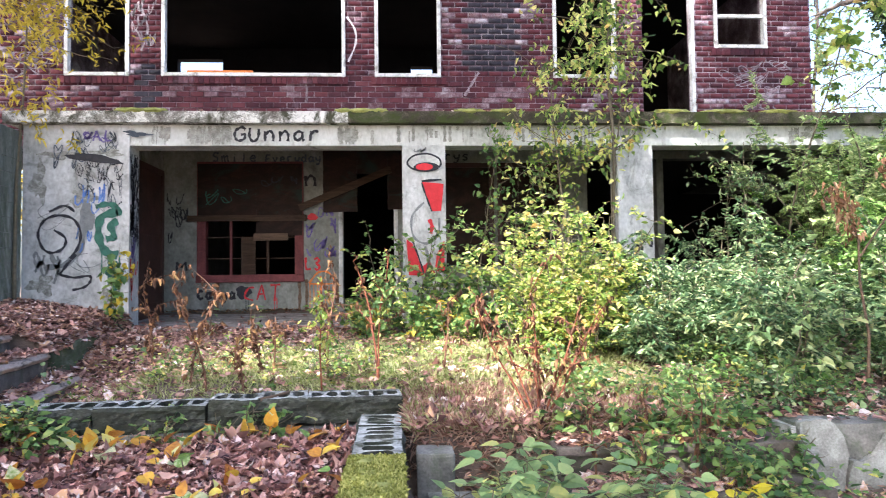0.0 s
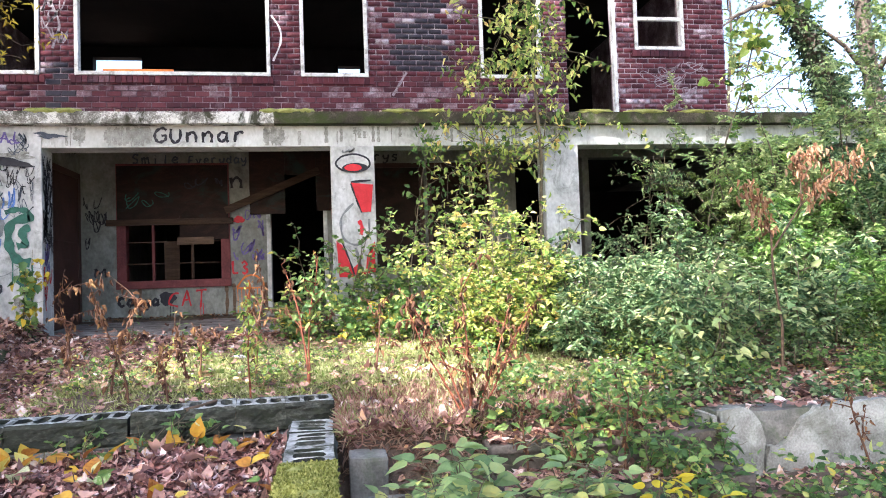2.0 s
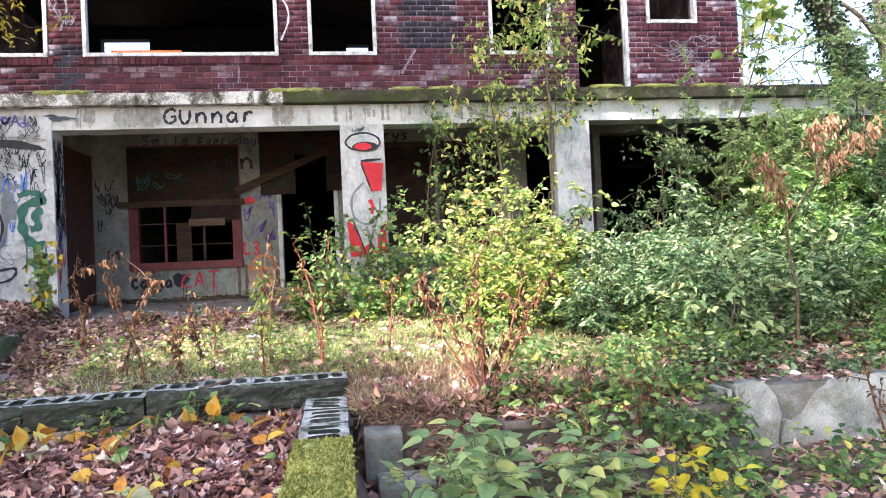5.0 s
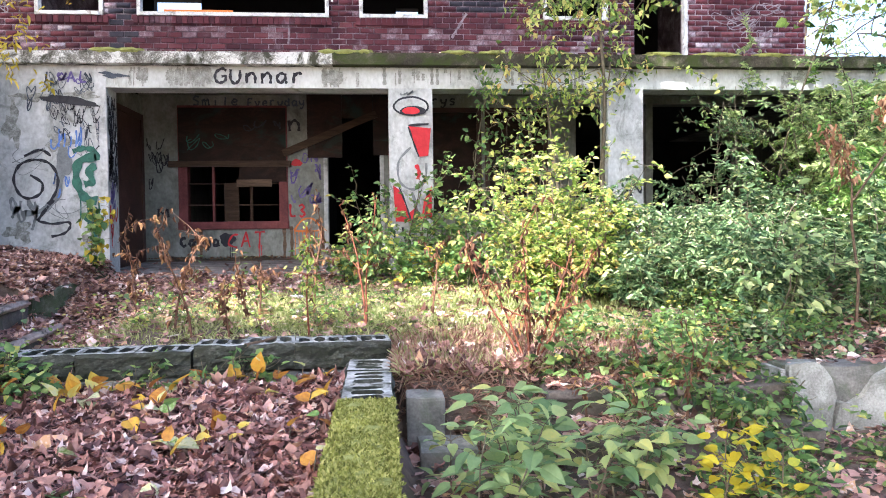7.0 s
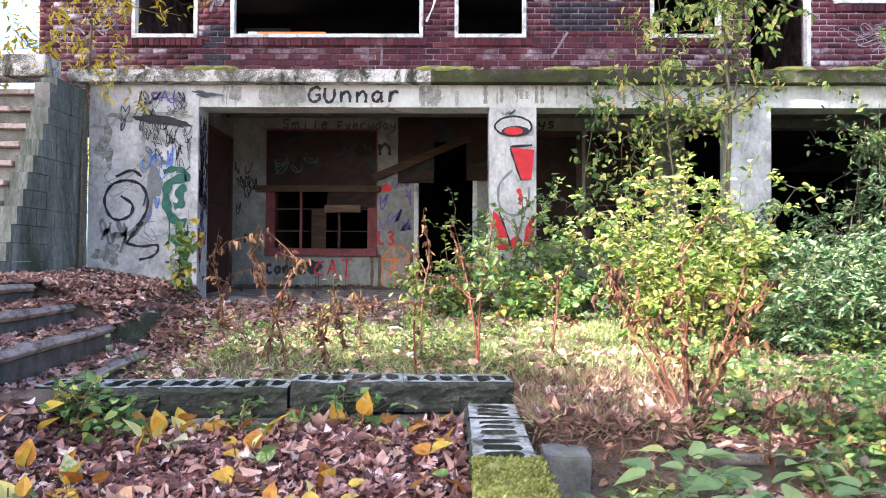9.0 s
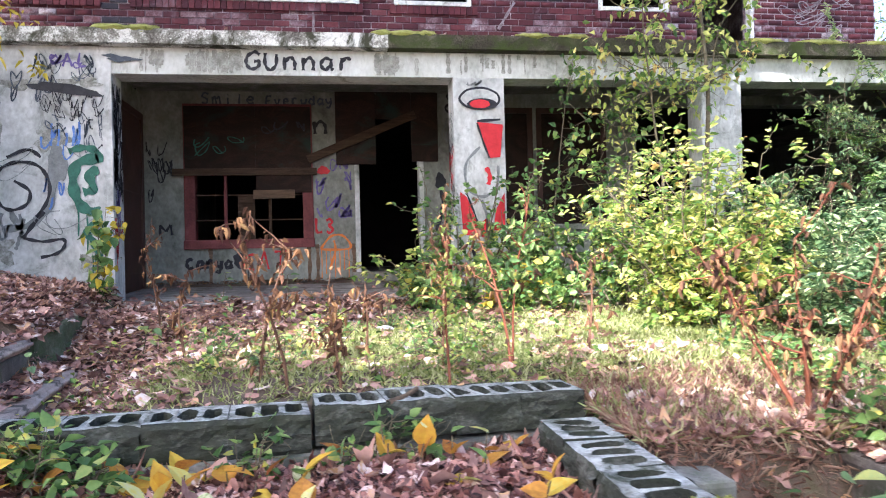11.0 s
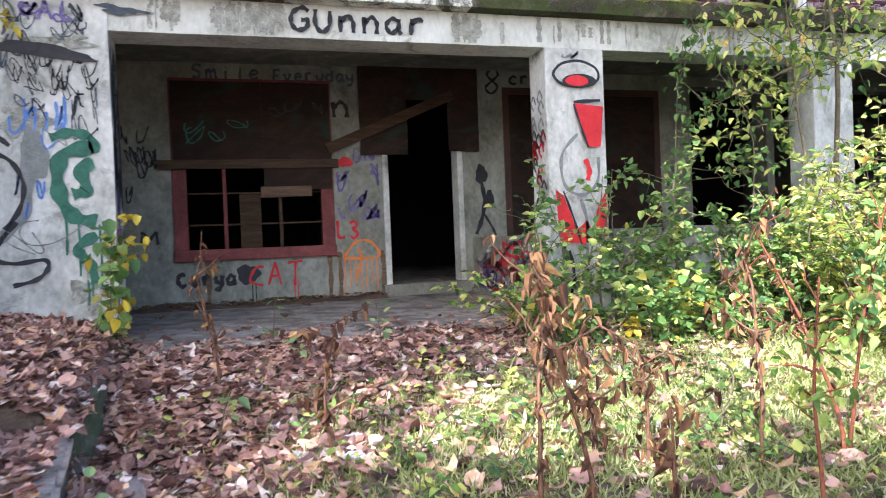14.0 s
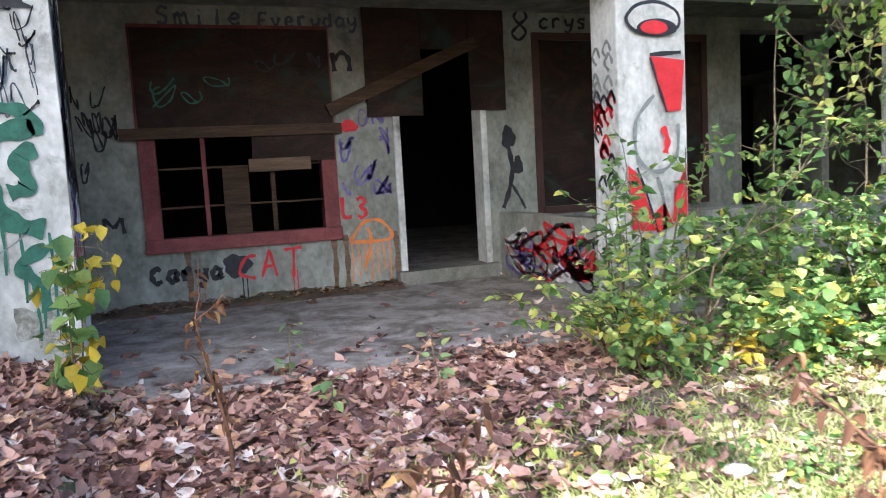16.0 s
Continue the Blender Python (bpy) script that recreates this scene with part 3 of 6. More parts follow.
box("plywood_strip", 1.22, 1.80, YW - 0.075, YW - 0.063, 1.22, 1.34, TIMBER, gw, "torn pale plywood edge", rough=0.012)
box("batten", 0.12, 2.12, YW - 0.10, YW - 0.065, 1.55, 1.65, DARKT, gw, "long horizontal batten", bevel=0.004)

door = tagged(empty("door_1"), "open doorway with torn brown boards across its top", "door", kind="structure")
x0, x1, z0, z1 = LOWER[1]
box("door_jamb", x0, x0 + 0.07, YW - 0.03, YW + 0.22, z0, z1, WHITE, door, "peeling white jamb", bevel=0.006)
box("door_jamb", x1 - 0.07, x1, YW - 0.03, YW + 0.22, z0, z1, WHITE, door, "peeling white jamb", bevel=0.006)
box("threshold", x0 - 0.05, x1 + 0.05, YW - 0.14, YW + 0.25, -0.03, 0.13, CONC, door, "worn concrete threshold", rough=0.006)
box("plywood", 2.40, 2.98, YW - 0.06, YW - 0.035, 1.70, 2.79, BOARD, door, "torn brown plywood", rough=0.01)
box("plywood", 2.985, 3.50, YW - 0.056, YW - 0.034, 2.36, 2.79, BOARD, door, "torn brown plywood", rough=0.01)
box("plywood", 3.505, 3.90, YW - 0.06, YW - 0.035, 1.74, 2.79, BOARD, door, "torn brown plywood", rough=0.01)
bm = bmesh.new()
add_box(bm, -0.85, 0.85, -0.02, 0.02, -0.06, 0.06)
bmesh.ops.rotate(bm, verts=bm.verts[:], matrix=Matrix.Rotation(radians(-23), 3, "Y"))
bmesh.ops.translate(bm, verts=bm.verts[:], vec=(2.78, YW - 0.085, 2.10))
part("brace", bm, DARKT, door, "slanting timber brace")

for (x0, x1, z0, z1), lab in ((LOWER[2], "boarded window covered with brown plywood"), (LOWER[3], "boarded window covered with brown plywood")):
    w = tagged(empty("boarded_window"), lab, "window")
    box("frame_jamb", x0, x0 + 0.08, YW - 0.02, YW + 0.1, z0, z1, BROWND, w)
    box("frame_jamb", x1 - 0.08, x1, YW - 0.02, YW + 0.1, z0, z1, BROWND, w)
    box("frame_head", x0 + 0.08, x1 - 0.08, YW - 0.02, YW + 0.1, z1 - 0.08, z1, BROWND, w)
    box("frame_sill", x0 + 0.08, x1 - 0.08, YW - 0.04, YW + 0.1, z0, z0 + 0.08, BROWND, w)
    box("plywood", x0 + 0.08, x1 - 0.08, YW + 0.01, YW + 0.03, z0 + 0.08, z1 - 0.08, BOARD, w, rough=0.004)
side_door = tagged(empty("door_2"), "dark brown wooden door in the porch end wall", "door", kind="structure")
leaf = box("door_leaf", -0.30, -0.25, 0.62, 2.10, -0.06, 2.30, BROWND, side_door, bevel=0.005)
for a, b in ((0.52, 0.62), (2.10, 2.20)):
    box("door_frame", -0.30, -0.23, a, b, -0.09, 2.39, BROWND, side_door)
box("door_frame", -0.30, -0.23, 0.62, 2.10, 2.30, 2.39, BROWND, side_door)
for a in (0.05, 1.12):
    box("door_panel", -0.252, -0.24, 0.78, 1.94, 0.15 + a, 0.95 + a, BROWND, leaf, bevel=0.004)

# ---- stairs and low walls ----
STEP_O, STEP_V = Vector((0.10, -2.41, 0)), Vector((0.133, -0.991, 0))
STEP_U = Vector((-0.991, -0.133, 0))
LEVELS = [(-0.30, -0.45), (0.0, -0.20), (0.36, 0.0), (0.72, 0.19)]


def step(u, z, last=False):
    """One long step: worn slab with a rounded nosing, on its riser block."""
    s = tagged(empty("step"), "worn dark concrete step littered with dead leaves", "step", "garden steps")
    deep = 0.44 if not last else 1.6

    def slab(name, u0, u1, za, zb, bevel):
        bm = bmesh.new()
        add_box(bm, u0, u1, 0.0 if u > -0.2 else -0.02, 2.75, za, zb)
        bmesh.ops.bevel(bm, geom=[e for e in bm.edges], offset=bevel, segments=3, affect="EDGES")
        bmesh.ops.subdivide_edges(bm, edges=[e for e in bm.edges if e.calc_length() > 1], cuts=22)
        for v in bm.verts:
            w = STEP_O + STEP_U * v.co.x + STEP_V * v.co.y
            v.co = Vector((w.x, w.y, v.co.z)) + noise.noise_vector(w * 4 + Vector((0, 0, v.co.z))) * 0.009
        # lit colour on the tread, shade colour on the riser
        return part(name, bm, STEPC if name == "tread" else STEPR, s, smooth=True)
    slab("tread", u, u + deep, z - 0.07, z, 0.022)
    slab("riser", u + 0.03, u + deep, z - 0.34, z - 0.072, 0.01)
    return s


for k, (u, z) in enumerate(LEVELS):
    step(u, z, k == 3)
edge_wall = tagged(box("retaining_wall", -0.02, 0.09, -2.38, -0.03, -0.6, -0.10, MOSSC, bevel=0.03, rough=0.06), "mossy low concrete edge of the leafy landing", "wall", kind="structure")


for v in edge_wall.data.vertices:
    v.co.z += 0.07 + 0.065 * v.co.y if v.co.z > -0.3 else 0

# stepped side wall of the upper stair
side_wall = tagged(empty("stair_wall"), "grey streaked block wall stepping down beside the upper stair", "wall", kind="structure")
for i in range(13):
    zc = 0.0 + i * 0.2
    yend = -1.80 + max(0, i - 1) * 0.094
    n = max(1, round((-0.02 - yend) / 0.42))
    L = (-0.02 - yend) / n
    for j in range(n):
        box("block", -1.63, -1.43 + 0.004 * ((i * 7 + j * 3) % 3), yend + j * L + 0.005, yend + (j + 1) * L - 0.005, zc, zc + 0.193, STAIRW, side_wall)
box("mortar_core", -1.62, -1.437, -0.9, -0.02, -0.3, 2.5, CONC, side_wall)
for i in range(10):
    tagged(box("stair_tread", -3.4, -1.66, -1.95 + i * 0.14, -1.95 + i * 0.14 + 0.5, 0.30 + i * 0.235, 0.36 + i * 0.235, STEPC, bevel=0.012, rough=0.006),
           "dark concrete tread of the upper stair with dead leaves", "step", "upper stair")
    tagged(box("stair_riser", -3.4, -1.66, -1.85 + i * 0.14, -1.5 + i * 0.14, -0.2 + i * 0.235, 0.296 + i * 0.235, CONC), "grey riser under a stair tread", "step", "upper stair risers")
tagged(box("landing_curb", -3.4, -1.66, -0.62, -0.25, 2.65, 2.92, SLABC, bevel=0.02, rough=0.008), "pale concrete curb at the head of the stair", "wall", kind="structure")


# ---- block wall ----
def block_mesh(seed, cores=3, L=0.40, W=0.30, H=0.2):
    """A hollow block lying with its cores open upwards, its long faces split rough; origin at the front lower corner."""
    bm = bmesh.new()
    web, rim, shift = 0.030, 0.050, Vector((seed * 3.7, seed * 1.3, 0))
    cl = (L - web * (cores + 1)) / cores
    for y, out in ((0.0, -1), (W, 1)):
        grid = []
        for i in range(13):
            col = []
            for k in range(9):
                p = Vector((L * i / 12, y, H * k / 8))
                inner = 0 < k < 8
                q = Vector((p.x * 8, y * 5, p.z * 26)) + shift
                d = (0.010 + 0.022 * noise.noise(q) + 0.010 * noise.noise(q * 2.7)) if inner else 0.0
                col.append(bm.verts.new(p + Vector((0, out * d, 0))))
            grid.append(col)
        for i in range(12):
            for k in range(8):
                bm.faces.new((grid[i][k], grid[i + 1][k], grid[i + 1][k + 1], grid[i][k + 1]))
    for x in (0.0, L):
        bm.faces.new([bm.verts.new(p) for p in ((x, 0, 0), (x, W, 0), (x, W, H), (x, 0, H))])
    for i in range(cores):
        xa, xb = web + i * (cl + web), web + i * (cl + web) + cl
        hole = []
        for cx, cy, a0 in ((xb, W - rim, 0), (xa, W - rim, 90), (xa, rim, 180), (xb, rim, 270)):
            r = min(0.042, cl / 2.1)
            ox, oy = (cx - r if cx == xb else cx + r), (cy - r if cy > W / 2 else cy + r)
            for k in range(3):
                t = radians(a0 + 45 * k)
                hole.append((ox + r * math.cos(t), oy + r * math.sin(t)))
        lo = [bm.verts.new((x, y, H - 0.13)) for x, y in hole]
        hi = [bm.verts.new((x, y, H)) for x, y in hole]
        m = len(hole)
        for k in range(m):
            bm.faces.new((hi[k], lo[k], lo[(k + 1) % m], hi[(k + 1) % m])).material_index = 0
        # core floor coloured black for the shade down the hole
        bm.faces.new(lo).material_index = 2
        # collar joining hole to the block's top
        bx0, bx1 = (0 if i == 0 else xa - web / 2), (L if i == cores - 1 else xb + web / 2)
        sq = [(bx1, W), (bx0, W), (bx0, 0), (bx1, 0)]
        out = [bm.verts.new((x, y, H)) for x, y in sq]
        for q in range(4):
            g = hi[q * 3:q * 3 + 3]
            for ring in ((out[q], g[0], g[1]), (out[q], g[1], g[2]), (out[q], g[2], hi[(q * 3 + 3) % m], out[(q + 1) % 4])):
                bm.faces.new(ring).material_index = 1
    bmesh.ops.remove_doubles(bm, verts=bm.verts[:], dist=0.0005)
    for v in bm.verts:
        v.co += noise.noise_vector(v.co * 17 + shift) * 0.008
        if v.co.z > H - 0.03:
            v.co.z -= 0.018 * max(0.0, noise.noise(v.co * 9 + shift * 2))
    bmesh.ops.recalc_face_normals(bm, faces=bm.faces[:])
    me = bpy.data.meshes.new("block")
    bm.to_mesh(me)
    bm.free()
    # sides, then worn rims paled as if lit, then shade-black core floors
    for m in (CMU, BLOCKTOP, CORESHADE):
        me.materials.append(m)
    return me


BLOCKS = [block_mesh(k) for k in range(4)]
SLOPE = 0.095        # the block wall comes forward towards the steps
block_wall = tagged(empty("block_wall"), "low wall of hollow concrete blocks, cores open upwards", "wall", kind="structure")
bx = 3.71
for i in range(8):
    b = new("block", BLOCKS[i % 4])
    b.parent = block_wall
    bx -= 0.366 if i < 4 else 0.40
    if i == 4:
        bx -= 0.02
    b.location = (bx, -4.40 - SLOPE * (3.74 - bx), -0.592 + 0.004 * ((i * 5) % 4) - (0.024 if i > 3 else 0))
    b.rotation_euler = (radians(0.6 * (i % 3 - 1)), radians(0.5 * (i % 2)), math.atan(SLOPE) + radians(0.8 * (i % 3 - 1)))
    b.scale = (0.918 if i < 4 else 1.0, 1.18, 1)
footing = tagged(box("wall_footing", 0.5, 3.70, -4.46, -4.02, -0.95, -0.615, CONC, rough=0.01), "mossy concrete footing under the block wall", "wall", kind="structure")
for v in footing.data.vertices:
    v.co.y -= SLOPE * (3.74 - v.co.x)
tagged(tubes("stick", [(np.array([(2.62, -4.52, -0.39), (2.72, -4.40, -0.385), (2.80, -4.22, -0.38)]), 0.018, 0.014)], TIMBER), "pale broken stick lying across the block wall", "stick")
cross_wall = tagged(empty("cross_wall"), "block wall running forward, its top half covered in moss", "wall", kind="structure")
for i in range(3):
    b = new("block", BLOCKS[(i + 1) % 4])
    b.parent = cross_wall
    b.location = (3.40, -4.60 - 0.42 * i, -0.705 - 0.006 * i)
    b.rotation_euler = (0, radians(0.5 * (i - 1)), radians(-90 + 0.8 * (i - 1)))
    b.scale = (1.03, 1.0, 1)
box("footing", 3.43, 3.69, -8.4, -4.62, -1.15, -0.71, CONC, cross_wall, rough=0.012)
box("mossy_top", 3.41, 3.70, -8.4, -5.90, -0.71, -0.53, MOSSC, cross_wall, "moss-eaten concrete under the moss", rough=0.012)
bm = bmesh.new()
nx, ny = 9, 80
grid = [[bm.verts.new((3.39 + 0.33 * a / nx, -8.4 + 2.54 * b / ny, 0)) for b in range(ny + 1)] for a in range(nx + 1)]
for a in range(nx):
    for b in range(ny):
        bm.faces.new((grid[a][b], grid[a + 1][b], grid[a + 1][b + 1], grid[a][b + 1]))
for a, col in enumerate(grid):
    for b, v in enumerate(col):
        e = min(a, nx - a) / nx
        v.co.z = -0.522 + 0.02 * min(1, e * 5) + 0.022 * noise.noise(v.co * 9) + 0.012 * noise.noise(v.co * 30) - (0.10 if a in (0, nx) else 0) - (0.05 if b in (0, ny) else 0)
        v.co.x += 0.012 * noise.noise(v.co * 6)
        v.co.y += 0.05 * noise.noise(Vector((v.co.x * 8, 0, 0))) if b == ny else 0
part("moss_cap", bm, MOSS, cross_wall, "thick yellow-green moss", True)

# right-hand pieces: stub, two broad steps, broken wall
tagged(box("concrete_stub", 3.80, 4.05, -5.38, -5.14, -1.1, -0.62, CONC, bevel=0.025, rough=0.02), "broken grey concrete stub beside the mossy wall", "rubble")
tagged(box("concrete_stub", 3.86, 4.22, -5.75, -5.42, -1.2, -0.86, CONC, bevel=0.03, rough=0.03), "cracked concrete lump beside the mossy wall", "rubble")
for yy, zt in ((-5.42, -0.60), (-5.82, -0.80)):
    s = tagged(empty("garden_step"), "weathered concrete garden step overgrown with weeds", "step", "lower garden steps")
    # tread and riser alike in the dark riser colour
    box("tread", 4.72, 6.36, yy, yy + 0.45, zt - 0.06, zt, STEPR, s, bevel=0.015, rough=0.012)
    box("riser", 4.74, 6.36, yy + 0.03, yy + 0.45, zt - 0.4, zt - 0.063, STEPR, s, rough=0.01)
broken = tagged(empty("broken_wall"), "broken grey-white concrete wall with a chipped top", "wall")


def skin(name, outline, label):
    """A slab of render 4 cm thick standing before the core, cut to a broken outline."""
    bm = bmesh.new()
    worn = []
    for (xa, za), (xb, zb) in zip(outline, outline[1:] + outline[:1]):
        cuts = max(1, int(math.hypot(xb - xa, zb - za) / 0.035)) if max(za, zb) > -1.0 else 1
        for q in range(cuts):
            p = Vector((xa + (xb - xa) * q / cuts, 0, za + (zb - za) * q / cuts))
            d = noise.noise_vector(p * 13) * (0.022 if 0 < q else 0.0)
            worn.append((p.x + d.x * 0.5, p.z + d.z))
    outline = worn
    f = [bm.verts.new((x, -5.30, z)) for x, z in outline]
    b = [bm.verts.new((x, -5.245, z)) for x, z in outline]
    bm.faces.new(f)
    bm.faces.new(b[::-1])
    for k in range(len(f)):
        bm.faces.new((f[k], b[k], b[(k + 1) % len(f)], f[(k + 1) % len(f)]))
    bmesh.ops.recalc_face_normals(bm, faces=bm.faces[:])
    return part(name, bm, GREYR, broken, label)


skin("render_skin", [(6.14, -1.3), (6.46, -1.3), (6.47, -0.95), (6.5, -0.80), (6.46, -0.66), (6.4, -0.58), (6.28, -0.55), (6.16, -0.57)], "cracked grey-white render")
skin("render_skin", [(6.468, -1.3), (9.3, -1.3), (9.3, -0.57), (8., -0.55), (7.2, -0.57), (6.92, -0.58), (6.78, -0.68), (6.69, -0.80), (6.6, -0.85), (6.53, -0.84), (6.49, -0.97)], "chipped grey-white render")
box("rubble_core", 6.15, 9.6, -5.24, -5.02, -1.3, -0.585, CONC, broken, "exposed rough core", rough=0.045)
box("end_face", 6.105, 6.137, -5.29, -5.02, -1.3, -0.60, GREYR, broken, "pale broken end of the wall", rough=0.006)
broken.location = (0.26, 0.0, 0.07)


# ---- plants ----
def bush(name, label, x, y, radius, height, stems, twigs, leaves, size, material, category="bush", bark=None, lean=(0, 0), z=None, width=0.5, low=0.15, group="", droop=0.2, spread=1.0):
    """A shrub: bending stems, side twigs, and leaves along the twigs."""
    z = gz(x, y) if z is None else z
    b = tagged(empty(name, x, y, z), label, category, group)
    b.location = (0, 0, 0)
    lines, ends = [], []
    for _ in range(stems):
        a, r = rng.uniform(0, 2 * np.pi), radius * math.sqrt(rng.uniform(0, 1))
        foot = np.array([x + 0.55 * r * math.cos(a), y + 0.55 * r * math.sin(a), z - 0.05])
        h = height * rng.uniform(0.45, 1.0) * (1 - 0.35 * (r / max(radius, 1e-3)) ** 2)
        if rng.uniform() < 0.25:
            h *= 1.3
        d = np.array([0.5 * spread * r * math.cos(a) / h + lean[0], 0.5 * spread * r * math.sin(a) / h + lean[1], 1.0])
        main = wander(foot, d, h, 9, 0.16)
        lines.append((main, 0.006 + 0.004 * height, 0.003))
        for _ in range(twigs):
            k = rng.integers(1 + int(low * 8), 10)
            d = unit(rng.normal(size=3) * np.array([1, 1, 0.5]) + np.array([0, 0, 0.25]))
            tw = wander(main[k], d, rng.uniform(0.18, 0.42) * min(1.6, 0.5 + height * 0.35), 5, 0.22)
            lines.append((tw, 0.004, 0.0015))
            ends.append(tw)
        ends.append(main[3:])
    tubes("branching", lines, bark or TWIG, b, 4)["kind"] = "stuff"
    tw = [ends[i] for i in rng.integers(0, len(ends), leaves)]
    base, along = np.empty((leaves, 3)), np.empty((leaves, 3))
    for i, t in enumerate(tw):
        q = rng.uniform(0.08, 0.999) * (len(t) - 1)
        k = int(q)
        base[i] = t[k] + (t[k + 1] - t[k]) * (q - k)
        along[i] = t[k + 1] - t[k]
    along = unit(along)
    side = unit(np.cross(along, np.array([0.05, 0.03, 1.0]))) * rng.choice((-1.0, 1.0), (leaves, 1))
    along = 0.6 * along + 0.85 * side + rng.normal(size=(leaves, 3)) * 0.32 + np.array([0, 0, -0.12])
    base = base + rng.normal(size=(leaves, 3)) * 0.012 * (1 + size * 6)
    leaves_mesh("foliage", base, along, size * rng.uniform(0.55, 1.25, leaves), material, b, width=width, droop=droop)
    return b


# big shaded shrub mass on the far side of the pillars
SHRUB = [(7.6, -1.0, 0.7, 1.35), (8.5, -0.9, 0.9, 2.0), (9.5, -1.0, 1.0, 2.7), (10.5, -1.0, 1.1, 3.7), (11.7, -1.0, 1.1, 4.1), (12.9, -1.0, 1.1, 4.1), (8.2, -2.3, 0.9, 1.6), (9.4, -2.4, 1.0, 2.1), (10.6, -2.4, 1.0, 2.5),
         (6.6, -2.2, 0.75, 1.35), (7.3, -3.1, 0.75, 1.15), (8.5, -3.4, 0.9, 1.35), (9.7, -3.6, 0.9, 1.6), (6.3, -3.1, 0.55, 0.85), (11.9, -2.6, 1.1, 2.9), (9.9, -0.7, 0.8, 4.0), (10.9, -0.6, 0.9, 4.5), (12.1, -0.7, 0.9, 4.6), (10.9, -1.7, 0.9, 3.6), (7.0, -3.95, 0.4, 0.9)]
# paler leaf colour stands for brighter light on alternate shrubs beyond x 9.7
for k, (x, y, r, h) in enumerate(SHRUB):
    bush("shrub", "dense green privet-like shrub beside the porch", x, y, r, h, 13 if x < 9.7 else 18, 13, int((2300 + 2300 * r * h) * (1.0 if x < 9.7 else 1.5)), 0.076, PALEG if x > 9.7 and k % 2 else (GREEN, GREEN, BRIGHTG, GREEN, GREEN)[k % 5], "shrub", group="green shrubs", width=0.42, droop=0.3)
# sunlit yellow-green bush
for x, y, r, h in ((5.3, -2.35, 0.30, 2.0), (5.75, -2.2, 0.34, 2.4), (5.6, -1.8, 0.3, 2.0), (5.5, -2.75, 0.34, 1.2), (6.05, -2.5, 0.34, 1.55)):
    bush("bush", "sunlit yellow-green bush with thin leaves", x, y, r, h, 13, 12, 2100, 0.073, YELLOWG, "bush", group="yellow bushes", width=0.55)
for x, y, r, h in ((5.95, -1.5, 0.5, 1.5), (5.3, -1.4, 0.4, 1.5)):
    bush("bush", "tall green bush with yellowing leaves behind the sunlit one", x, y, r, h, 9, 8, 1500, 0.068, MIDG, "bush", group="green bushes", width=0.6)
bush("bush", "pale green bush with larger sunlit leaves", 7.02, -4.0, 0.28, 1.25, 8, 7, 420, 0.10, PALEG, "bush", width=0.6)
bush("bush", "pale green bush with larger sunlit leaves", 8.7, -3.0, 0.35, 1.7, 8, 7, 300, 0.10, PALEG, "bush", width=0.6)
# porch-edge saplings and weeds
bush("bush", "leggy yellowing weed bush before the doorway", 3.15, -0.75, 0.22, 1.2, 7, 5, 300, 0.085, YELLOWG, group="porch weeds", width=0.6, spread=0.5, lean=(0.06, 0.0))
bush("bush", "leggy green weed bush before the doorway", 3.45, -0.45, 0.3, 1.5, 8, 6, 420, 0.085, MIDG, group="porch weeds", width=0.6)
bush("bush", "green climber spreading up the painted pillar", 4.05, -0.38, 0.35, 2.1, 6, 7, 620, 0.085, MIDG, group="porch weeds", width=0.65)
for x, y, r, h, n in ((4.75, -0.5, 0.5, 1.2, 900), (5.5, -0.6, 0.5, 1.3, 900), (6.2, -0.6, 0.5, 1.3, 900), (3.3, -1.0, 0.4, 0.6, 480), (3.9, -1.2, 0.45, 0.65, 560), (4.5, -1.25, 0.4, 0.7, 560)):
    bush("weed_bush", "low tangle of green weeds along the porch", x, y, r, h, 8, 6, n, 0.08, MIDG, "bush", group="low weeds", width=0.85)
for x, y in ((4.09, -1.21), (3.3, -0.85)):
    bush("yellow_weed", "small bright yellow weed near the painted pillar", x, y, 0.16, 0.75, 4, 4, 110, 0.085, YELLOW, "weed", width=0.6, group="yellow weeds")


def sapling(label, x, y, height, r0, crown_from, branches, leaves, size, material, lean=(0, 0), category="tree", reach=0.7, width=0.5, wob=0.05):
    z = gz(x, y)
    t = tagged(empty("sapling", x, y, z), label, category)
    t.location = (0, 0, 0)
    main = wander((x, y, z - 0.05), (lean[0], lean[1], 1), height, 16, wob)
    part_lines, ends = [(main, r0, r0 * 0.25)], []
    for _ in range(branches):
        k = int(rng.uniform(crown_from, 1.0) * 16)
        d = unit(rng.normal(size=3) * np.array([1, 1, 0.4]) + np.array([0, 0, 0.2]))
        br = wander(main[min(k, 16)], d, reach * rng.uniform(0.5, 1.2), 7, 0.18, -0.03)
        part_lines.append((br, r0 * 0.3, 0.002))
        ends.append(br)
        for _ in range(2):
            q = wander(br[rng.integers(2, 8)], rng.normal(size=3), reach * 0.4, 4, 0.2, -0.05)
            part_lines.append((q, 0.003, 0.0015))
            ends.append(q)
    tubes("trunk", part_lines, TWIG, t, 6)
    tw = [ends[i] for i in rng.integers(0, len(ends), leaves)]
    base = np.array([q[rng.integers(1, len(q))] for q in tw]) + rng.normal(size=(leaves, 3)) * 0.04
    along = rng.normal(size=(leaves, 3)) + np.array([0, 0, -0.5])
    leaves_mesh("crown", base, along, size * rng.uniform(0.6, 1.2, leaves), material, t, width=width, droop=0.25)
    return t


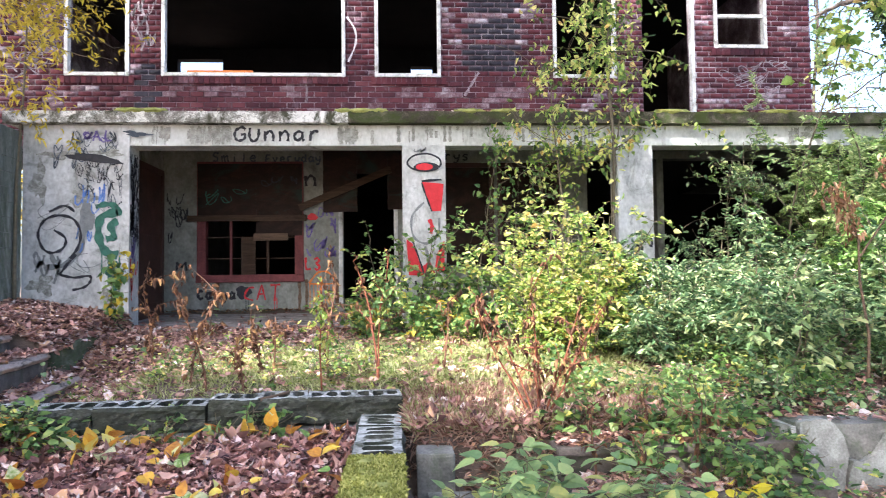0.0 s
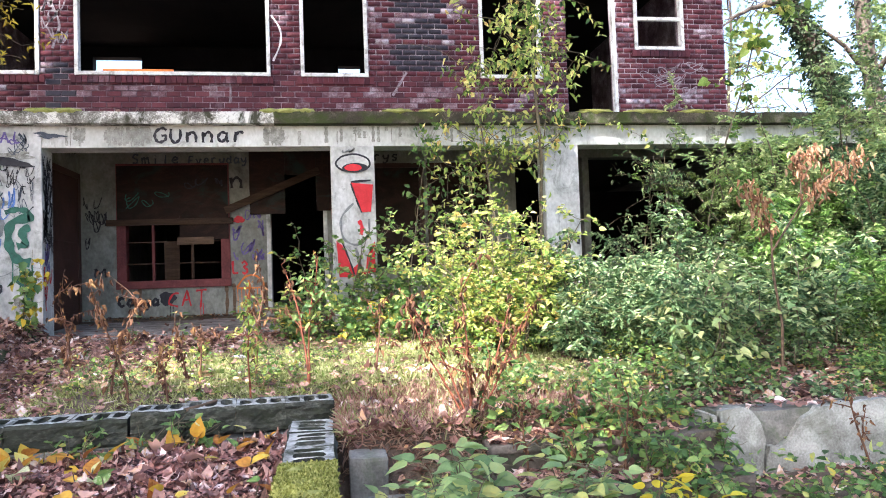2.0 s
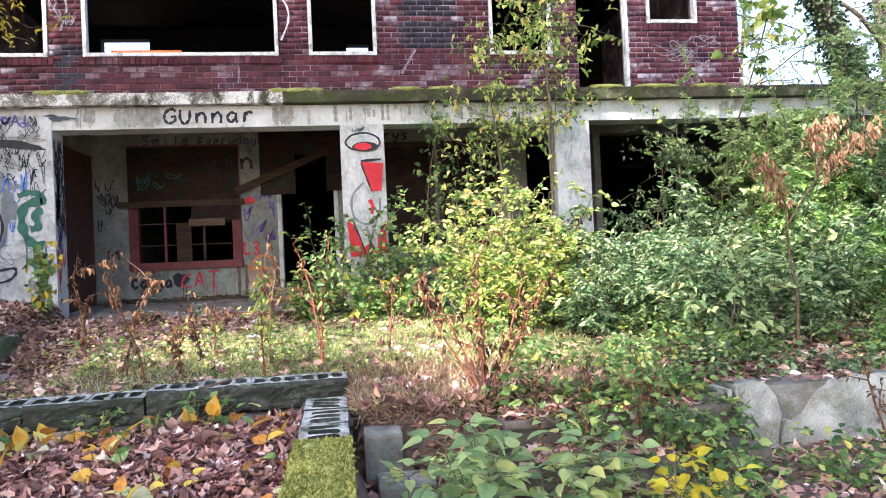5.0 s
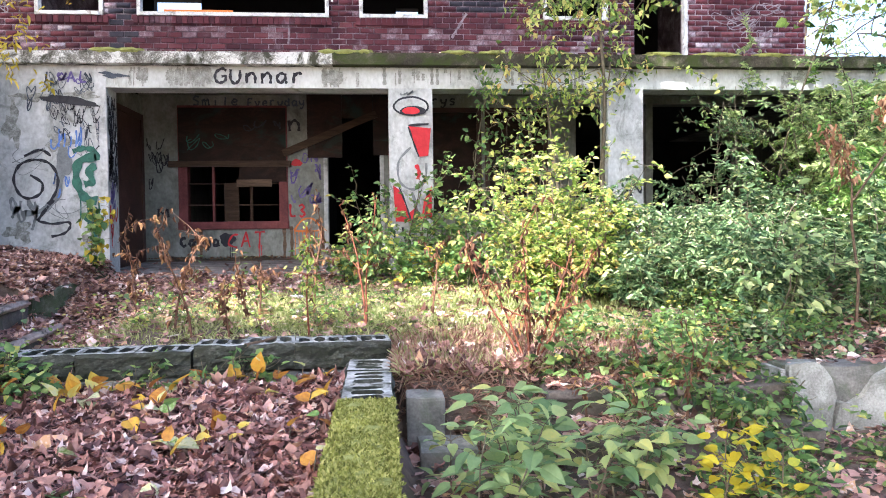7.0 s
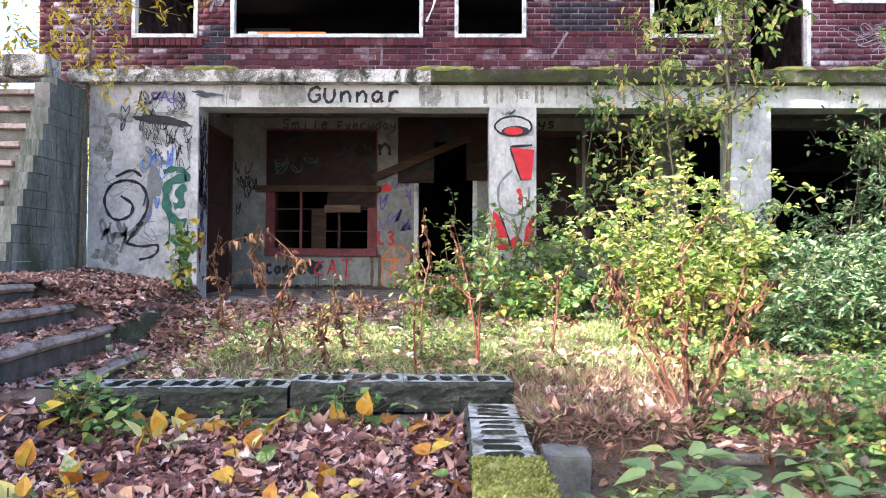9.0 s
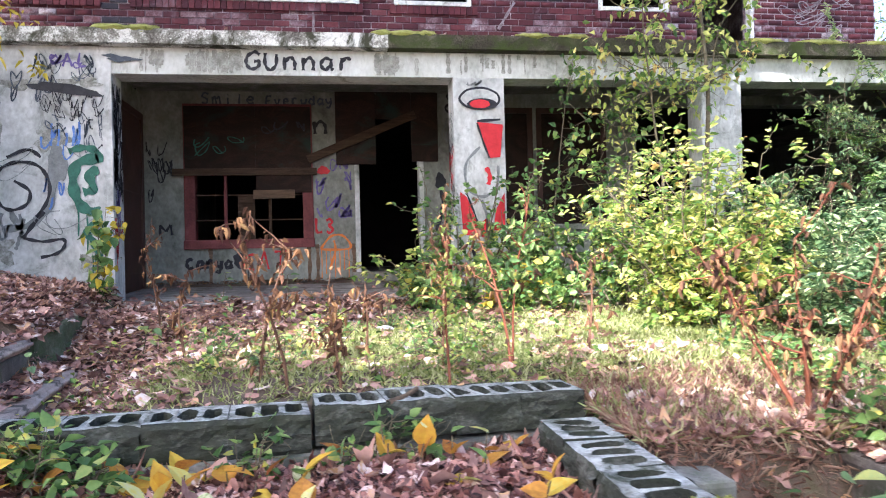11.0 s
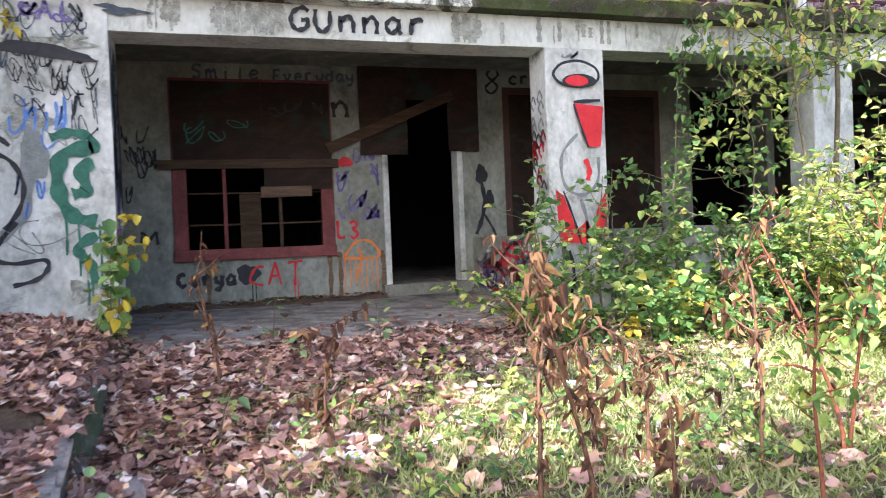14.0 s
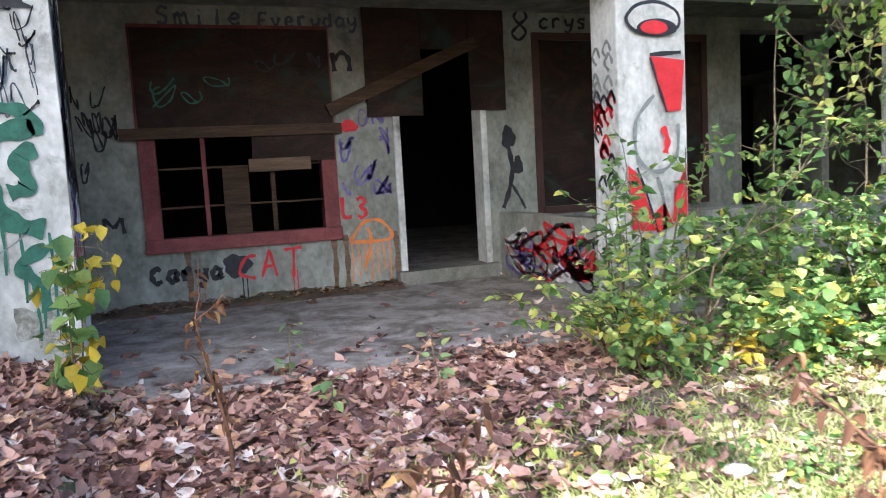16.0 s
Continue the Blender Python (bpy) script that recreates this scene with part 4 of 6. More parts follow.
sapling("thin climbing sapling with yellow-green leaves before the pillar", 6.55, -0.55, 5.6, 0.035, 0.45, 44, 1650, 0.10, YELLOWG, (0.02, 0.02), reach=1.25, width=0.5)
sapling("leafy green climber spreading beside the painted pillar", 4.72, -0.62, 2.7, 0.014, 0.25, 18, 230, 0.08, MIDG, (0.03, 0.0), reach=0.5, width=0.7)
sapling("leafy green climber spreading before the second opening", 5.45, -0.55, 2.5, 0.014, 0.25, 20, 260, 0.08, MIDG, (0.02, 0.0), reach=0.6, width=0.7)
sapling("thin sapling with sparse yellow-green leaves", 5.9, -0.8, 3.7, 0.02, 0.55, 26, 560, 0.095, YELLOWG, (0.0, 0.0), reach=1.0, width=0.5)
for x, y, h in ((8.0, -0.35, 2.5), (8.7, -0.3, 2.6)):
    sapling("thin arching shrub shoot before the dark opening", x, y, h, 0.012, 0.3, 20, 330, 0.08, GREEN, (0.05, 0.0), reach=0.6, width=0.45)
sapling("slender young tree with yellow autumn leaflets", -1.36, -0.30, 5.4, 0.026, 0.52, 40, 1700, 0.12, YELLOW, (-0.02, 0.0), reach=1.35, width=0.3, wob=0.02)
sapling("leafy green vine standing at the corner of the panel", 0.03, -0.70, 0.95, 0.008, 0.12, 14, 60, 0.12, MIDG, (0.0, 0.0), "vine", reach=0.13, width=0.8, wob=0.03)
sapling("thin upright weed with a few bright yellow leaves", 0.05, -0.66, 1.2, 0.007, 0.3, 12, 42, 0.11, YELLOW, (0.02, 0.0), "weed", reach=0.17, width=0.7, wob=0.03)
sapling("tall vine with large pale green leaves", 9.0, -0.45, 5.8, 0.02, 0.60, 18, 260, 0.135, YELLOWG, (0.02, 0.0), reach=0.55, width=0.75)


# ---- dead stalks and dried weeds ----
RUSTLEAF = leafy("rust_leaf", [(0.0, (0.18, 0.085, 0.045)), (0.5, (0.44, 0.23, 0.125)), (1.0, (0.66, 0.43, 0.27))], 0.3, 0.8)
def stalk(x, y, height, label, material=DRYSTEM, leaf=DRYLEAF, branches=5, n=60, size=0.05, lean=(0, 0), r0=0.012):
    z = gz(x, y)
    s = tagged(empty("dead_stalk", x, y, z), label, "weed", "dead stalks")
    s.location = (0, 0, 0)
    n = int(n * 1.3)
    main = wander((x, y, z - 0.04), (lean[0], lean[1], 1), height, 10, 0.07)
    lines, ends = [(main, r0, r0 * 0.35)], [main[2:], main[3:], main[5:]]
    for _ in range(branches):
        br = wander(main[rng.integers(4, 11)], rng.normal(size=3) * np.array([1, 1, 0.3]) + np.array([0, 0, 0.6]), height * rng.uniform(0.2, 0.4), 5, 0.2)
        lines.append((br, r0 * 0.45, 0.002))
        ends.append(br)
    tubes("stem", lines, material, s, 5)["kind"] = "stuff"
    tw = [ends[i] for i in rng.integers(0, len(ends), n)]
    base = np.array([q[rng.integers(0, len(q))] for q in tw]) + rng.normal(size=(n, 3)) * 0.015
    along = rng.normal(size=(n, 3)) * np.array([0.6, 0.6, 0.4]) + np.array([0, 0, -0.9])
    leaves_mesh("withered_leaves", base, along, size * rng.uniform(0.5, 1.6, n), leaf, s, width=0.34, fold=0.9, droop=0.35)
    return s


STALKS = [(3.49, -3.60, 1.1, REDSTEM, 4, 45), (1.90, -3.82, 0.9, DRYSTEM, 5, 75), (2.07, -3.93, 1.05, DRYSTEM, 5, 80), (3.05, -3.60, 1.05, DRYSTEM, 5, 70), (2.38, -3.95, 0.5, DRYSTEM, 3, 40),
          (1.28, -2.85, 0.7, DRYSTEM, 5, 55), (2.55, -3.5, 0.6, DRYSTEM, 4, 40), (2.40, -3.3, 0.55, DRYSTEM, 4, 45),
          (0.75, -1.3, 0.8, DRYSTEM, 4, 40), (4.1, -3.4, 0.7, DRYSTEM, 4, 45)]
for x, y, h, m, br, n in STALKS:
    stalk(x, y, h, "dead brown weed stalk with withered leaves" if m is DRYSTEM else "red-brown stalk with withered leaves", m, branches=br, n=n)
stalk(4.68, -4.96, 0.62, "branching bright red-brown stalk with withered leaves", REDSTEM, branches=4, n=30, size=0.05, r0=0.016)
for sx, sy in ((-0.55, 0.0), (0.6, 0.1), (-0.25, 0.3), (0.3, -0.2), (0.05, 0.2)):
    stalk(4.68 + sx * 0.05, -4.96 + sy * 0.05, 0.95, "spreading red-brown stalk with withered leaves", REDSTEM, branches=4, n=50, size=0.05, r0=0.01, lean=(sx, sy))
for sx, sy in ((4.95, -5.5), (5.3, -5.25), (5.55, -5.6), (5.9, -5.3), (5.2, -5.9), (7.3, -5.7)):
    stalk(sx, sy, rng.uniform(0.45, 0.85), "dead brown weed stalk with withered leaves", DRYSTEM, branches=5, n=45, size=0.034)


# ---- stuff underfoot ----
MOSSLEAF = leafy("moss_tuft", [(0.0, (0.14, 0.15, 0.03)), (0.5, (0.32, 0.33, 0.08)), (1.0, (0.52, 0.50, 0.18))], 0.3, 0.9)
def scatter(n, x0, x1, y0, y1, keep=None):
    x, y = rng.uniform(x0, x1, n), rng.uniform(y0, y1, n)
    if keep is not None:
        k = keep(x, y)
        x, y = x[k], y[k]
    return x, y


def patch(x, y, f):
    """A soft uneven pattern between 0 and 1."""
    return 0.5 + 0.25 * (np.sin(x * f + 1.7 * np.sin(y * f * 0.7)) + np.sin(y * f * 1.1 + 2.1 * np.sin(x * f * 0.6 + 1)))


def litter(name, x, y, z, size, label, material=LITTER, flat=0.2, width=0.6, curl=0.2):
    """Fallen leaves: uneven lobed outlines, each curled and tilted its own way."""
    n, m = len(x), 9
    th = np.arange(m)[None] * 2 * np.pi / m + rng.uniform(-0.18, 0.18, (n, m))
    lobe = rng.uniform(0.0, 0.38, (n, 1))
    r = (1 + lobe * np.cos(th * rng.choice((3, 5), (n, 1)) + 0.4)) * rng.uniform(0.78, 1.15, (n, m))
    half = 0.5 * size * rng.uniform(0.5, 1.4, (n, 1))
    u, v = half * r * np.cos(th), half * r * np.sin(th) * width * rng.uniform(0.9, 1.7, (n, 1))
    c1, c2 = rng.normal(size=(n, 1)) * curl * 1.6, rng.normal(size=(n, 1)) * curl * 1.6 + curl
    w = (c1 * u * u + c2 * v * v) / half + rng.normal(size=(n, m)) * half * 0.10
    a = rng.uniform(0, 2 * np.pi, n)
    along = unit(np.stack([np.cos(a), np.sin(a), rng.normal(size=n) * flat], -1))
    up = np.stack([rng.normal(size=n) * flat, rng.normal(size=n) * flat, np.ones(n)], -1)
    side = unit(np.cross(up, along))
    nor = np.cross(along, side)
    c = np.stack([x, y, z + rng.uniform(0.004, 0.035, n)], -1)
    rim = c[:, None] + u[..., None] * along[:, None] + v[..., None] * side[:, None] + w[..., None] * nor[:, None]
    verts = np.concatenate([c[:, None], rim], 1).reshape(-1, 3)
    o = np.arange(n)[:, None] * (m + 1)
    tris = np.concatenate([o + np.array([0, 1 + k, 1 + (k + 1) % m]) for k in range(m)], 0)
    return tagged(from_arrays(name, verts, tris, material), label, "leaves", kind="stuff")


x, y = scatter(22000, 0.9, 3.4, -9.6, -4.62)
litter("leaf_litter", x, y, ground_height(x, y), 0.07, "dark red-brown decaying leaves covering the planting bed", BEDLITTER, 0.32, 0.45, 0.3)
x, y = scatter(650, 0.9, 3.38, -8.5, -4.62)
litter("leaf_litter", x, y, ground_height(x, y) + 0.02, 0.092, "larger pale brown leaves lying over the planting bed", LITTER, 0.4, 0.5, 0.4)
x, y = scatter(1500, 3.8, 5.8, -5.5, -4.3)
litter("leaf_litter", x, y, ground_height(x, y) + 0.01, 0.085, "brown fallen leaves in the dry pink grass", flat=0.35, curl=0.35)
x, y = scatter(5000, -2.0, 1.3, -9.6, -5.0)
litter("leaf_litter", x, y, ground_height(x, y), 0.075, "brown fallen leaves on the path")
x, y = scatter(16500, 0.07, 4.6, -4.05, -0.12, lambda x, y: rng.uniform(0, 1, len(x)) < np.clip(1.25 - 0.55 * (x - 0.5) + 0.40 * (y + 2.2), 0.14, 1))
litter("leaf_litter", x, y, ground_height(x, y), 0.092, "pinkish brown fallen leaves before the porch", flat=0.22, width=0.55, curl=0.2)
x, y = scatter(6500, -1.4, 0.09, -2.44, -0.03)
litter("leaf_litter", x, y, ground_height(x, y), 0.09, "brown fallen leaves heaped on the landing", flat=0.22, width=0.55, curl=0.2)
x, y = scatter(640, -0.3, 3.7, -0.3, 2.3, lambda x, y: rng.uniform(0, 1, len(x)) < np.clip(0.85 - 0.8 * (y + 0.3), 0.06, 1))
litter("leaf_litter", x, y, -0.10 * (YW - y) / (YW + 0.3) + 0.004, 0.085, "scattered brown leaves and grit on the porch floor")
x, y = scatter(9000, 3.8, 9.5, -9.6, -3.2)
litter("leaf_litter", x, y, ground_height(x, y), 0.075, "brown fallen leaves among the weeds")
n = 900
x, y = rng.uniform(-0.06, 0.30, n), rng.uniform(-2.42, -0.1, n)
litter("leaf_litter", x, y, np.maximum(ground_height(x, y), np.where(x < 0.10, -0.06 + 0.065 * y, -1)) + rng.uniform(0, 0.03, n), 0.085, "brown leaves spilling over the edge of the landing", flat=0.4)
x, y = scatter(2200, 5.6, 9.4, -5.3, -3.9)
litter("leaf_litter", x, y, ground_height(x, y), 0.08, "brown leaves above the broken wall")
for k in range(26):
    x, y = rng.uniform(5.9, 9.2), rng.uniform(-5.0, -3.7)
    bush("weed_bush", "low green weeds above the broken wall", x, y, 0.22, rng.uniform(0.25, 0.55), 5, 5, 190, 0.06, (GREEN, MIDG, GREEN, BRIGHTG)[k % 4], "bush", group="bank weeds", width=0.65)


def rust_weed(x, y):
    """A tall forked dead weed whose dry leaves hang along the ends of its branches."""
    z = gz(x, y)
    w = tagged(empty("dead_weed"), "tall forked dead weed hung with rust-brown leaves", "weed")
    stem = np.array([(x, y, z - 0.05), (x + 0.03, y, z + 0.5), (x - 0.02, y + 0.02, z + 0.95), (x - 0.03, y, z + 1.32)])
    left = np.array([(x - 0.03, y, z + 1.30), (x - 0.15, y - 0.03, z + 1.52), (x - 0.27, y - 0.05, z + 1.72)])
    right = np.array([(x - 0.02, y, z + 1.15), (x + 0.25, y, z + 1.52), (x + 0.55, y + 0.03, z + 1.78), (x + 0.95, y + 0.05, z + 2.0)])
    fork = np.array([(x + 0.27, y, z + 1.53), (x + 0.30, y + 0.03, z + 1.75), (x + 0.28, y + 0.03, z + 1.98)])
    tip = np.array([(x + 0.28, y + 0.03, z + 1.93), (x + 0.40, y, z + 2.02), (x + 0.50, y, z + 2.0)])
    lines = [(stem, 0.014, 0.009), (left, 0.009, 0.005), (right, 0.010, 0.005), (fork, 0.007, 0.004), (tip, 0.005, 0.003)]
    tubes("stem", lines, TIMBER, w, 6)["kind"] = "stuff"
    for path, n in ((left, 150), (right[1:], 170), (fork[1:], 70), (tip, 90)):
        q = rng.uniform(0.1, 0.999, n) * (len(path) - 1)
        i = q.astype(int)
        base = path[i] + (path[i + 1] - path[i]) * (q - i)[:, None] + rng.normal(size=(n, 3)) * 0.05
        along = rng.normal(size=(n, 3)) * 0.45 + np.array([0, 0, -1.0])
        leaves_mesh("withered_leaves", base, along, 0.058 * rng.uniform(0.5, 1.5, n), RUSTLEAF, w, width=0.3, fold=0.9, droop=0.4)
    return w


rust_weed(7.54, -4.35)


def leafy_top(x, y, z0, z1, spread, n, size, material, label):
    """A tall weed in leaf: one stem with short leafy side shoots over its upper part."""
    z = gz(x, y)
    w = tagged(empty("tall_weed"), label, "weed", "tall yard weeds")
    main = wander((x, y, z - 0.04), (0.03, 0.0, 1), z1 - z, 10, 0.05)
    lines, ends = [(main, 0.010, 0.004)], [main[5:]]
    for _ in range(16):
        k = rng.integers(max(1, int(10 * (z0 - z) / (z1 - z))), 10)
        br = wander(main[k], rng.normal(size=3) * np.array([1, 1, 0.3]) + np.array([0, 0, 0.5]), spread * rng.uniform(0.5, 1.2), 4, 0.2)
        lines.append((br, 0.004, 0.002))
        ends.append(br)
    tubes("stem", lines, REDSTEM, w, 5)["kind"] = "stuff"
    tw = [ends[i] for i in rng.integers(0, len(ends), n)]
    base = np.array([t[rng.integers(1, len(t))] for t in tw]) + rng.normal(size=(n, 3)) * 0.02
    leaves_mesh("foliage", base, rng.normal(size=(n, 3)) + np.array([0, 0, -0.6]), size * rng.uniform(0.5, 1.3, n), material, w, width=0.5, droop=0.35)
    return w


leafy_top(3.03, -3.95, -0.05, 0.50, 0.17, 130, 0.055, YELLOWG, "tall yellow-green weed behind the block wall")

leafy_top(3.50, -3.62, 0.25, 0.80, 0.18, 110, 0.06, MIDG, "tall weed with yellowing leaves behind the block wall")

for k in range(22):
    x, y = rng.uniform(1.2, 3.8), rng.uniform(-3.95, -2.2)
    bush("yard_weed", "small yellow-green weed in the thin grass", x, y, 0.10, rng.uniform(0.16, 0.4), 4, 3, 50, 0.05, (MIDG, YELLOWG, MIDG)[k % 3], "weed", group="yard weeds", width=0.65)
for x, y, h in ((0.95, -4.75, 0.35), (1.25, -4.8, 0.3), (1.95, -4.72, 0.25), (2.55, -4.7, 0.3), (2.75, -4.72, 0.22)):
    bush("yard_weed", "small green weed growing against the block wall", x, y, 0.10, h, 4, 4, 60, 0.07, MIDG, "weed", group="wall weeds", width=0.7)
x, y = scatter(170, 6.45, 9.8, -5.24, -5.04)
litter("leaf_litter", x, y, np.full(len(x), -0.515), 0.07, "brown leaves lying along the broken wall")
n = 1100
x, y = rng.uniform(-1.5, 0.2, n), -2.36 - 0.55 * rng.uniform(0, 1, n) ** 1.7
u = (0.10 - x) / 0.991
sz = np.full(n, -0.45)
for u0, z in LEVELS:
    sz = np.where(u >= u0 + 0.02, z, sz)
litter("leaf_litter", x, y, np.where(y < -2.42 - 0.133 * u, sz, np.maximum(sz, ground_height(x, y))), 0.09, "brown leaves spilling from the landing onto the steps", flat=0.35)
n = 15000
x, y = rng.uniform(3.395, 3.715, n), rng.uniform(-8.35, -5.90, n)
tagged(leaves_mesh("moss_tufts", np.stack([x, y, np.full(n, -0.512)], -1), rng.normal(size=(n, 3)) * 0.5 + np.array([0, 0, 1.0]), rng.uniform(0.012, 0.034, n), MOSSLEAF, None, width=0.5), "short yellow-green moss on the low wall", "moss", kind="stuff")
for u0, z in LEVELS:
    n = 420
    u, v = u0 + rng.uniform(0.07, 0.36, n), 2.7 * rng.uniform(0, 1, n) ** 1.5
    litter("leaf_litter", 0.10 - 0.991 * u + 0.133 * v, -2.41 - 0.133 * u - 0.991 * v, np.full(n, z), 0.08, "brown fallen leaves on a step")
n = 700
u, v = rng.uniform(1.1, 2.25, n), rng.uniform(0.03, 2.7, n)
litter("leaf_litter", 0.10 - 0.991 * u + 0.133 * v, -2.41 - 0.133 * u - 0.991 * v, np.full(n, 0.19), 0.085, "brown fallen leaves on the top step")
# thinning leaves round about
x, y = scatter(26000, -8.0, 15.0, -17.0, -4.6, lambda x, y: (rng.uniform(0, 1, len(x)) < np.clip(1.1 - 0.09 * np.hypot(x - 3.5, y + 7.5), 0.05, 1)) & ((y < -9.5) | (x > 9.4) | (x < -2.0)))
litter("leaf_litter", x, y, ground_height(x, y), 0.085, "brown fallen leaves thinning out over the bare ground")
# blown dirt along the foot of the porch's back wall
bx_, by_ = np.meshgrid(np.linspace(-0.25, 2.62, 120), np.linspace(YW - 0.34, YW - 0.004, 12), indexing="ij")
tx_ = (by_ - (YW - 0.34)) / 0.336
bz_ = 0.005 - 0.10 * (YW - by_) / (YW + 0.3) + 0.055 * tx_ * (0.55 + 0.45 * np.sin(bx_ * 5 + np.sin(bx_ * 11))) - 0.02 * (tx_ < 0.05) + rng.normal(size=bx_.shape) * 0.004
ii_ = (np.arange(119)[:, None] * 12 + np.arange(11)[None]).ravel()
tagged(from_arrays("dirt", np.stack([bx_, by_, bz_], -1).reshape(-1, 3), np.stack([ii_, ii_ + 12, ii_ + 13, ii_ + 1], -1), SOIL, smooth=True), "dark dirt drifted along the foot of the porch wall", "dirt", kind="stuff")
x, y = scatter(260, -0.2, 2.6, YW - 0.40, YW - 0.02)
litter("leaf_litter", x, y, np.full(len(x), 0.02), 0.05, "crumbled dark leaves along the porch wall", DRYLEAF)
x, y = scatter(500, -1.4, 12.5, -0.12, 2.2)
litter("leaf_litter", x, y, np.full(len(x), 2.862), 0.09, "dead leaves lying on the deck")


def scrap(x, y, label, material, sx, sy, sz):
    """A crumpled scrap lying on the ground."""
    bm = bmesh.new()
    bmesh.ops.create_icosphere(bm, subdivisions=3, radius=1)
    for v in bm.verts:
        d = 1 + 0.45 * noise.noise(v.co * 2.6 + Vector((x, y, 0))) + 0.2 * noise.noise(v.co * 7)
        v.co = Vector((x + v.co.x * sx * d, y + v.co.y * sy * d, gz(x, y) + 0.03 + v.co.z * sz * d))
    return tagged(part("plastic_scrap", bm, material), label, "litter")


scrap(1.36, -2.95, "crumpled pale plastic scrap among the fallen leaves", WHITEP, 0.055, 0.03, 0.022)
scrap(2.75, -2.35, "crumpled pale scrap lying on the sunny grass", WHITEP, 0.07, 0.05, 0.02)


def blades(name, x, y, height, material, label, lean=0.5, width=0.012):
    n = len(x)
    base = np.stack([x, y, ground_height(x, y) - 0.01], -1)
    along = rng.normal(size=(n, 3)) * lean + np.array([0, 0, 1.0])
    ob = leaves_mesh(name, base, along, height * rng.uniform(0.4, 1.3, n), material, None, width=width / height * 2.2, fold=0.4, droop=0.3)
    return tagged(ob, label, "grass", kind="stuff")


x, y = scatter(120000, 0.4, 6.0, -4.1, -1.0, lambda x, y: rng.uniform(0, 1, len(x)) < np.clip(0.15 + 0.4 * (x - 0.6), 0.08, 1) * np.clip(1.2 - np.abs(y + 2.9) / 1.4, 0.1, 1))
blades("grass", x, y, 0.065, GRASS, "pale dry lawn grass", 0.8, 0.003)
x, y = scatter(9000, 3.75, 6.2, -5.1, -3.7)
blades("grass", x, y, 0.10, GRASS, "pale dry grass among the pink stalks", 0.9, 0.0025)
x, y = scatter(19000, 3.75, 5.6, -5.2, -3.95)
blades("dry_grass", x, y, 0.105, PINKGRASS, "matted pinkish dry grass", 1.5, 0.0017)
for nm, cnt, xr, yr, sz, lab, mt in (("ground_weeds", 1000, (0.3, 4.6), (-4.0, -1.6), 0.05, "small yellow-green weeds in the yard", YELLOWG),
                                     ("ground_weeds", 14000, (5.0, 10.5), (-5.2, -3.2), 0.055, "low green weeds and creepers", MIDG),
                                     ("ground_weeds", 4200, (5.3, 9.0), (-7.6, -5.65), 0.06, "low green weeds by the broken wall", MIDG),
                                     ("ground_weeds", 260, (0.4, 1.5), (-5.2, -4.75), 0.075, "green creepers at the end of the block wall", MIDG)):
    px, py = scatter(cnt, *xr, *yr, lambda x, y: patch(x, y, 3.1) > 0.48)
    n = len(px)
    base = np.stack([px, py, ground_height(px, py) + rng.uniform(0.0, 1, n) ** 2 * 0.28], -1)
    tagged(leaves_mesh(nm, base, rng.normal(size=(n, 3)) * np.array([1, 1, 0.4]) + np.array([0, 0, 0.2]), sz * rng.uniform(0.6, 1.3, n), mt, None, width=0.6), lab, "weeds", kind="stuff")


for yy, zz, n in ((-5.40, -0.60, 800), (-5.80, -0.80, 700)):
    x, y = scatter(n, 4.75, 6.08, yy + 0.02, yy + 0.36)
    litter("leaf_litter", x, y, np.full(len(x), zz), 0.075, "brown fallen leaves on a garden step")
for x, y, r, h, n, zz in ((5.5, -5.25, 0.3, 0.35, 260, -0.60), (5.9, -5.1, 0.3, 0.4, 280, -0.55), (4.9, -5.15, 0.25, 0.3, 160, -0.6), (6.05, -5.75, 0.25, 0.25, 180, -0.85), (5.2, -5.55, 0.3, 0.28, 240, -0.72), (5.75, -5.6, 0.3, 0.32, 260, -0.72), (6.25, -5.45, 0.2, 0.3, 200, -0.8), (6.75, -6.0, 0.25, 0.18, 120, None),
                          (7.5, -5.9, 0.3, 0.25, 200, None), (8.1, -5.7, 0.4, 0.5, 340, None), (5.8, -6.3, 0.3, 0.3, 200, None), (0.95, -4.92, 0.2, 0.25, 110, None), (2.5, -4.68, 0.12, 0.25, 60, None)):
    bush("weed_bush", "low green weeds creeping over the concrete", x, y, r, h, 7, 6, n, 0.075, MIDG, "bush", group="low weeds", width=0.65, z=zz)


# ---- plants with large leaves ----
def big_leaf_mesh(L, W, name="leaf"):
    """One broad leaf with a folded midrib and curved blade, lying along +x."""
    bm = bmesh.new()
    rows = []
    for i in range(6):
        t = i / 5
        w = W * math.sin(math.pi * (0.10 + 0.90 * t) ** 0.8) * 0.5 if i < 5 else 0.002
        zc = -0.25 * L * t * t
        rows.append([bm.verts.new((L * t, s * w, zc + abs(s) * w * 0.28)) for s in (-1, 0, 1)])
    for a, b in zip(rows, rows[1:]):
        for k in (0, 1):
            bm.faces.new((a[k], a[k + 1], b[k + 1], b[k]))
    me = bpy.data.meshes.new(name)
    bm.to_mesh(me)
    bm.free()
    return me


LILY_LEAF, SAP_LEAF = big_leaf_mesh(0.15, 0.12), big_leaf_mesh(0.15, 0.11)
LILY_LEAF.materials.append(LILY)
SAP_LEAF.materials.append(BIGLEAF)


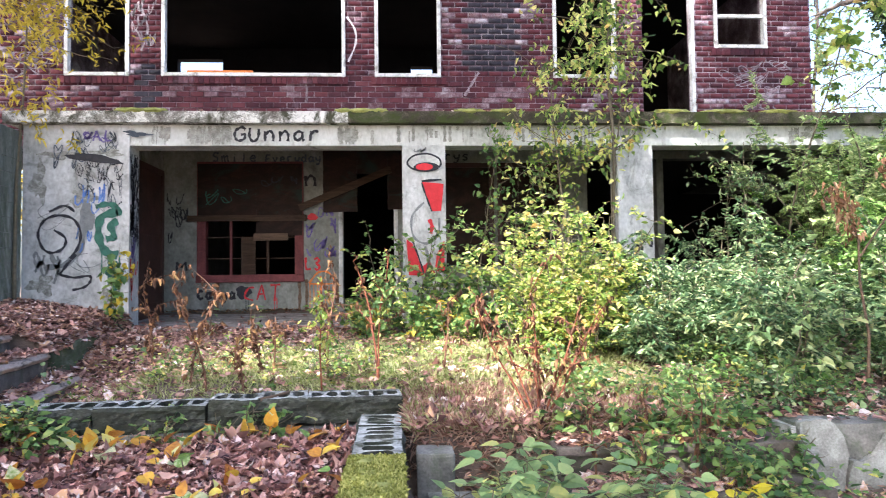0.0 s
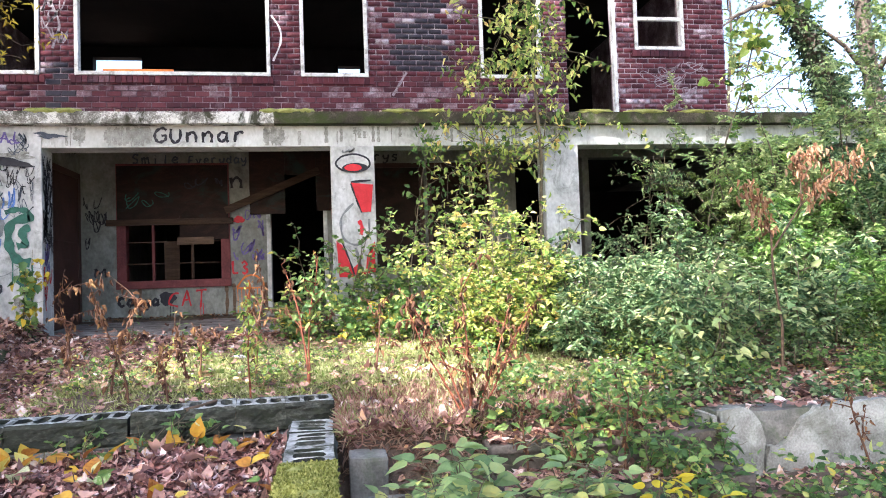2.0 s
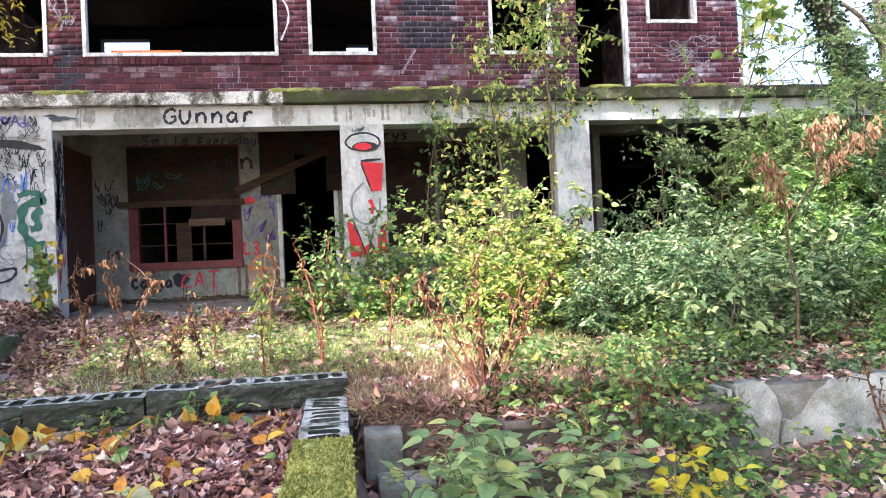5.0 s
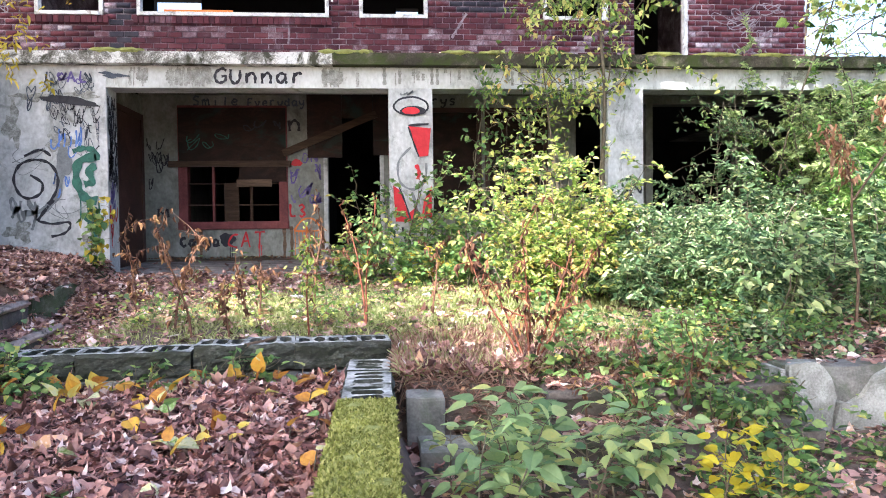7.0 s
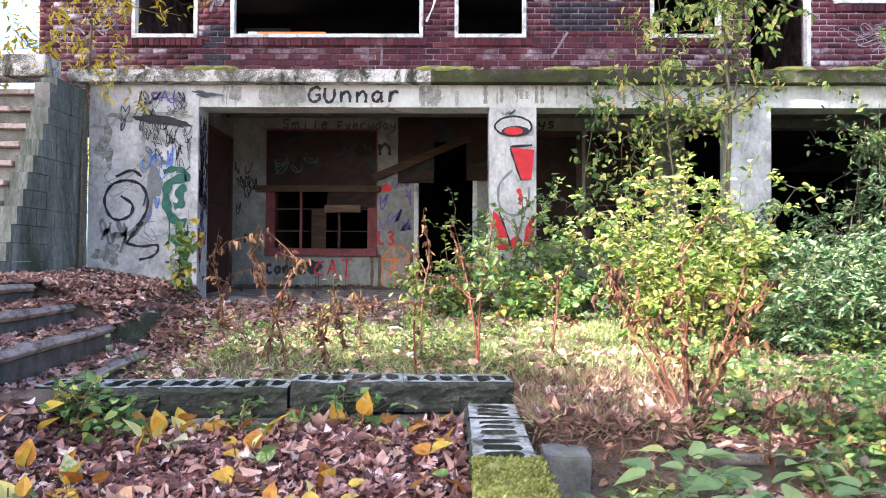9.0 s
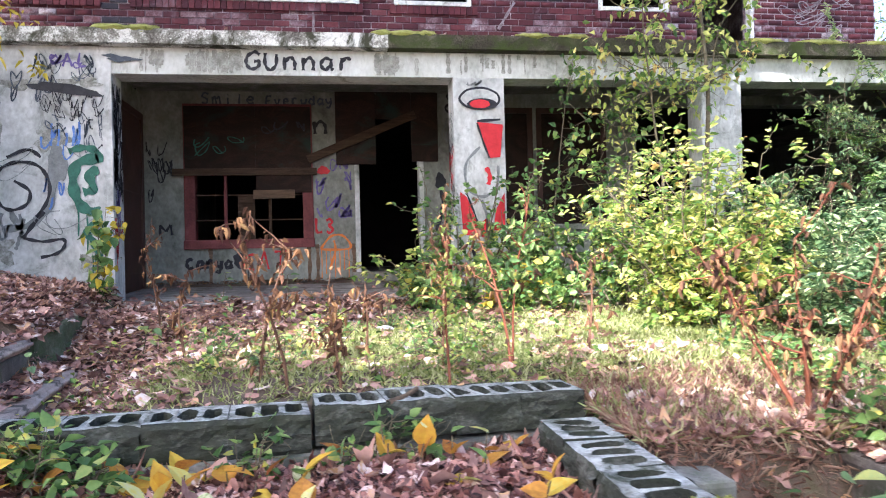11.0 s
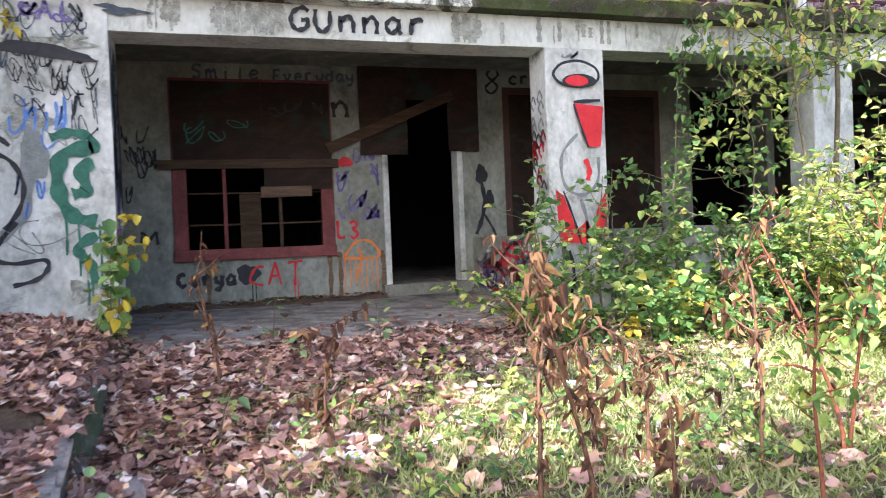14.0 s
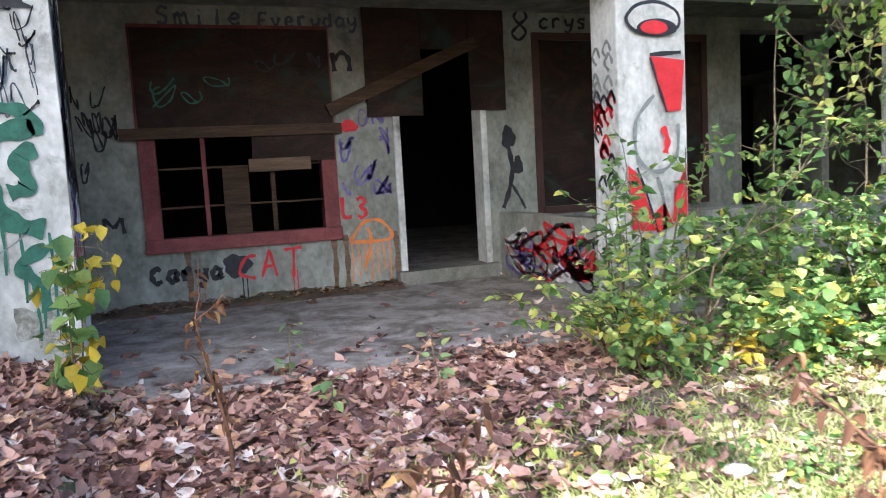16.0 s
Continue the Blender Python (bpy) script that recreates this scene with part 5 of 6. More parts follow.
def leafy_plant(name, x, y, mesh, label, count, height, tilt, group, scale=1.0, stem=TWIG, spread=0.0):
    z = gz(x, y)
    p = tagged(empty(name, x, y, z), label, "plant", group)
    p.location = (0, 0, 0)
    main = wander((x, y, z - 0.03), (rng.normal() * 0.1, rng.normal() * 0.1, 1), height + 0.03, 6, 0.08)
    lines = [(main, 0.006, 0.003)]
    for i in range(count):
        l = new("leaf", mesh)
        l.parent = p
        k = main[rng.integers(2 if height > 0.3 else 3, 7)]
        turn = 2.4 * i + rng.normal() * 0.4
        off = spread * rng.uniform(0.3, 1.0)
        l.location = k + off * np.array([math.cos(turn), math.sin(turn), 0.15])
        if off > 0.02:
            lines.append((np.array([k, (k + np.array(l.location)) / 2 + np.array([0, 0, 0.012]), np.array(l.location)]), 0.0022, 0.0014))
        l.rotation_euler = (rng.normal() * 0.3, radians(-tilt + rng.normal() * 20), turn)
        s = scale * rng.uniform(0.7, 1.25)
        l.scale = (s, s, s)
    tubes("stem", lines, stem, p, 5)
    return p


lily_rng = random.Random(5)
LILIES = [(lily_rng.uniform(0.9, 3.3), -4.75 - 1.4 * lily_rng.random() ** 1.6) for _ in range(58)] + [(lily_rng.uniform(1.2, 3.3), lily_rng.uniform(-8.0, -6.2)) for _ in range(10)]
for x, y in LILIES:
    leafy_plant("lily_plant", x, y, LILY_LEAF, "yellowing broad-leaved plant in the leaf bed", lily_rng.choice((1, 2, 2, 3)), lily_rng.uniform(0.03, 0.15), lily_rng.uniform(-10, 80), "yellowing plants", lily_rng.uniform(0.6, 1.0))
for k in range(11):
    leafy_plant("broadleaf_seedling", lily_rng.uniform(3.95, 5.15), lily_rng.uniform(-6.9, -5.85), SAP_LEAF, "green broad-leaved seedling beside the mossy wall", 24, lily_rng.uniform(0.30, 0.62), 4,
                "broadleaf seedlings", lily_rng.uniform(0.55, 0.8), spread=0.15)
for x, y in ((1.16, -0.3), (1.3, -0.9), (0.75, -1.9), (1.9, -1.0), (0.35, -3.0), (0.1, -0.55)):
    leafy_plant("broadleaf_seedling", x, y, SAP_LEAF, "small pale green seedling among the fallen leaves", 9, lily_rng.uniform(0.2, 0.4), 4, "porch seedlings", 0.5, spread=0.07)
for k in range(4):
    leafy_plant("broadleaf_seedling", lily_rng.uniform(4.1, 4.75), lily_rng.uniform(-5.75, -5.25), SAP_LEAF, "green broad-leaved seedling beside the mossy wall", 16, lily_rng.uniform(0.22, 0.40), 4,
                "broadleaf seedlings", lily_rng.uniform(0.45, 0.7), spread=0.12)
for k in range(7):
    leafy_plant("broadleaf_seedling", lily_rng.uniform(4.2, 4.8), lily_rng.uniform(-6.6, -5.9), SAP_LEAF, "green broad-leaved seedling beside the mossy wall", 20, lily_rng.uniform(0.40, 0.58), 8,
                "broadleaf seedlings", lily_rng.uniform(0.7, 0.95), spread=0.14)
SAP_LEAF2 = SAP_LEAF.copy()
SAP_LEAF2.materials[0] = leafy("bright_yellow_leaf", [(0.0, (0.50, 0.40, 0.02)), (0.6, (0.72, 0.60, 0.04)), (1.0, (0.40, 0.45, 0.06))], 0.4, 0.5, "Object")
for x, y, h in ((5.35, -6.55, 0.45), (5.5, -6.75, 0.38), (5.2, -6.8, 0.34), (5.6, -6.5, 0.4)):
    leafy_plant("yellow_seedling", x, y, SAP_LEAF2, "bright yellow-leaved seedling near the broken wall", 22, h, 15, "yellow seedlings", 0.52, spread=0.10)


# ---- trees beyond, and unseen ones added overhead behind the walker ----
def tree(label, x, y, height, r0, limbs, leaves, size, material, ivy=0, crown_from=0.45, reach=3.0, lean=(0, 0), gap=None):
    z = gz(x, y)
    t = tagged(empty("tree", x, y, z), label, "tree")
    t.location = (0, 0, 0)
    main = wander((x, y, z - 0.2), (lean[0], lean[1], 1), height, 14, 0.04)
    lines, ends = [(main, r0, r0 * 0.3)], []
    for _ in range(limbs):
        k = int(rng.uniform(crown_from, 1.0) * 14)
        d = unit(rng.normal(size=3) * np.array([1, 1, 0.35]) + np.array([0, 0, 0.35]))
        br = wander(main[min(k, 14)], d, reach * rng.uniform(0.5, 1.1), 8, 0.15)
        lines.append((br, r0 * 0.28, 0.012))
        for _ in range(3):
            q = wander(br[rng.integers(3, 9)], rng.normal(size=3), reach * 0.4, 5, 0.2)
            lines.append((q, 0.015, 0.004))
            ends.append(q)
    tubes("trunk", lines, BARK, t, 7)
    if leaves:
        tw = [ends[i] for i in rng.integers(0, len(ends), leaves)]
        base = np.array([q[rng.integers(1, len(q))] for q in tw]) + rng.normal(size=(leaves, 3)) * 0.22
        leaves_mesh("crown", base, rng.normal(size=(leaves, 3)) + np.array([0, 0, -0.4]), size * rng.uniform(0.6, 1.3, leaves), material, t, width=0.6)
    if ivy:
        k = rng.uniform(0, 14, ivy)
        i = np.minimum(k.astype(int), 13)
        a = rng.uniform(0, 2 * np.pi, ivy)
        c = main[i] + (main[i + 1] - main[i]) * (k - i)[:, None]
        out = np.stack([np.cos(a), np.sin(a), np.zeros(ivy)], -1)
        base = c + out * (r0 * (1 - 0.65 * k / 14) + rng.exponential(0.07, ivy))[:, None]
        leaves_mesh("ivy", base, out + rng.normal(size=(ivy, 3)) * 0.6 + np.array([0, 0, -0.6]), 0.095 * rng.uniform(0.5, 1.3, ivy), IVY, t, width=0.9)
    return t


tree("tall tree trunk wrapped in dark ivy", 17.3, 5.0, 14, 0.33, 10, 260, 0.14, MIDG, ivy=11000, crown_from=0.3, lean=(-0.22, 0))
tree("tall bare grey trunk beside the ivy tree", 18.0, 4.6, 14, 0.30, 12, 260, 0.14, MIDG, ivy=900, crown_from=0.3, lean=(-0.12, 0))
tree("tall tree trunk with thin ivy", 18.4, 6.5, 14, 0.30, 10, 260, 0.14, MIDG, ivy=2500, crown_from=0.3)
tree("slim tree with sparse pale leaves beyond the building", 14.4, 8.0, 9, 0.08, 34, 2600, 0.085, PALEG, crown_from=0.2, reach=2.2)
tree("slim yellowing tree beyond the brick corner", -5.2, 6.5, 9, 0.10, 20, 2000, 0.13, YELLOW, crown_from=0.3, reach=1.8)


# ---- unseen tall trees added behind the walker: their crowns shade all but sunlit spots ----
def shade_tree(label, x, y, height, spots):
    """Out-of-view tall tree whose limbs carry sun-blocking leaf clumps at the given crown spots."""
    z = gz(x, y)
    t = tagged(empty("tree", x, y, z), label, "tree", "tall trees")
    t.location = (0, 0, 0)
    main = wander((x, y, z - 0.2), (0, 0, 1), height, 12, 0.03)
    lines, base, along = [(main, 0.35, 0.12)], [], []
    for s in spots:
        s = np.array(s)
        k = main[rng.integers(6, 12)]
        mid = (k + s) / 2 + np.array([0, 0, 0.8])
        lines.append((np.array([k, (k + mid) / 2 + rng.normal(size=3) * 0.2, mid, (mid + s) / 2 + rng.normal(size=3) * 0.2, s]), 0.06, 0.015))
        n = 70
        base.append(s + rng.normal(size=(n, 3)) * np.array([0.55, 0.55, 0.4]))
        along.append(rng.normal(size=(n, 3)))
    tubes("trunk", lines, BARK, t, 6)
    base, along = np.concatenate(base), np.concatenate(along)
    leaves_mesh("crown", base, along, 0.30 * rng.uniform(0.6, 1.3, len(base)), MIDG, t, width=0.75)
    return t


def crown_spots(n, x0, x1, y0, y1, z0, z1):
    """Crown places sunward of a stretch to be shaded, leaving the sunlit spots free."""
    out = []
    s = np.array(SUN)
    while len(out) < n:
        p = np.array([rng.uniform(x0, x1), rng.uniform(y0, y1), rng.uniform(z0, z1)])
        clear = False
        for q, r in SUNLIT_SPOTS:
            w = np.array(q) - p
            if np.linalg.norm(w - s * (w @ s)) < r + 0.45 + rng.uniform(-0.25, 0.1):
                clear = True
        if not clear:
            out.append(p + s * rng.uniform(14.5, 17))
    return out


# places kept in the sun, with radii: no crown clump is hung before them
SUNLIT_SPOTS = [((5.6, -4.6, -0.4), 0.6), ((2.7, -2.3, -0.3), 0.5), ((2.8, -2.9, -0.3), 0.45), ((2.6, -3.3, -0.4), 0.6), ((3.0, -2.1, -0.3), 0.5), ((5.6, -2.4, 1.0), 0.9), ((7.0, -2.5, 0.6), 0.6), ((8.6, -1.8, 1.6), 0.6), ((10.0, -1.2, 2.4), 0.7), ((2.9, -3.0, -0.3), 0.8), ((3.9, -3.1, -0.3), 0.9), ((5.2, -2.2, 0.5), 1.05), ((5.5, -1.9, 1.4), 0.95), ((5.0, -2.0, 0.9), 0.9), ((8.6, -3.0, 0.9), 0.5), ((7.5, -3.25, 0.7), 0.5), ((2.1, -3.4, -0.4), 0.45),
            ((6.6, -0.9, 4.2), 0.6), ((7.2, -3.0, 0.4), 0.4), ((9.5, -2.6, 1.0), 0.5), ((10.6, -1.6, 2.0), 0.6), ((11.6, -2.0, 1.6), 0.5), ((9.6, -4.0, 0.0), 0.5), ((6.0, -4.2, -0.3), 0.4), ((8.2, -2.0, 1.2), 0.4), ((4.4, -4.3, -0.4), 0.5), ((6.2, -2.0, 0.5), 0.5)]
shade_tree("unseen leafy tree added to shade the front of the building", -7.5, -11.5, 15, crown_spots(140, -3.5, 5, 0.0, 2.4, 0.0, 6.5))
shade_tree("unseen leafy tree added to shade the front of the building", 6.5, -13.5, 15, crown_spots(72, 4, 7.5, -1.0, 2.4, 0.0, 6.5) + crown_spots(62, 7.5, 13.0, 0.2, 2.4, 2.2, 6.5))
shade_tree("unseen leafy tree added to shade the garden", -5.0, -18.5, 13, crown_spots(85, -2.5, 4, -9.5, -3.0, -0.8, -0.4) + crown_spots(26, 0.8, 3.7, -4.85, -4.55, -0.8, -0.45))
shade_tree("unseen leafy tree added to shade the garden", 3.0, -19.5, 13, crown_spots(70, 3.5, 9.5, -8.5, -3.5, -0.9, -0.3))
shade_tree("unseen leafy tree added to shade the shrubs", 10.5, -16.5, 14, crown_spots(9, 5.5, 12.5, -4.5, -0.5, -0.3, 2.5))
shade_tree("unseen leafy tree added to shade the stair", -12.0, -9.5, 14, crown_spots(54, -3, 2.2, -3.0, 0.5, -0.3, 2.0))


# ---- spray paint ----
def smooth_line(points, per=8):
    p = np.array([points[0], *points, points[-1]], float)
    out = []
    for i in range(1, len(p) - 2):
        for t in np.arange(per) / per:
            a, b, c, d = p[i - 1], p[i], p[i + 1], p[i + 2]
            out.append(0.5 * (2 * b + (c - a) * t + (2 * a - 5 * b + 4 * c - d) * t * t + (3 * b - a - 3 * c + d) * t ** 3))
    return np.array(out + [p[-2]])


def stroke(points, width, material, parent, at, axis="y", lift=0.006, label=""):
    """A sprayed line on a wall: flat ribbon of slightly uneven width."""
    c = smooth_line(points)
    d = unit(np.gradient(c, axis=0))
    nrm = np.stack([-d[:, 1], d[:, 0]], -1)
    w = width * 0.5 * (1 + 0.25 * np.sin(np.arange(len(c)) * 0.9 + c[0, 0] * 9))[:, None]
    a, b = c + nrm * w, c - nrm * w
    flat = np.stack([a, b], 1).reshape(-1, 2)
    v = np.zeros((len(flat), 3))
    if axis == "y":
        v[:, 0], v[:, 1], v[:, 2] = flat[:, 0], at - lift, flat[:, 1]
    else:
        v[:, 1], v[:, 0], v[:, 2] = flat[:, 0], at + lift, flat[:, 1]
    i = np.arange(len(c) - 1)[:, None] * 2
    return from_arrays("paint_stroke", v, i + np.array([0, 1, 3, 2]), material, parent, label)


def blot(x, z, rx, rz, material, parent, at, axis="y", lift=0.007, label="", wob=0.12, turn=0.0):
    a = np.arange(28) * 2 * np.pi / 28
    r = 1 + wob * np.sin(a * 3 + x * 7) + wob * 0.6 * np.sin(a * 7 + z * 5)
    px, pz = rx * r * np.cos(a), rz * r * np.sin(a)
    u, w = x + px * math.cos(turn) - pz * math.sin(turn), z + px * math.sin(turn) + pz * math.cos(turn)
    v = np.zeros((28, 3))
    if axis == "y":
        v[:, 0], v[:, 1], v[:, 2] = u, at - lift, w
    else:
        v[:, 1], v[:, 0], v[:, 2] = u, at + lift, w
    return from_arrays("paint_patch", v, np.arange(28)[None], material, parent, label)


GLYPHS = {"G": [[(0.9, 0.85), (0.55, 1.0), (0.1, 0.75), (0.05, 0.3), (0.4, 0.0), (0.85, 0.15), (0.88, 0.45), (0.55, 0.45)]], "U": [[(0.1, 1.0), (0.08, 0.35), (0.4, 0.0), (0.8, 0.3), (0.85, 0.95)]],
          "n": [[(0.1, 0.75), (0.15, 0.0)], [(0.14, 0.45), (0.5, 0.75), (0.8, 0.5), (0.82, 0.0)]], "r": [[(0.2, 0.75), (0.22, 0.0)], [(0.22, 0.45), (0.5, 0.75), (0.85, 0.65)]]}
GLYPHS["a"] = [[(0.8, 0.6), (0.4, 0.7), (0.1, 0.35), (0.4, 0.02), (0.75, 0.3)], [(0.82, 0.7), (0.8, 0.2), (0.95, 0.0)]]
GLYPHS["C"] = [[(0.9, 0.8), (0.5, 0.95), (0.1, 0.55), (0.35, 0.05), (0.9, 0.15)]]
GLYPHS["y"] = [[(0.1, 0.7), (0.2, 0.3), (0.5, 0.2), (0.8, 0.4)], [(0.85, 0.75), (0.75, 0.1), (0.4, -0.35), (0.1, -0.2)]]
GLYPHS["A"] = [[(0.05, 0.0), (0.45, 1.0)], [(0.45, 1.0), (0.85, 0.0)], [(0.2, 0.38), (0.7, 0.4)]]
GLYPHS["T"] = [[(0.0, 0.95), (0.95, 1.0)], [(0.5, 0.97), (0.5, -0.1)]]
GLYPHS["M"] = [[(0.08, 0.0), (0.12, 0.95)], [(0.12, 0.95), (0.5, 0.35)], [(0.5, 0.35), (0.88, 0.95)], [(0.88, 0.95), (0.92, 0.0)]]
GLYPHS["S"] = [[(0.85, 0.9), (0.4, 1.0), (0.15, 0.7), (0.7, 0.4), (0.6, 0.05), (0.1, 0.1)]]
GLYPHS["m"] = [[(0.05, 0.7), (0.08, 0.0)], [(0.08, 0.5), (0.3, 0.7), (0.48, 0.0)], [(0.5, 0.5), (0.75, 0.7), (0.92, 0.0)]]
GLYPHS["i"] = [[(0.5, 0.6), (0.5, 0.0)], [(0.5, 0.85), (0.52, 0.9)]]
GLYPHS["l"] = [[(0.5, 1.0), (0.5, 0.0)]]
GLYPHS["e"] = [[(0.15, 0.35), (0.8, 0.4), (0.5, 0.7), (0.12, 0.35), (0.45, 0.0), (0.85, 0.12)]]
GLYPHS["E"] = [[(0.85, 1.0), (0.2, 0.95), (0.15, 0.05), (0.85, 0.0)], [(0.18, 0.5), (0.7, 0.52)]]
GLYPHS["v"] = [[(0.1, 0.7), (0.45, 0.0)], [(0.45, 0.0), (0.85, 0.7)]]
GLYPHS["d"] = [[(0.75, 0.5), (0.4, 0.65), (0.1, 0.3), (0.45, 0.0), (0.78, 0.2)], [(0.8, 1.0), (0.8, 0.0)]]
GLYPHS["c"] = [[(0.85, 0.6), (0.45, 0.7), (0.1, 0.35), (0.4, 0.0), (0.85, 0.1)]]
GLYPHS["s"] = [[(0.8, 0.65), (0.4, 0.7), (0.2, 0.5), (0.7, 0.25), (0.5, 0.0), (0.1, 0.08)]]
GLYPHS["8"] = [[(0.5, 0.5), (0.15, 0.75), (0.5, 1.0), (0.85, 0.75), (0.5, 0.5), (0.1, 0.22), (0.5, 0.0), (0.88, 0.25), (0.52, 0.5)]]
GLYPHS["L"] = [[(0.2, 1.0), (0.15, 0.05), (0.8, 0.0)]]
GLYPHS["3"] = [[(0.15, 0.9), (0.6, 1.0), (0.8, 0.75), (0.4, 0.52), (0.85, 0.3), (0.5, 0.0), (0.1, 0.12)]]


def lettering(text, x, z, height, length, material, parent, at, weight=0.02, jitter=0.05, slope=0.0, lift=0.008):
    """Hand-sprayed writing along a wall that faces the garden, stroke by stroke."""
    step_x = length / max(1, len(text))
    for i, ch in enumerate(text):
        if ch == " ":
            continue
        lean, dz = random.uniform(-0.08, 0.12), random.uniform(-jitter, jitter) * height
        for line in GLYPHS[ch]:
            pts = [(x + step_x * (i + 0.08 + 0.80 * u) + lean * height * v, z + slope * i + dz + height * v) for u, v in line]
            stroke(pts, weight, material, parent, at, lift=lift).name = "letter"


def squiggle(x0, x1, z0, z1, n, material, parent, at, width=0.02, axis="y", loops=2.5, lift=0.006):
    """Illegible scrawl filling a stretch of wall."""
    for _ in range(n):
        ax, az = random.uniform(x0, x1), random.uniform(z0, z1)
        sx, sz = (x1 - x0) * random.uniform(0.12, 0.3), min(0.10, (z1 - z0) * random.uniform(0.12, 0.35))
        ph, f = random.uniform(0, 6), random.uniform(1.0, loops)
        pts = [(min(max(ax + sx * math.sin(ph + f * t) * (0.5 + 0.1 * t), x0), x1), min(max(az + sz * math.cos(ph * 1.7 + 1.4 * f * t), z0), z1)) for t in np.linspace(0, 3, 7)]
        stroke(pts, width * random.uniform(0.7, 1.3), material, parent, at, axis, lift)


SOOT = surface("weathered_grey_patch", [(0.3, (0.12, 0.12, 0.10)), (0.5, (0.28, 0.28, 0.25)), (0.7, (0.50, 0.50, 0.47))], 14.0, 0.9, 0.4)
FP = -0.020   # face of the panel and pillars, just proud
lettering("GUnnar", 1.40, 2.47, 0.19, 1.22, BLACKP, beam, -0.010, 0.036)
STREAK = surface("rain_streak_grime", [(0.3, (0.16, 0.16, 0.14)), (0.5, (0.32, 0.32, 0.29)), (0.7, (0.52, 0.52, 0.49))], 11.0, 0.9, 0.4)
for x0_, x1_, n_ in ((0.80, 1.38, 60), (2.86, 3.12, 34), (0.30, 0.60, 14), (6.85, 7.2, 26), (9.4, 9.8, 20), (3.3, 6.5, 26)):
    for _ in range(n_):
        px_, top_ = random.uniform(x0_, x1_), random.uniform(2.60, 2.69)
        low_ = max(2.425, top_ - random.uniform(0.05, 0.24))
        stroke([(px_, top_), (px_ + random.uniform(-0.008, 0.008), (top_ + low_) / 2), (px_, low_)], random.uniform(0.012, 0.05), STREAK, beam, -0.010, lift=random.uniform(0.0015, 0.004)).name = "grime_streak"
# panel: a coiled line with a zigzag tail, green mark, blue and black scrawl
stroke([(-0.99, 1.25), (-0.84, 1.14), (-0.87, 1.0), (-1.02, 0.94), (-1.14, 1.01), (-1.20, 1.2), (-1.12, 1.38), (-0.94, 1.45), (-0.74, 1.40), (-0.64, 1.22), (-0.67, 1.02), (-0.78, 0.86)], 0.035, BLACKP, panel, FP)
stroke([(-0.70, 0.92), (-0.82, 0.77), (-0.91, 0.64)], 0.04, BLACKP, panel, FP)
stroke([(-0.91, 0.64), (-0.72, 0.60), (-0.52, 0.62), (-0.50, 0.55), (-0.58, 0.47), (-0.74, 0.43)], 0.032, BLACKP, panel, FP)
stroke([(-0.60, 1.25), (-0.64, 0.98), (-0.84, 0.78), (-1.1, 0.74)], 0.07, GREYP, panel, FP, lift=0.003)
stroke([(-1.06, 1.50), (-0.85, 1.58), (-0.72, 1.50)], 0.035, BLACKP, panel, FP)
stroke([(-0.14, 1.49), (-0.36, 1.42), (-0.40, 1.17), (-0.31, 0.96), (-0.14, 0.90)], 0.105, GREENP, panel, FP)
stroke([(-0.14, 1.36), (-0.24, 1.32), (-0.20, 1.16), (-0.30, 1.12)], 0.09, GREENP, panel, FP)
stroke([(-0.14, 0.80), (-0.28, 0.70), (-0.20, 0.58), (-0.16, 0.42)], 0.075, GREENP, panel, FP)
for k, (bx_, bz_, bl_) in enumerate(((-0.36, 1.0, 0.35), (-0.27, 0.9, 0.42), (-0.19, 0.62, 0.3), (-0.12, 0.88, 0.5), (-0.22, 0.45, 0.2))):
    stroke([(bx_, bz_), (bx_ + 0.006, bz_ - bl_ * 0.5), (bx_, bz_ - bl_)], 0.016, GREENP, panel, FP, lift=0.004)
stroke([(-0.44, 1.56), (-0.30, 1.60), (-0.16, 1.56), (-0.12, 1.44)], 0.07, GREENP, panel, FP)
blot(-0.56, 1.42, 0.10, 0.22, GREYP, panel, FP, lift=0.002)
blot(-0.47, 2.23, 0.37, 0.055, BLACKP, panel, FP, turn=-0.13)
squiggle(-0.72, -0.40, 1.92, 2.20, 10, BLACKP, panel, FP, 0.009)
squiggle(-0.42, -0.08, 1.90, 2.22, 12, BLACKP, panel, FP, 0.009)
for k, (bx_, bl_) in enumerate(((-0.62, 0.24), (-0.55, 0.18), (-0.47, 0.14), (-0.40, 0.22), (-0.34, 0.26))):
    stroke([(bx_, 1.62), (bx_ + 0.015, 1.62 + bl_ * 0.5), (bx_ + 0.01, 1.62 + bl_)], 0.022, BLUEP, panel, FP)
squiggle(-0.55, -0.10, 1.55, 1.9, 3, BLACKP, panel, FP, 0.012)
squiggle(-0.70, -0.30, 2.42, 2.62, 3, PURPLEP, panel, FP, 0.02)
blot(0.10, 2.57, 0.17, 0.035, FAINTB, panel, FP, turn=-0.1, wob=0.3)
lettering("AL", -0.50, 2.48, 0.14, 0.30, PURPLEP, panel, FP, 0.022)
squiggle(-0.70, -0.45, 0.95, 1.3, 3, BLUEP, panel, FP, 0.012)
squiggle(-1.35, -0.2, 0.4, 2.6, 5, GREYP, panel, FP, 0.008)
squiggle(-0.80, -0.35, 1.45, 1.8, 3, BLUEP, panel, FP, 0.018, lift=0.004)
squiggle(-1.0, -0.60, 2.1, 2.6, 8, FAINTB, panel, FP, 0.011, lift=0.005)
squiggle(-0.6, -0.15, 2.28, 2.6, 8, FAINTB, panel, FP, 0.011, lift=0.005)
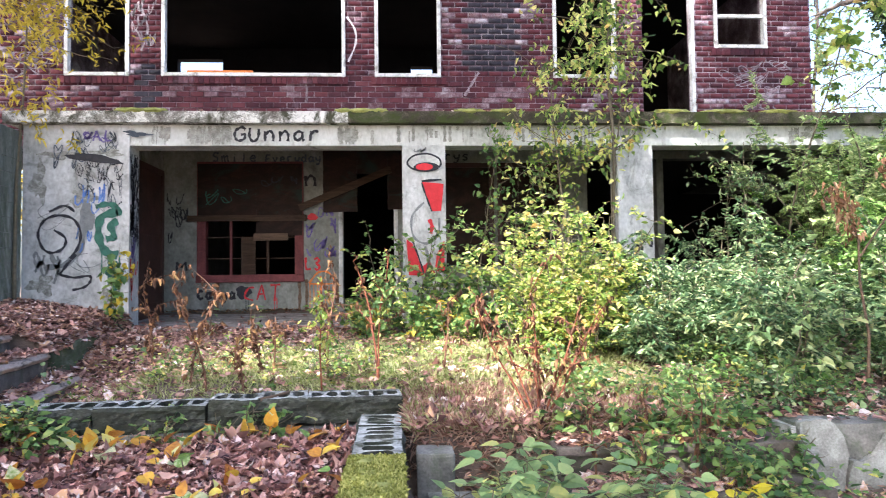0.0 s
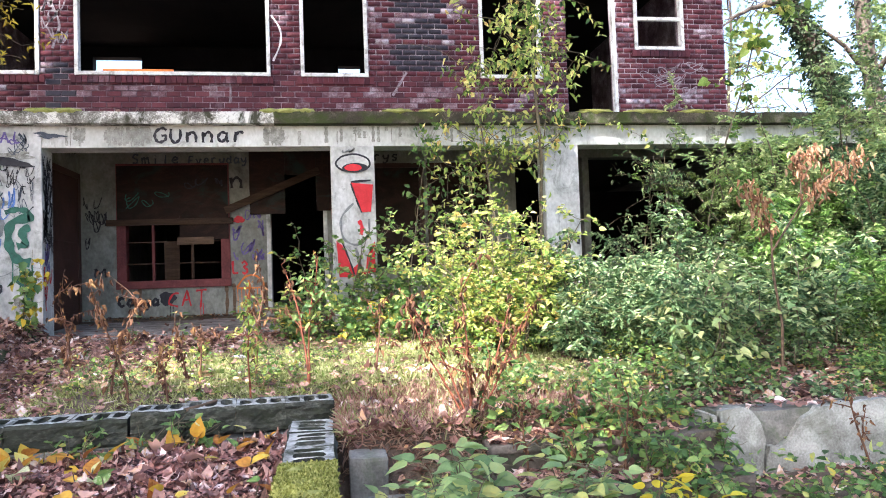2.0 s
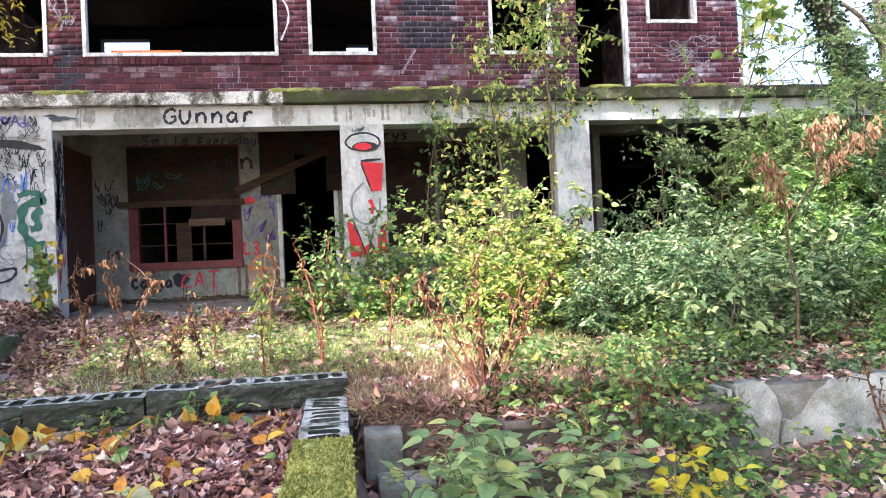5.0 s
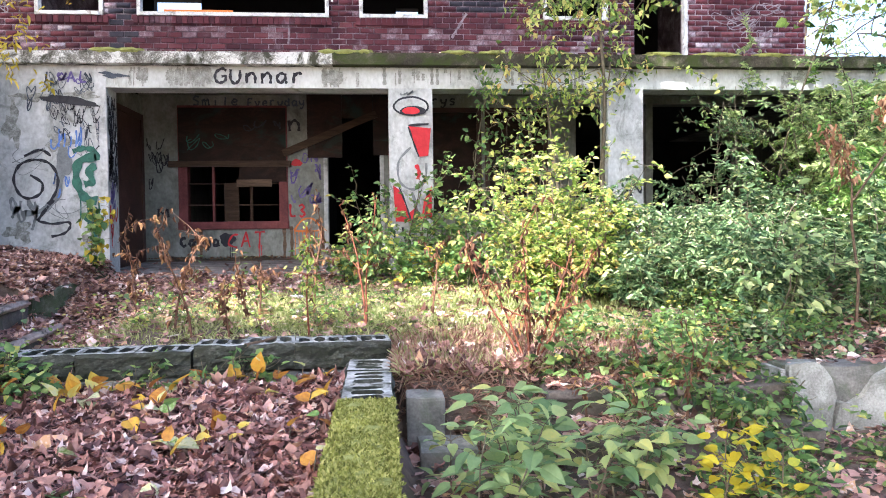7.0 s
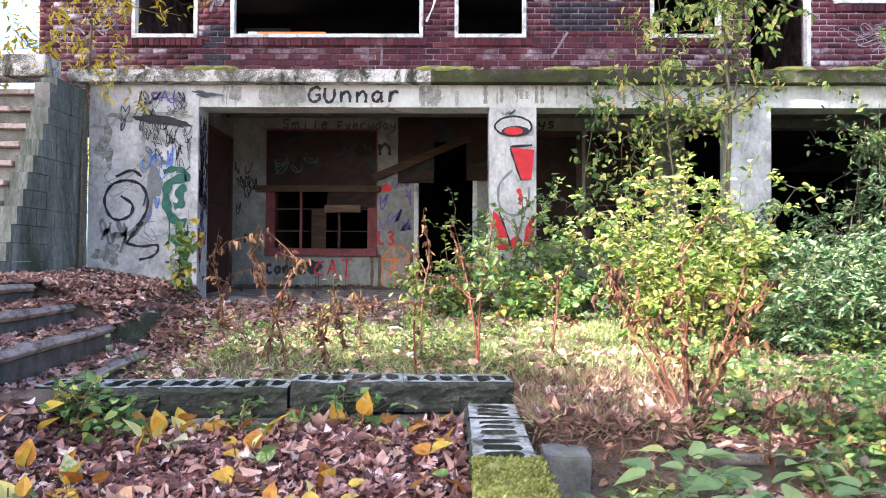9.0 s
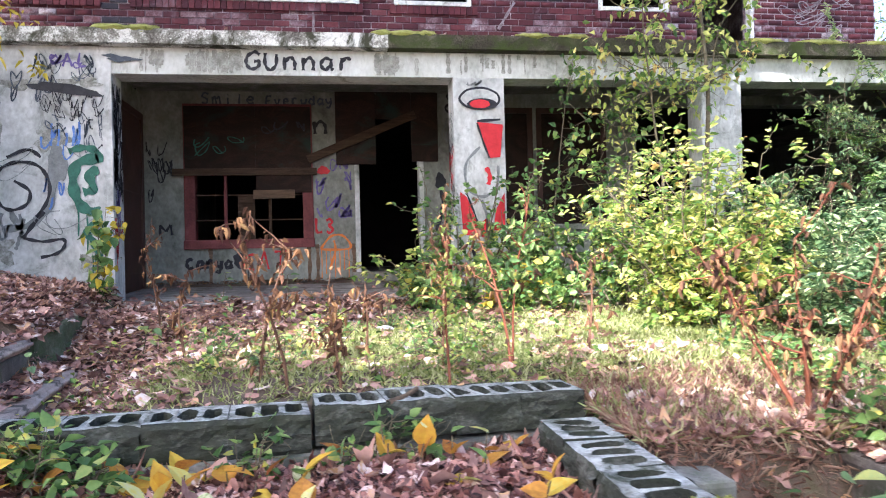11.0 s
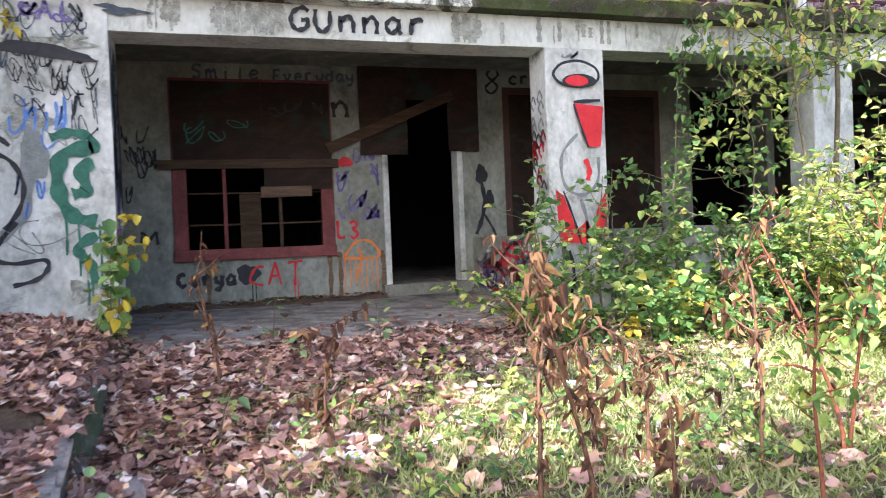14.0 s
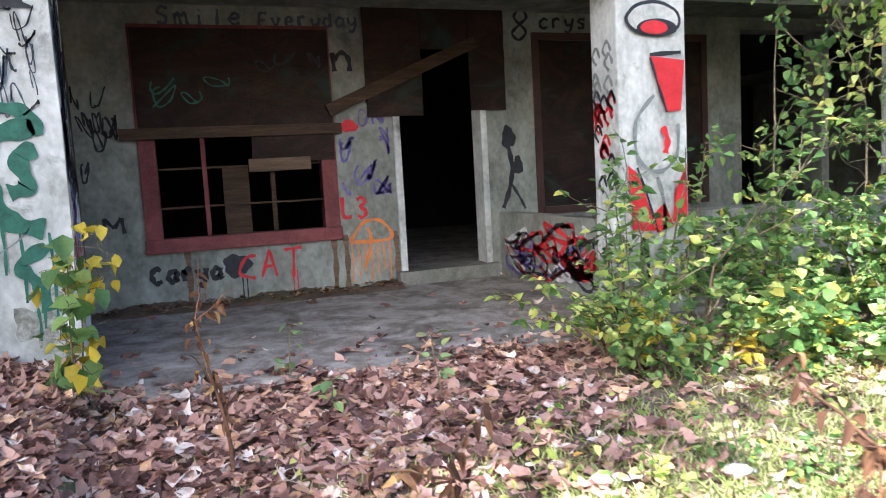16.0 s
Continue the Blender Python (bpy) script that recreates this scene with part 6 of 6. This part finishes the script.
squiggle(-0.35, -0.10, 1.45, 1.95, 8, FAINTB, panel, FP, 0.008, lift=0.005)
squiggle(-0.75, -0.45, 1.78, 1.95, 4, FAINTB, panel, FP, 0.010, lift=0.007)
squiggle(-1.3, -0.9, 0.5, 1.0, 5, GREYP, panel, FP, 0.03, lift=0.003)
for bx_, bz_, rx_, rz_ in ((-0.95, 2.28, 0.22, 0.05), (-0.30, 2.32, 0.20, 0.06), (-0.62, 1.70, 0.16, 0.12), (-1.2, 1.9, 0.10, 0.25), (-0.2, 0.35, 0.12, 0.18), (-1.15, 0.5, 0.16, 0.12)):
    blot(bx_, bz_, rx_, rz_, SOOT, panel, FP, lift=0.0015, wob=0.35, label="grey weathered patch")
squiggle(0.03, 0.32, 0.95, 2.3, 40, BLACKP, panel, 0.0, 0.024, "x")
squiggle(0.03, 0.30, 0.25, 0.85, 7, REDP, panel, 0.0, 0.025, "x")
squiggle(0.05, 0.30, 0.7, 1.2, 4, PURPLEP, panel, 0.0, 0.025, "x")
wl = wall_ground
lettering("Smile", 0.50, 2.58, 0.15, 0.78, FAINTB, wl, YW, 0.026)
lettering("Everyday", 1.40, 2.57, 0.13, 0.98, FAINTB, wl, YW, 0.026)
lettering("Carya", 0.26, 0.23, 0.15, 0.66, BLACKP, wl, YW, 0.045, 0.05)
blot(1.04, 0.34, 0.13, 0.11, BLACKP, wl, YW)
stroke([(1.22, 0.42), (1.12, 0.40), (1.06, 0.26), (1.20, 0.20)], 0.03, REDP, wl, YW, lift=0.009)
lettering("AT", 1.24, 0.20, 0.26, 0.44, REDP, wl, YW, 0.028, 0.04)
for dx, dz in ((1.08, 0.0), (1.12, 0.02), (1.56, 0.02), (1.60, 0.06)):
    stroke([(dx, 0.24), (dx + 0.002, 0.14), (dx, dz)], 0.012, BLACKP if dx < 1.3 else REDP, wl, YW, lift=0.005)
lettering("M", -0.11, 0.72, 0.15, 0.24, BLACKP, wl, YW, 0.032)
lettering("n", 2.05, 2.16, 0.24, 0.28, BLACKP, wl, YW, 0.045)
lettering("crys", 4.33, 2.60, 0.14, 0.62, BLACKP, wl, YW, 0.028)
lettering("8", 3.98, 2.46, 0.32, 0.26, BLACKP, wl, YW, 0.03)
blot(2.21, 1.62, 0.09, 0.06, REDP, wl, YW)
squiggle(2.11, 2.60, 0.95, 1.50, 9, PURPLEP, wl, YW, 0.025)
squiggle(2.10, 2.60, 1.5, 1.78, 4, PURPLEP, wl, YW, 0.02)
lettering("L3", 2.07, 0.72, 0.20, 0.30, REDP, wl, YW, 0.035)
stroke([(2.15, 0.48), (2.30, 0.66), (2.48, 0.66), (2.57, 0.48), (2.15, 0.47)], 0.03, ORANGEP, wl, YW)
stroke([(2.34, 0.60), (2.36, 0.45), (2.28, 0.2)], 0.03, ORANGEP, wl, YW)
for k in range(7):
    dx = 2.16 + 0.065 * k
    stroke([(dx, 0.46), (dx + 0.004, 0.3), (dx, 0.06 + 0.05 * (k % 3))], 0.012, ORANGEP, wl, YW, lift=0.004)
for k, dx in enumerate((2.10, 1.98, 2.62, 0.60, 3.98)):
    stroke([(dx, 0.55), (dx + 0.01, 0.3), (dx, 0.02)], 0.05, TIMBER, wl, YW, lift=0.003)
blot(3.93, 1.45, 0.08, 0.12, BLACKP, wl, YW)
stroke([(3.93, 1.35), (3.96, 1.12), (3.92, 0.9), (3.84, 0.7)], 0.05, BLACKP, wl, YW)
stroke([(3.95, 0.95), (4.04, 0.8), (4.10, 0.68)], 0.03, BLACKP, wl, YW)
blot(4.03, 1.15, 0.06, 0.10, BLACKP, wl, YW)
squiggle(3.92, 4.2, 1.9, 2.4, 4, GREYP, wl, YW, 0.02)
squiggle(-0.24, 0.10, 1.2, 2.2, 9, BLACKP, wl, YW, 0.016)
squiggle(0.4, 1.1, 1.80, 2.1, 4, GREENP, wl, YW - 0.058, 0.015)
squiggle(1.3, 1.95, 2.1, 2.35, 3, BLACKP, wl, YW - 0.06, 0.025)
# pillar: an eye, red wedges and a white face between
P1 = -0.026
blot(4.06, 2.165, 0.25, 0.135, BLACKP, pillar1, P1, wob=0.02, lift=0.004)
blot(4.06, 2.165, 0.222, 0.108, WHITE, pillar1, P1, wob=0.02, lift=0.007)
blot(4.09, 2.10, 0.18, 0.065, BLACKP, pillar1, P1, wob=0.02, lift=0.010)
blot(4.06, 2.10, 0.12, 0.05, REDP, pillar1, P1, wob=0.02, lift=0.013)
stroke([(4.02, 1.90), (4.30, 1.92)], 0.03, BLACKP, pillar1, P1)


def patch_shape(outline, material, parent, at, lift=0.006):
    """A filled sprayed shape."""
    v = np.array([(x, at - lift, z) for x, z in outline])
    return from_arrays("paint_patch", v, np.arange(len(v))[None], material, parent)


patch_shape([(4.02, 1.89), (4.15, 1.47), (4.29, 1.48), (4.33, 1.86)], REDP, pillar1, P1)
patch_shape([(3.80, 1.08), (3.83, 0.58), (4.04, 0.57), (3.96, 0.82), (3.88, 1.02)], REDP, pillar1, P1)
patch_shape([(4.02, 0.70), (4.05, 0.55), (4.20, 0.60), (4.12, 0.78)], REDP, pillar1, P1)
patch_shape([(4.33, 1.07), (4.22, 0.86), (4.19, 0.63), (4.33, 0.62)], REDP, pillar1, P1)
stroke([(4.02, 1.88), (4.09, 1.66), (4.16, 1.47)], 0.022, BLACKP, pillar1, P1, lift=0.009)
stroke([(3.88, 1.06), (3.97, 0.82), (4.05, 0.56)], 0.022, BLACKP, pillar1, P1, lift=0.009)
stroke([(4.05, 1.60), (3.88, 1.40), (3.90, 1.12), (4.08, 1.02), (4.24, 1.14), (4.26, 1.38)], 0.03, GREYP, pillar1, P1)
stroke([(4.12, 1.36), (4.16, 1.26), (4.14, 1.16)], 0.05, REDP, pillar1, P1)
stroke([(4.06, 0.98), (4.12, 0.74), (4.10, 0.40), (4.06, 0.2)], 0.035, GREYP, pillar1, P1)
stroke([(3.92, 0.5), (3.96, 0.3), (3.93, 0.1)], 0.035, BLACKP, pillar1, P1)
squiggle(3.92, 4.2, 2.32, 2.40, 2, GREYP, pillar1, P1, 0.018)
for bl, mt, zz in ((10, REDP, (1.1, 1.5)), (8, BLACKP, (0.8, 1.6)), (6, GREYP, (1.6, 2.0))):
    for _ in range(bl):
        a, z = random.uniform(0.04, 0.30), random.uniform(*zz)
        pts = np.array([(a, z), (min(0.33, a + 0.06), z + 0.07), (a, z + 0.13), (max(0.03, a - 0.05), z + 0.05)])
        ob = stroke(pts, 0.028, mt, pillar1, 0.0, "x", 0.0)
        ob.location = (3.745, 0, 0)
squiggle(6.9, 7.3, 0.7, 1.1, 3, BLACKP, pillar2, P1, 0.03)
for mt_ in (REDP, BLACKP, PURPLEP, WHITEP, REDP):
    squiggle(0.45, 2.2, 0.05, 0.58, 7, mt_, low1, 3.78, 0.035, "x", 2.5, -0.012)

# moss cushions along the deck edge
for x, w in ((2.95, 0.16), (3.2, 0.22), (3.45, 0.12), (4.7, 0.25), (5.2, 0.2), (6.0, 0.3), (0.35, 0.2), (0.05, 0.25), (7.6, 0.3), (8.4, 0.35), (9.2, 0.3)):
    bm = bmesh.new()
    bmesh.ops.create_icosphere(bm, subdivisions=3, radius=1)
    for v in bm.verts:
        v.co = Vector((v.co.x * w, v.co.y * 0.10, v.co.z * 0.05)) * (1 + 0.35 * noise.noise(v.co * 3 + Vector((x, 0, 0))))
        v.co += Vector((x, -0.08, 2.865)) + noise.noise_vector(v.co * 25) * 0.008
    tagged(part("moss_cushion", bm, MOSS, None, smooth=True), "cushion of green moss on the deck edge", "moss", "deck moss")


# ---- bricks of the upper wall ----
COURSE, BL, BH, JOINT = 0.095, 0.235, 0.080, 0.015
BLACKB = surface("sooted_brick", [(0.3, (0.012, 0.012, 0.02)), (0.7, (0.05, 0.045, 0.06))], 5.0, 0.85, 0.3)
PALEB = surface("paint_smeared_brick", [(0.35, (0.11, 0.045, 0.055)), (0.52, (0.24, 0.16, 0.185)), (0.7, (0.46, 0.42, 0.46))], 7.0, 0.85, 0.3, island=0.3)


def in_hole(x0, x1, z0, z1):
    for a, b, c, d in UPPER:
        if x1 > a - 0.005 and x0 < b + 0.005 and z1 > c - 0.005 and z0 < d + 0.005:
            return True
    return False


def cut_to_holes(x0, x1, z0, z1):
    """The brick's stretch left beside the openings."""
    for a, b, c, d in UPPER:
        if z1 > c and z0 < d:
            if x0 < a < x1:
                x1 = a - 0.004
            if x0 < b < x1:
                x0 = b + 0.004
    return (x0, x1) if x1 - x0 > 0.03 else None


def brick_data():
    bm = bmesh.new()
    v = add_box(bm, 0, BL - JOINT, 0, 0.02, 0, BH)
    bmesh.ops.delete(bm, geom=[f for f in bm.faces if f.normal.y > 0.5 or f.calc_center_median().y > 0.019], context="FACES_ONLY")
    bmesh.ops.bevel(bm, geom=[e for e in bm.edges if all(q.co.y < 0.001 for q in e.verts)], offset=0.004, segments=1, affect="EDGES")
    me = bpy.data.meshes.new("brick")
    bm.to_mesh(me)
    bm.free()
    return me


BRICK_ME = brick_data()
BRICK_ME.materials.append(BRICKO)
BRICK_BLACK, BRICK_PALE = BRICK_ME.copy(), BRICK_ME.copy()
BRICK_BLACK.materials[0], BRICK_PALE.materials[0] = BLACKB, PALEB
singles, rows_v, rest = 0, {"red": [], "black": [], "pale": []}, 0
for r in range(int((ROOF - DECK) / COURSE)):
    z0 = DECK + r * COURSE
    x = XL + (0.5 * BL if r % 2 else 0.0) - BL
    while x < XR:
        a, b = max(XL, x), min(XR, x + BL - JOINT)
        x += BL
        if b - a < 0.03 or in_hole(a, b, z0, z0 + BH) and not cut_to_holes(a, b, z0, z0 + BH):
            continue
        ab = cut_to_holes(a, b, z0, z0 + BH)
        if not ab or in_hole(ab[0] + 0.006, ab[1] - 0.006, z0 + 0.006, z0 + BH - 0.006):
            continue
        a, b = ab
        cx, cz = (a + b) / 2, z0 + BH / 2
        tone = "red"
        if (4.95 < cx < 5.80 and 4.15 < cz < 4.62) or (4.85 < cx < 5.85 and 4.78 < cz < 5.0) or (5.2 < cx < 5.85 and 5.0 < cz < 5.1) or (4.9 < cx < 5.8 and cz > 5.25 and cz < 5.6):
            tone = "black"
        elif (-0.72 < cx < -0.40 and 3.5 < cz < 4.3) and noise.noise(Vector((cx * 4, cz * 5, 0))) > -0.25:
            tone = "black"
        elif cz < 3.85 and noise.noise(Vector((cx * 2.7, cz * 5.1, 3.7))) > 0.24:
            tone = "pale"
        elif (4.5 < cx < 6.1 and 4.62 < cz < 5.3 and noise.noise(Vector((cx * 3, cz * 4, 9))) > 0.05):
            tone = "pale"
        elif (-3.2 < cx < -2.0 and noise.noise(Vector((cx * 3, cz * 3, 5))) > 0.2):
            tone = "pale"
        elif noise.noise(Vector((cx * 1.9 + 4, cz * 3.3, 7))) > 0.42:
            tone = "pale"
        if singles < 300 and 3.4 < cz < 4.05 and -1.0 < cx < 6.4 and b - a > BL - JOINT - 0.01:
            ob = new("brick", {"red": BRICK_ME, "black": BRICK_BLACK, "pale": BRICK_PALE}[tone])
            ob.parent = wall_front
            ob.location = (a, YW - 0.003 * random.random(), z0 + random.uniform(-0.002, 0.002))
            singles += 1
        else:
            rows_v[tone].append((a, b, YW - 0.003 * random.random(), z0))
for tone, lst in rows_v.items():
    n = len(lst)
    q = np.array(lst)
    a, b, y, z = q.T
    e = 0.004
    v = np.stack([np.stack(p, -1) for p in ((a + e, y, z + e), (b - e, y, z + e), (b - e, y, z + BH - e), (a + e, y, z + BH - e),
                                            (a, y + 0.02, z), (b, y + 0.02, z), (b, y + 0.02, z + BH), (a, y + 0.02, z + BH))], 1).reshape(-1, 3)
    o = np.arange(n)[:, None] * 8
    f = np.concatenate([o + [0, 1, 2, 3], o + [4, 5, 1, 0], o + [5, 6, 2, 1], o + [6, 7, 3, 2], o + [7, 4, 0, 3]], 0)
    ob = from_arrays("brickwork", v, f, {"red": BRICK, "black": BLACKB, "pale": PALEB}[tone], wall_front, {"red": "red brickwork", "black": "black-sprayed brickwork", "pale": "paint-smeared brickwork"}[tone])
    ob["kind"] = "stuff"
# brick sills under the windows, bricks on edge
for (x0, x1, z0, z1) in UPPER[:4] + UPPER[5:]:
    x = x0 - 0.06
    while x < x1 + 0.02:
        box("sill_brick", x, x + 0.078, YW - 0.035, YW - 0.001, z0 - 0.125, z0 - 0.006, BRICKO, wall_front)
        x += 0.088
stroke([(2.82, 5.13), (2.96, 4.9), (2.97, 4.65), (2.84, 4.33)], 0.03, WHITEP, wall_front, YW)
stroke([(-0.72, 5.3), (-0.58, 4.9), (-0.69, 4.5)], 0.035, FADEDW, wall_front, YW)
squiggle(-0.85, -0.45, 4.6, 5.4, 9, FADEDW, wall_front, YW, 0.022)
stroke([(4.87, 3.74), (5.0, 3.95), (5.13, 4.16)], 0.04, FADEDW, wall_front, YW)
stroke([(-2.45, 4.2), (-2.25, 4.75), (-2.05, 4.3)], 0.03, FADEDW, wall_front, YW)
squiggle(-3.3, -2.1, 3.9, 5.2, 14, FADEDW, wall_front, YW, 0.018)
squiggle(9.4, 10.8, 3.5, 4.4, 12, FADEDW, wall_front, YW, 0.016)
stroke([(2.1, 4.05), (2.12, 3.8), (2.1, 3.6)], 0.03, FADEDW, wall_front, YW)
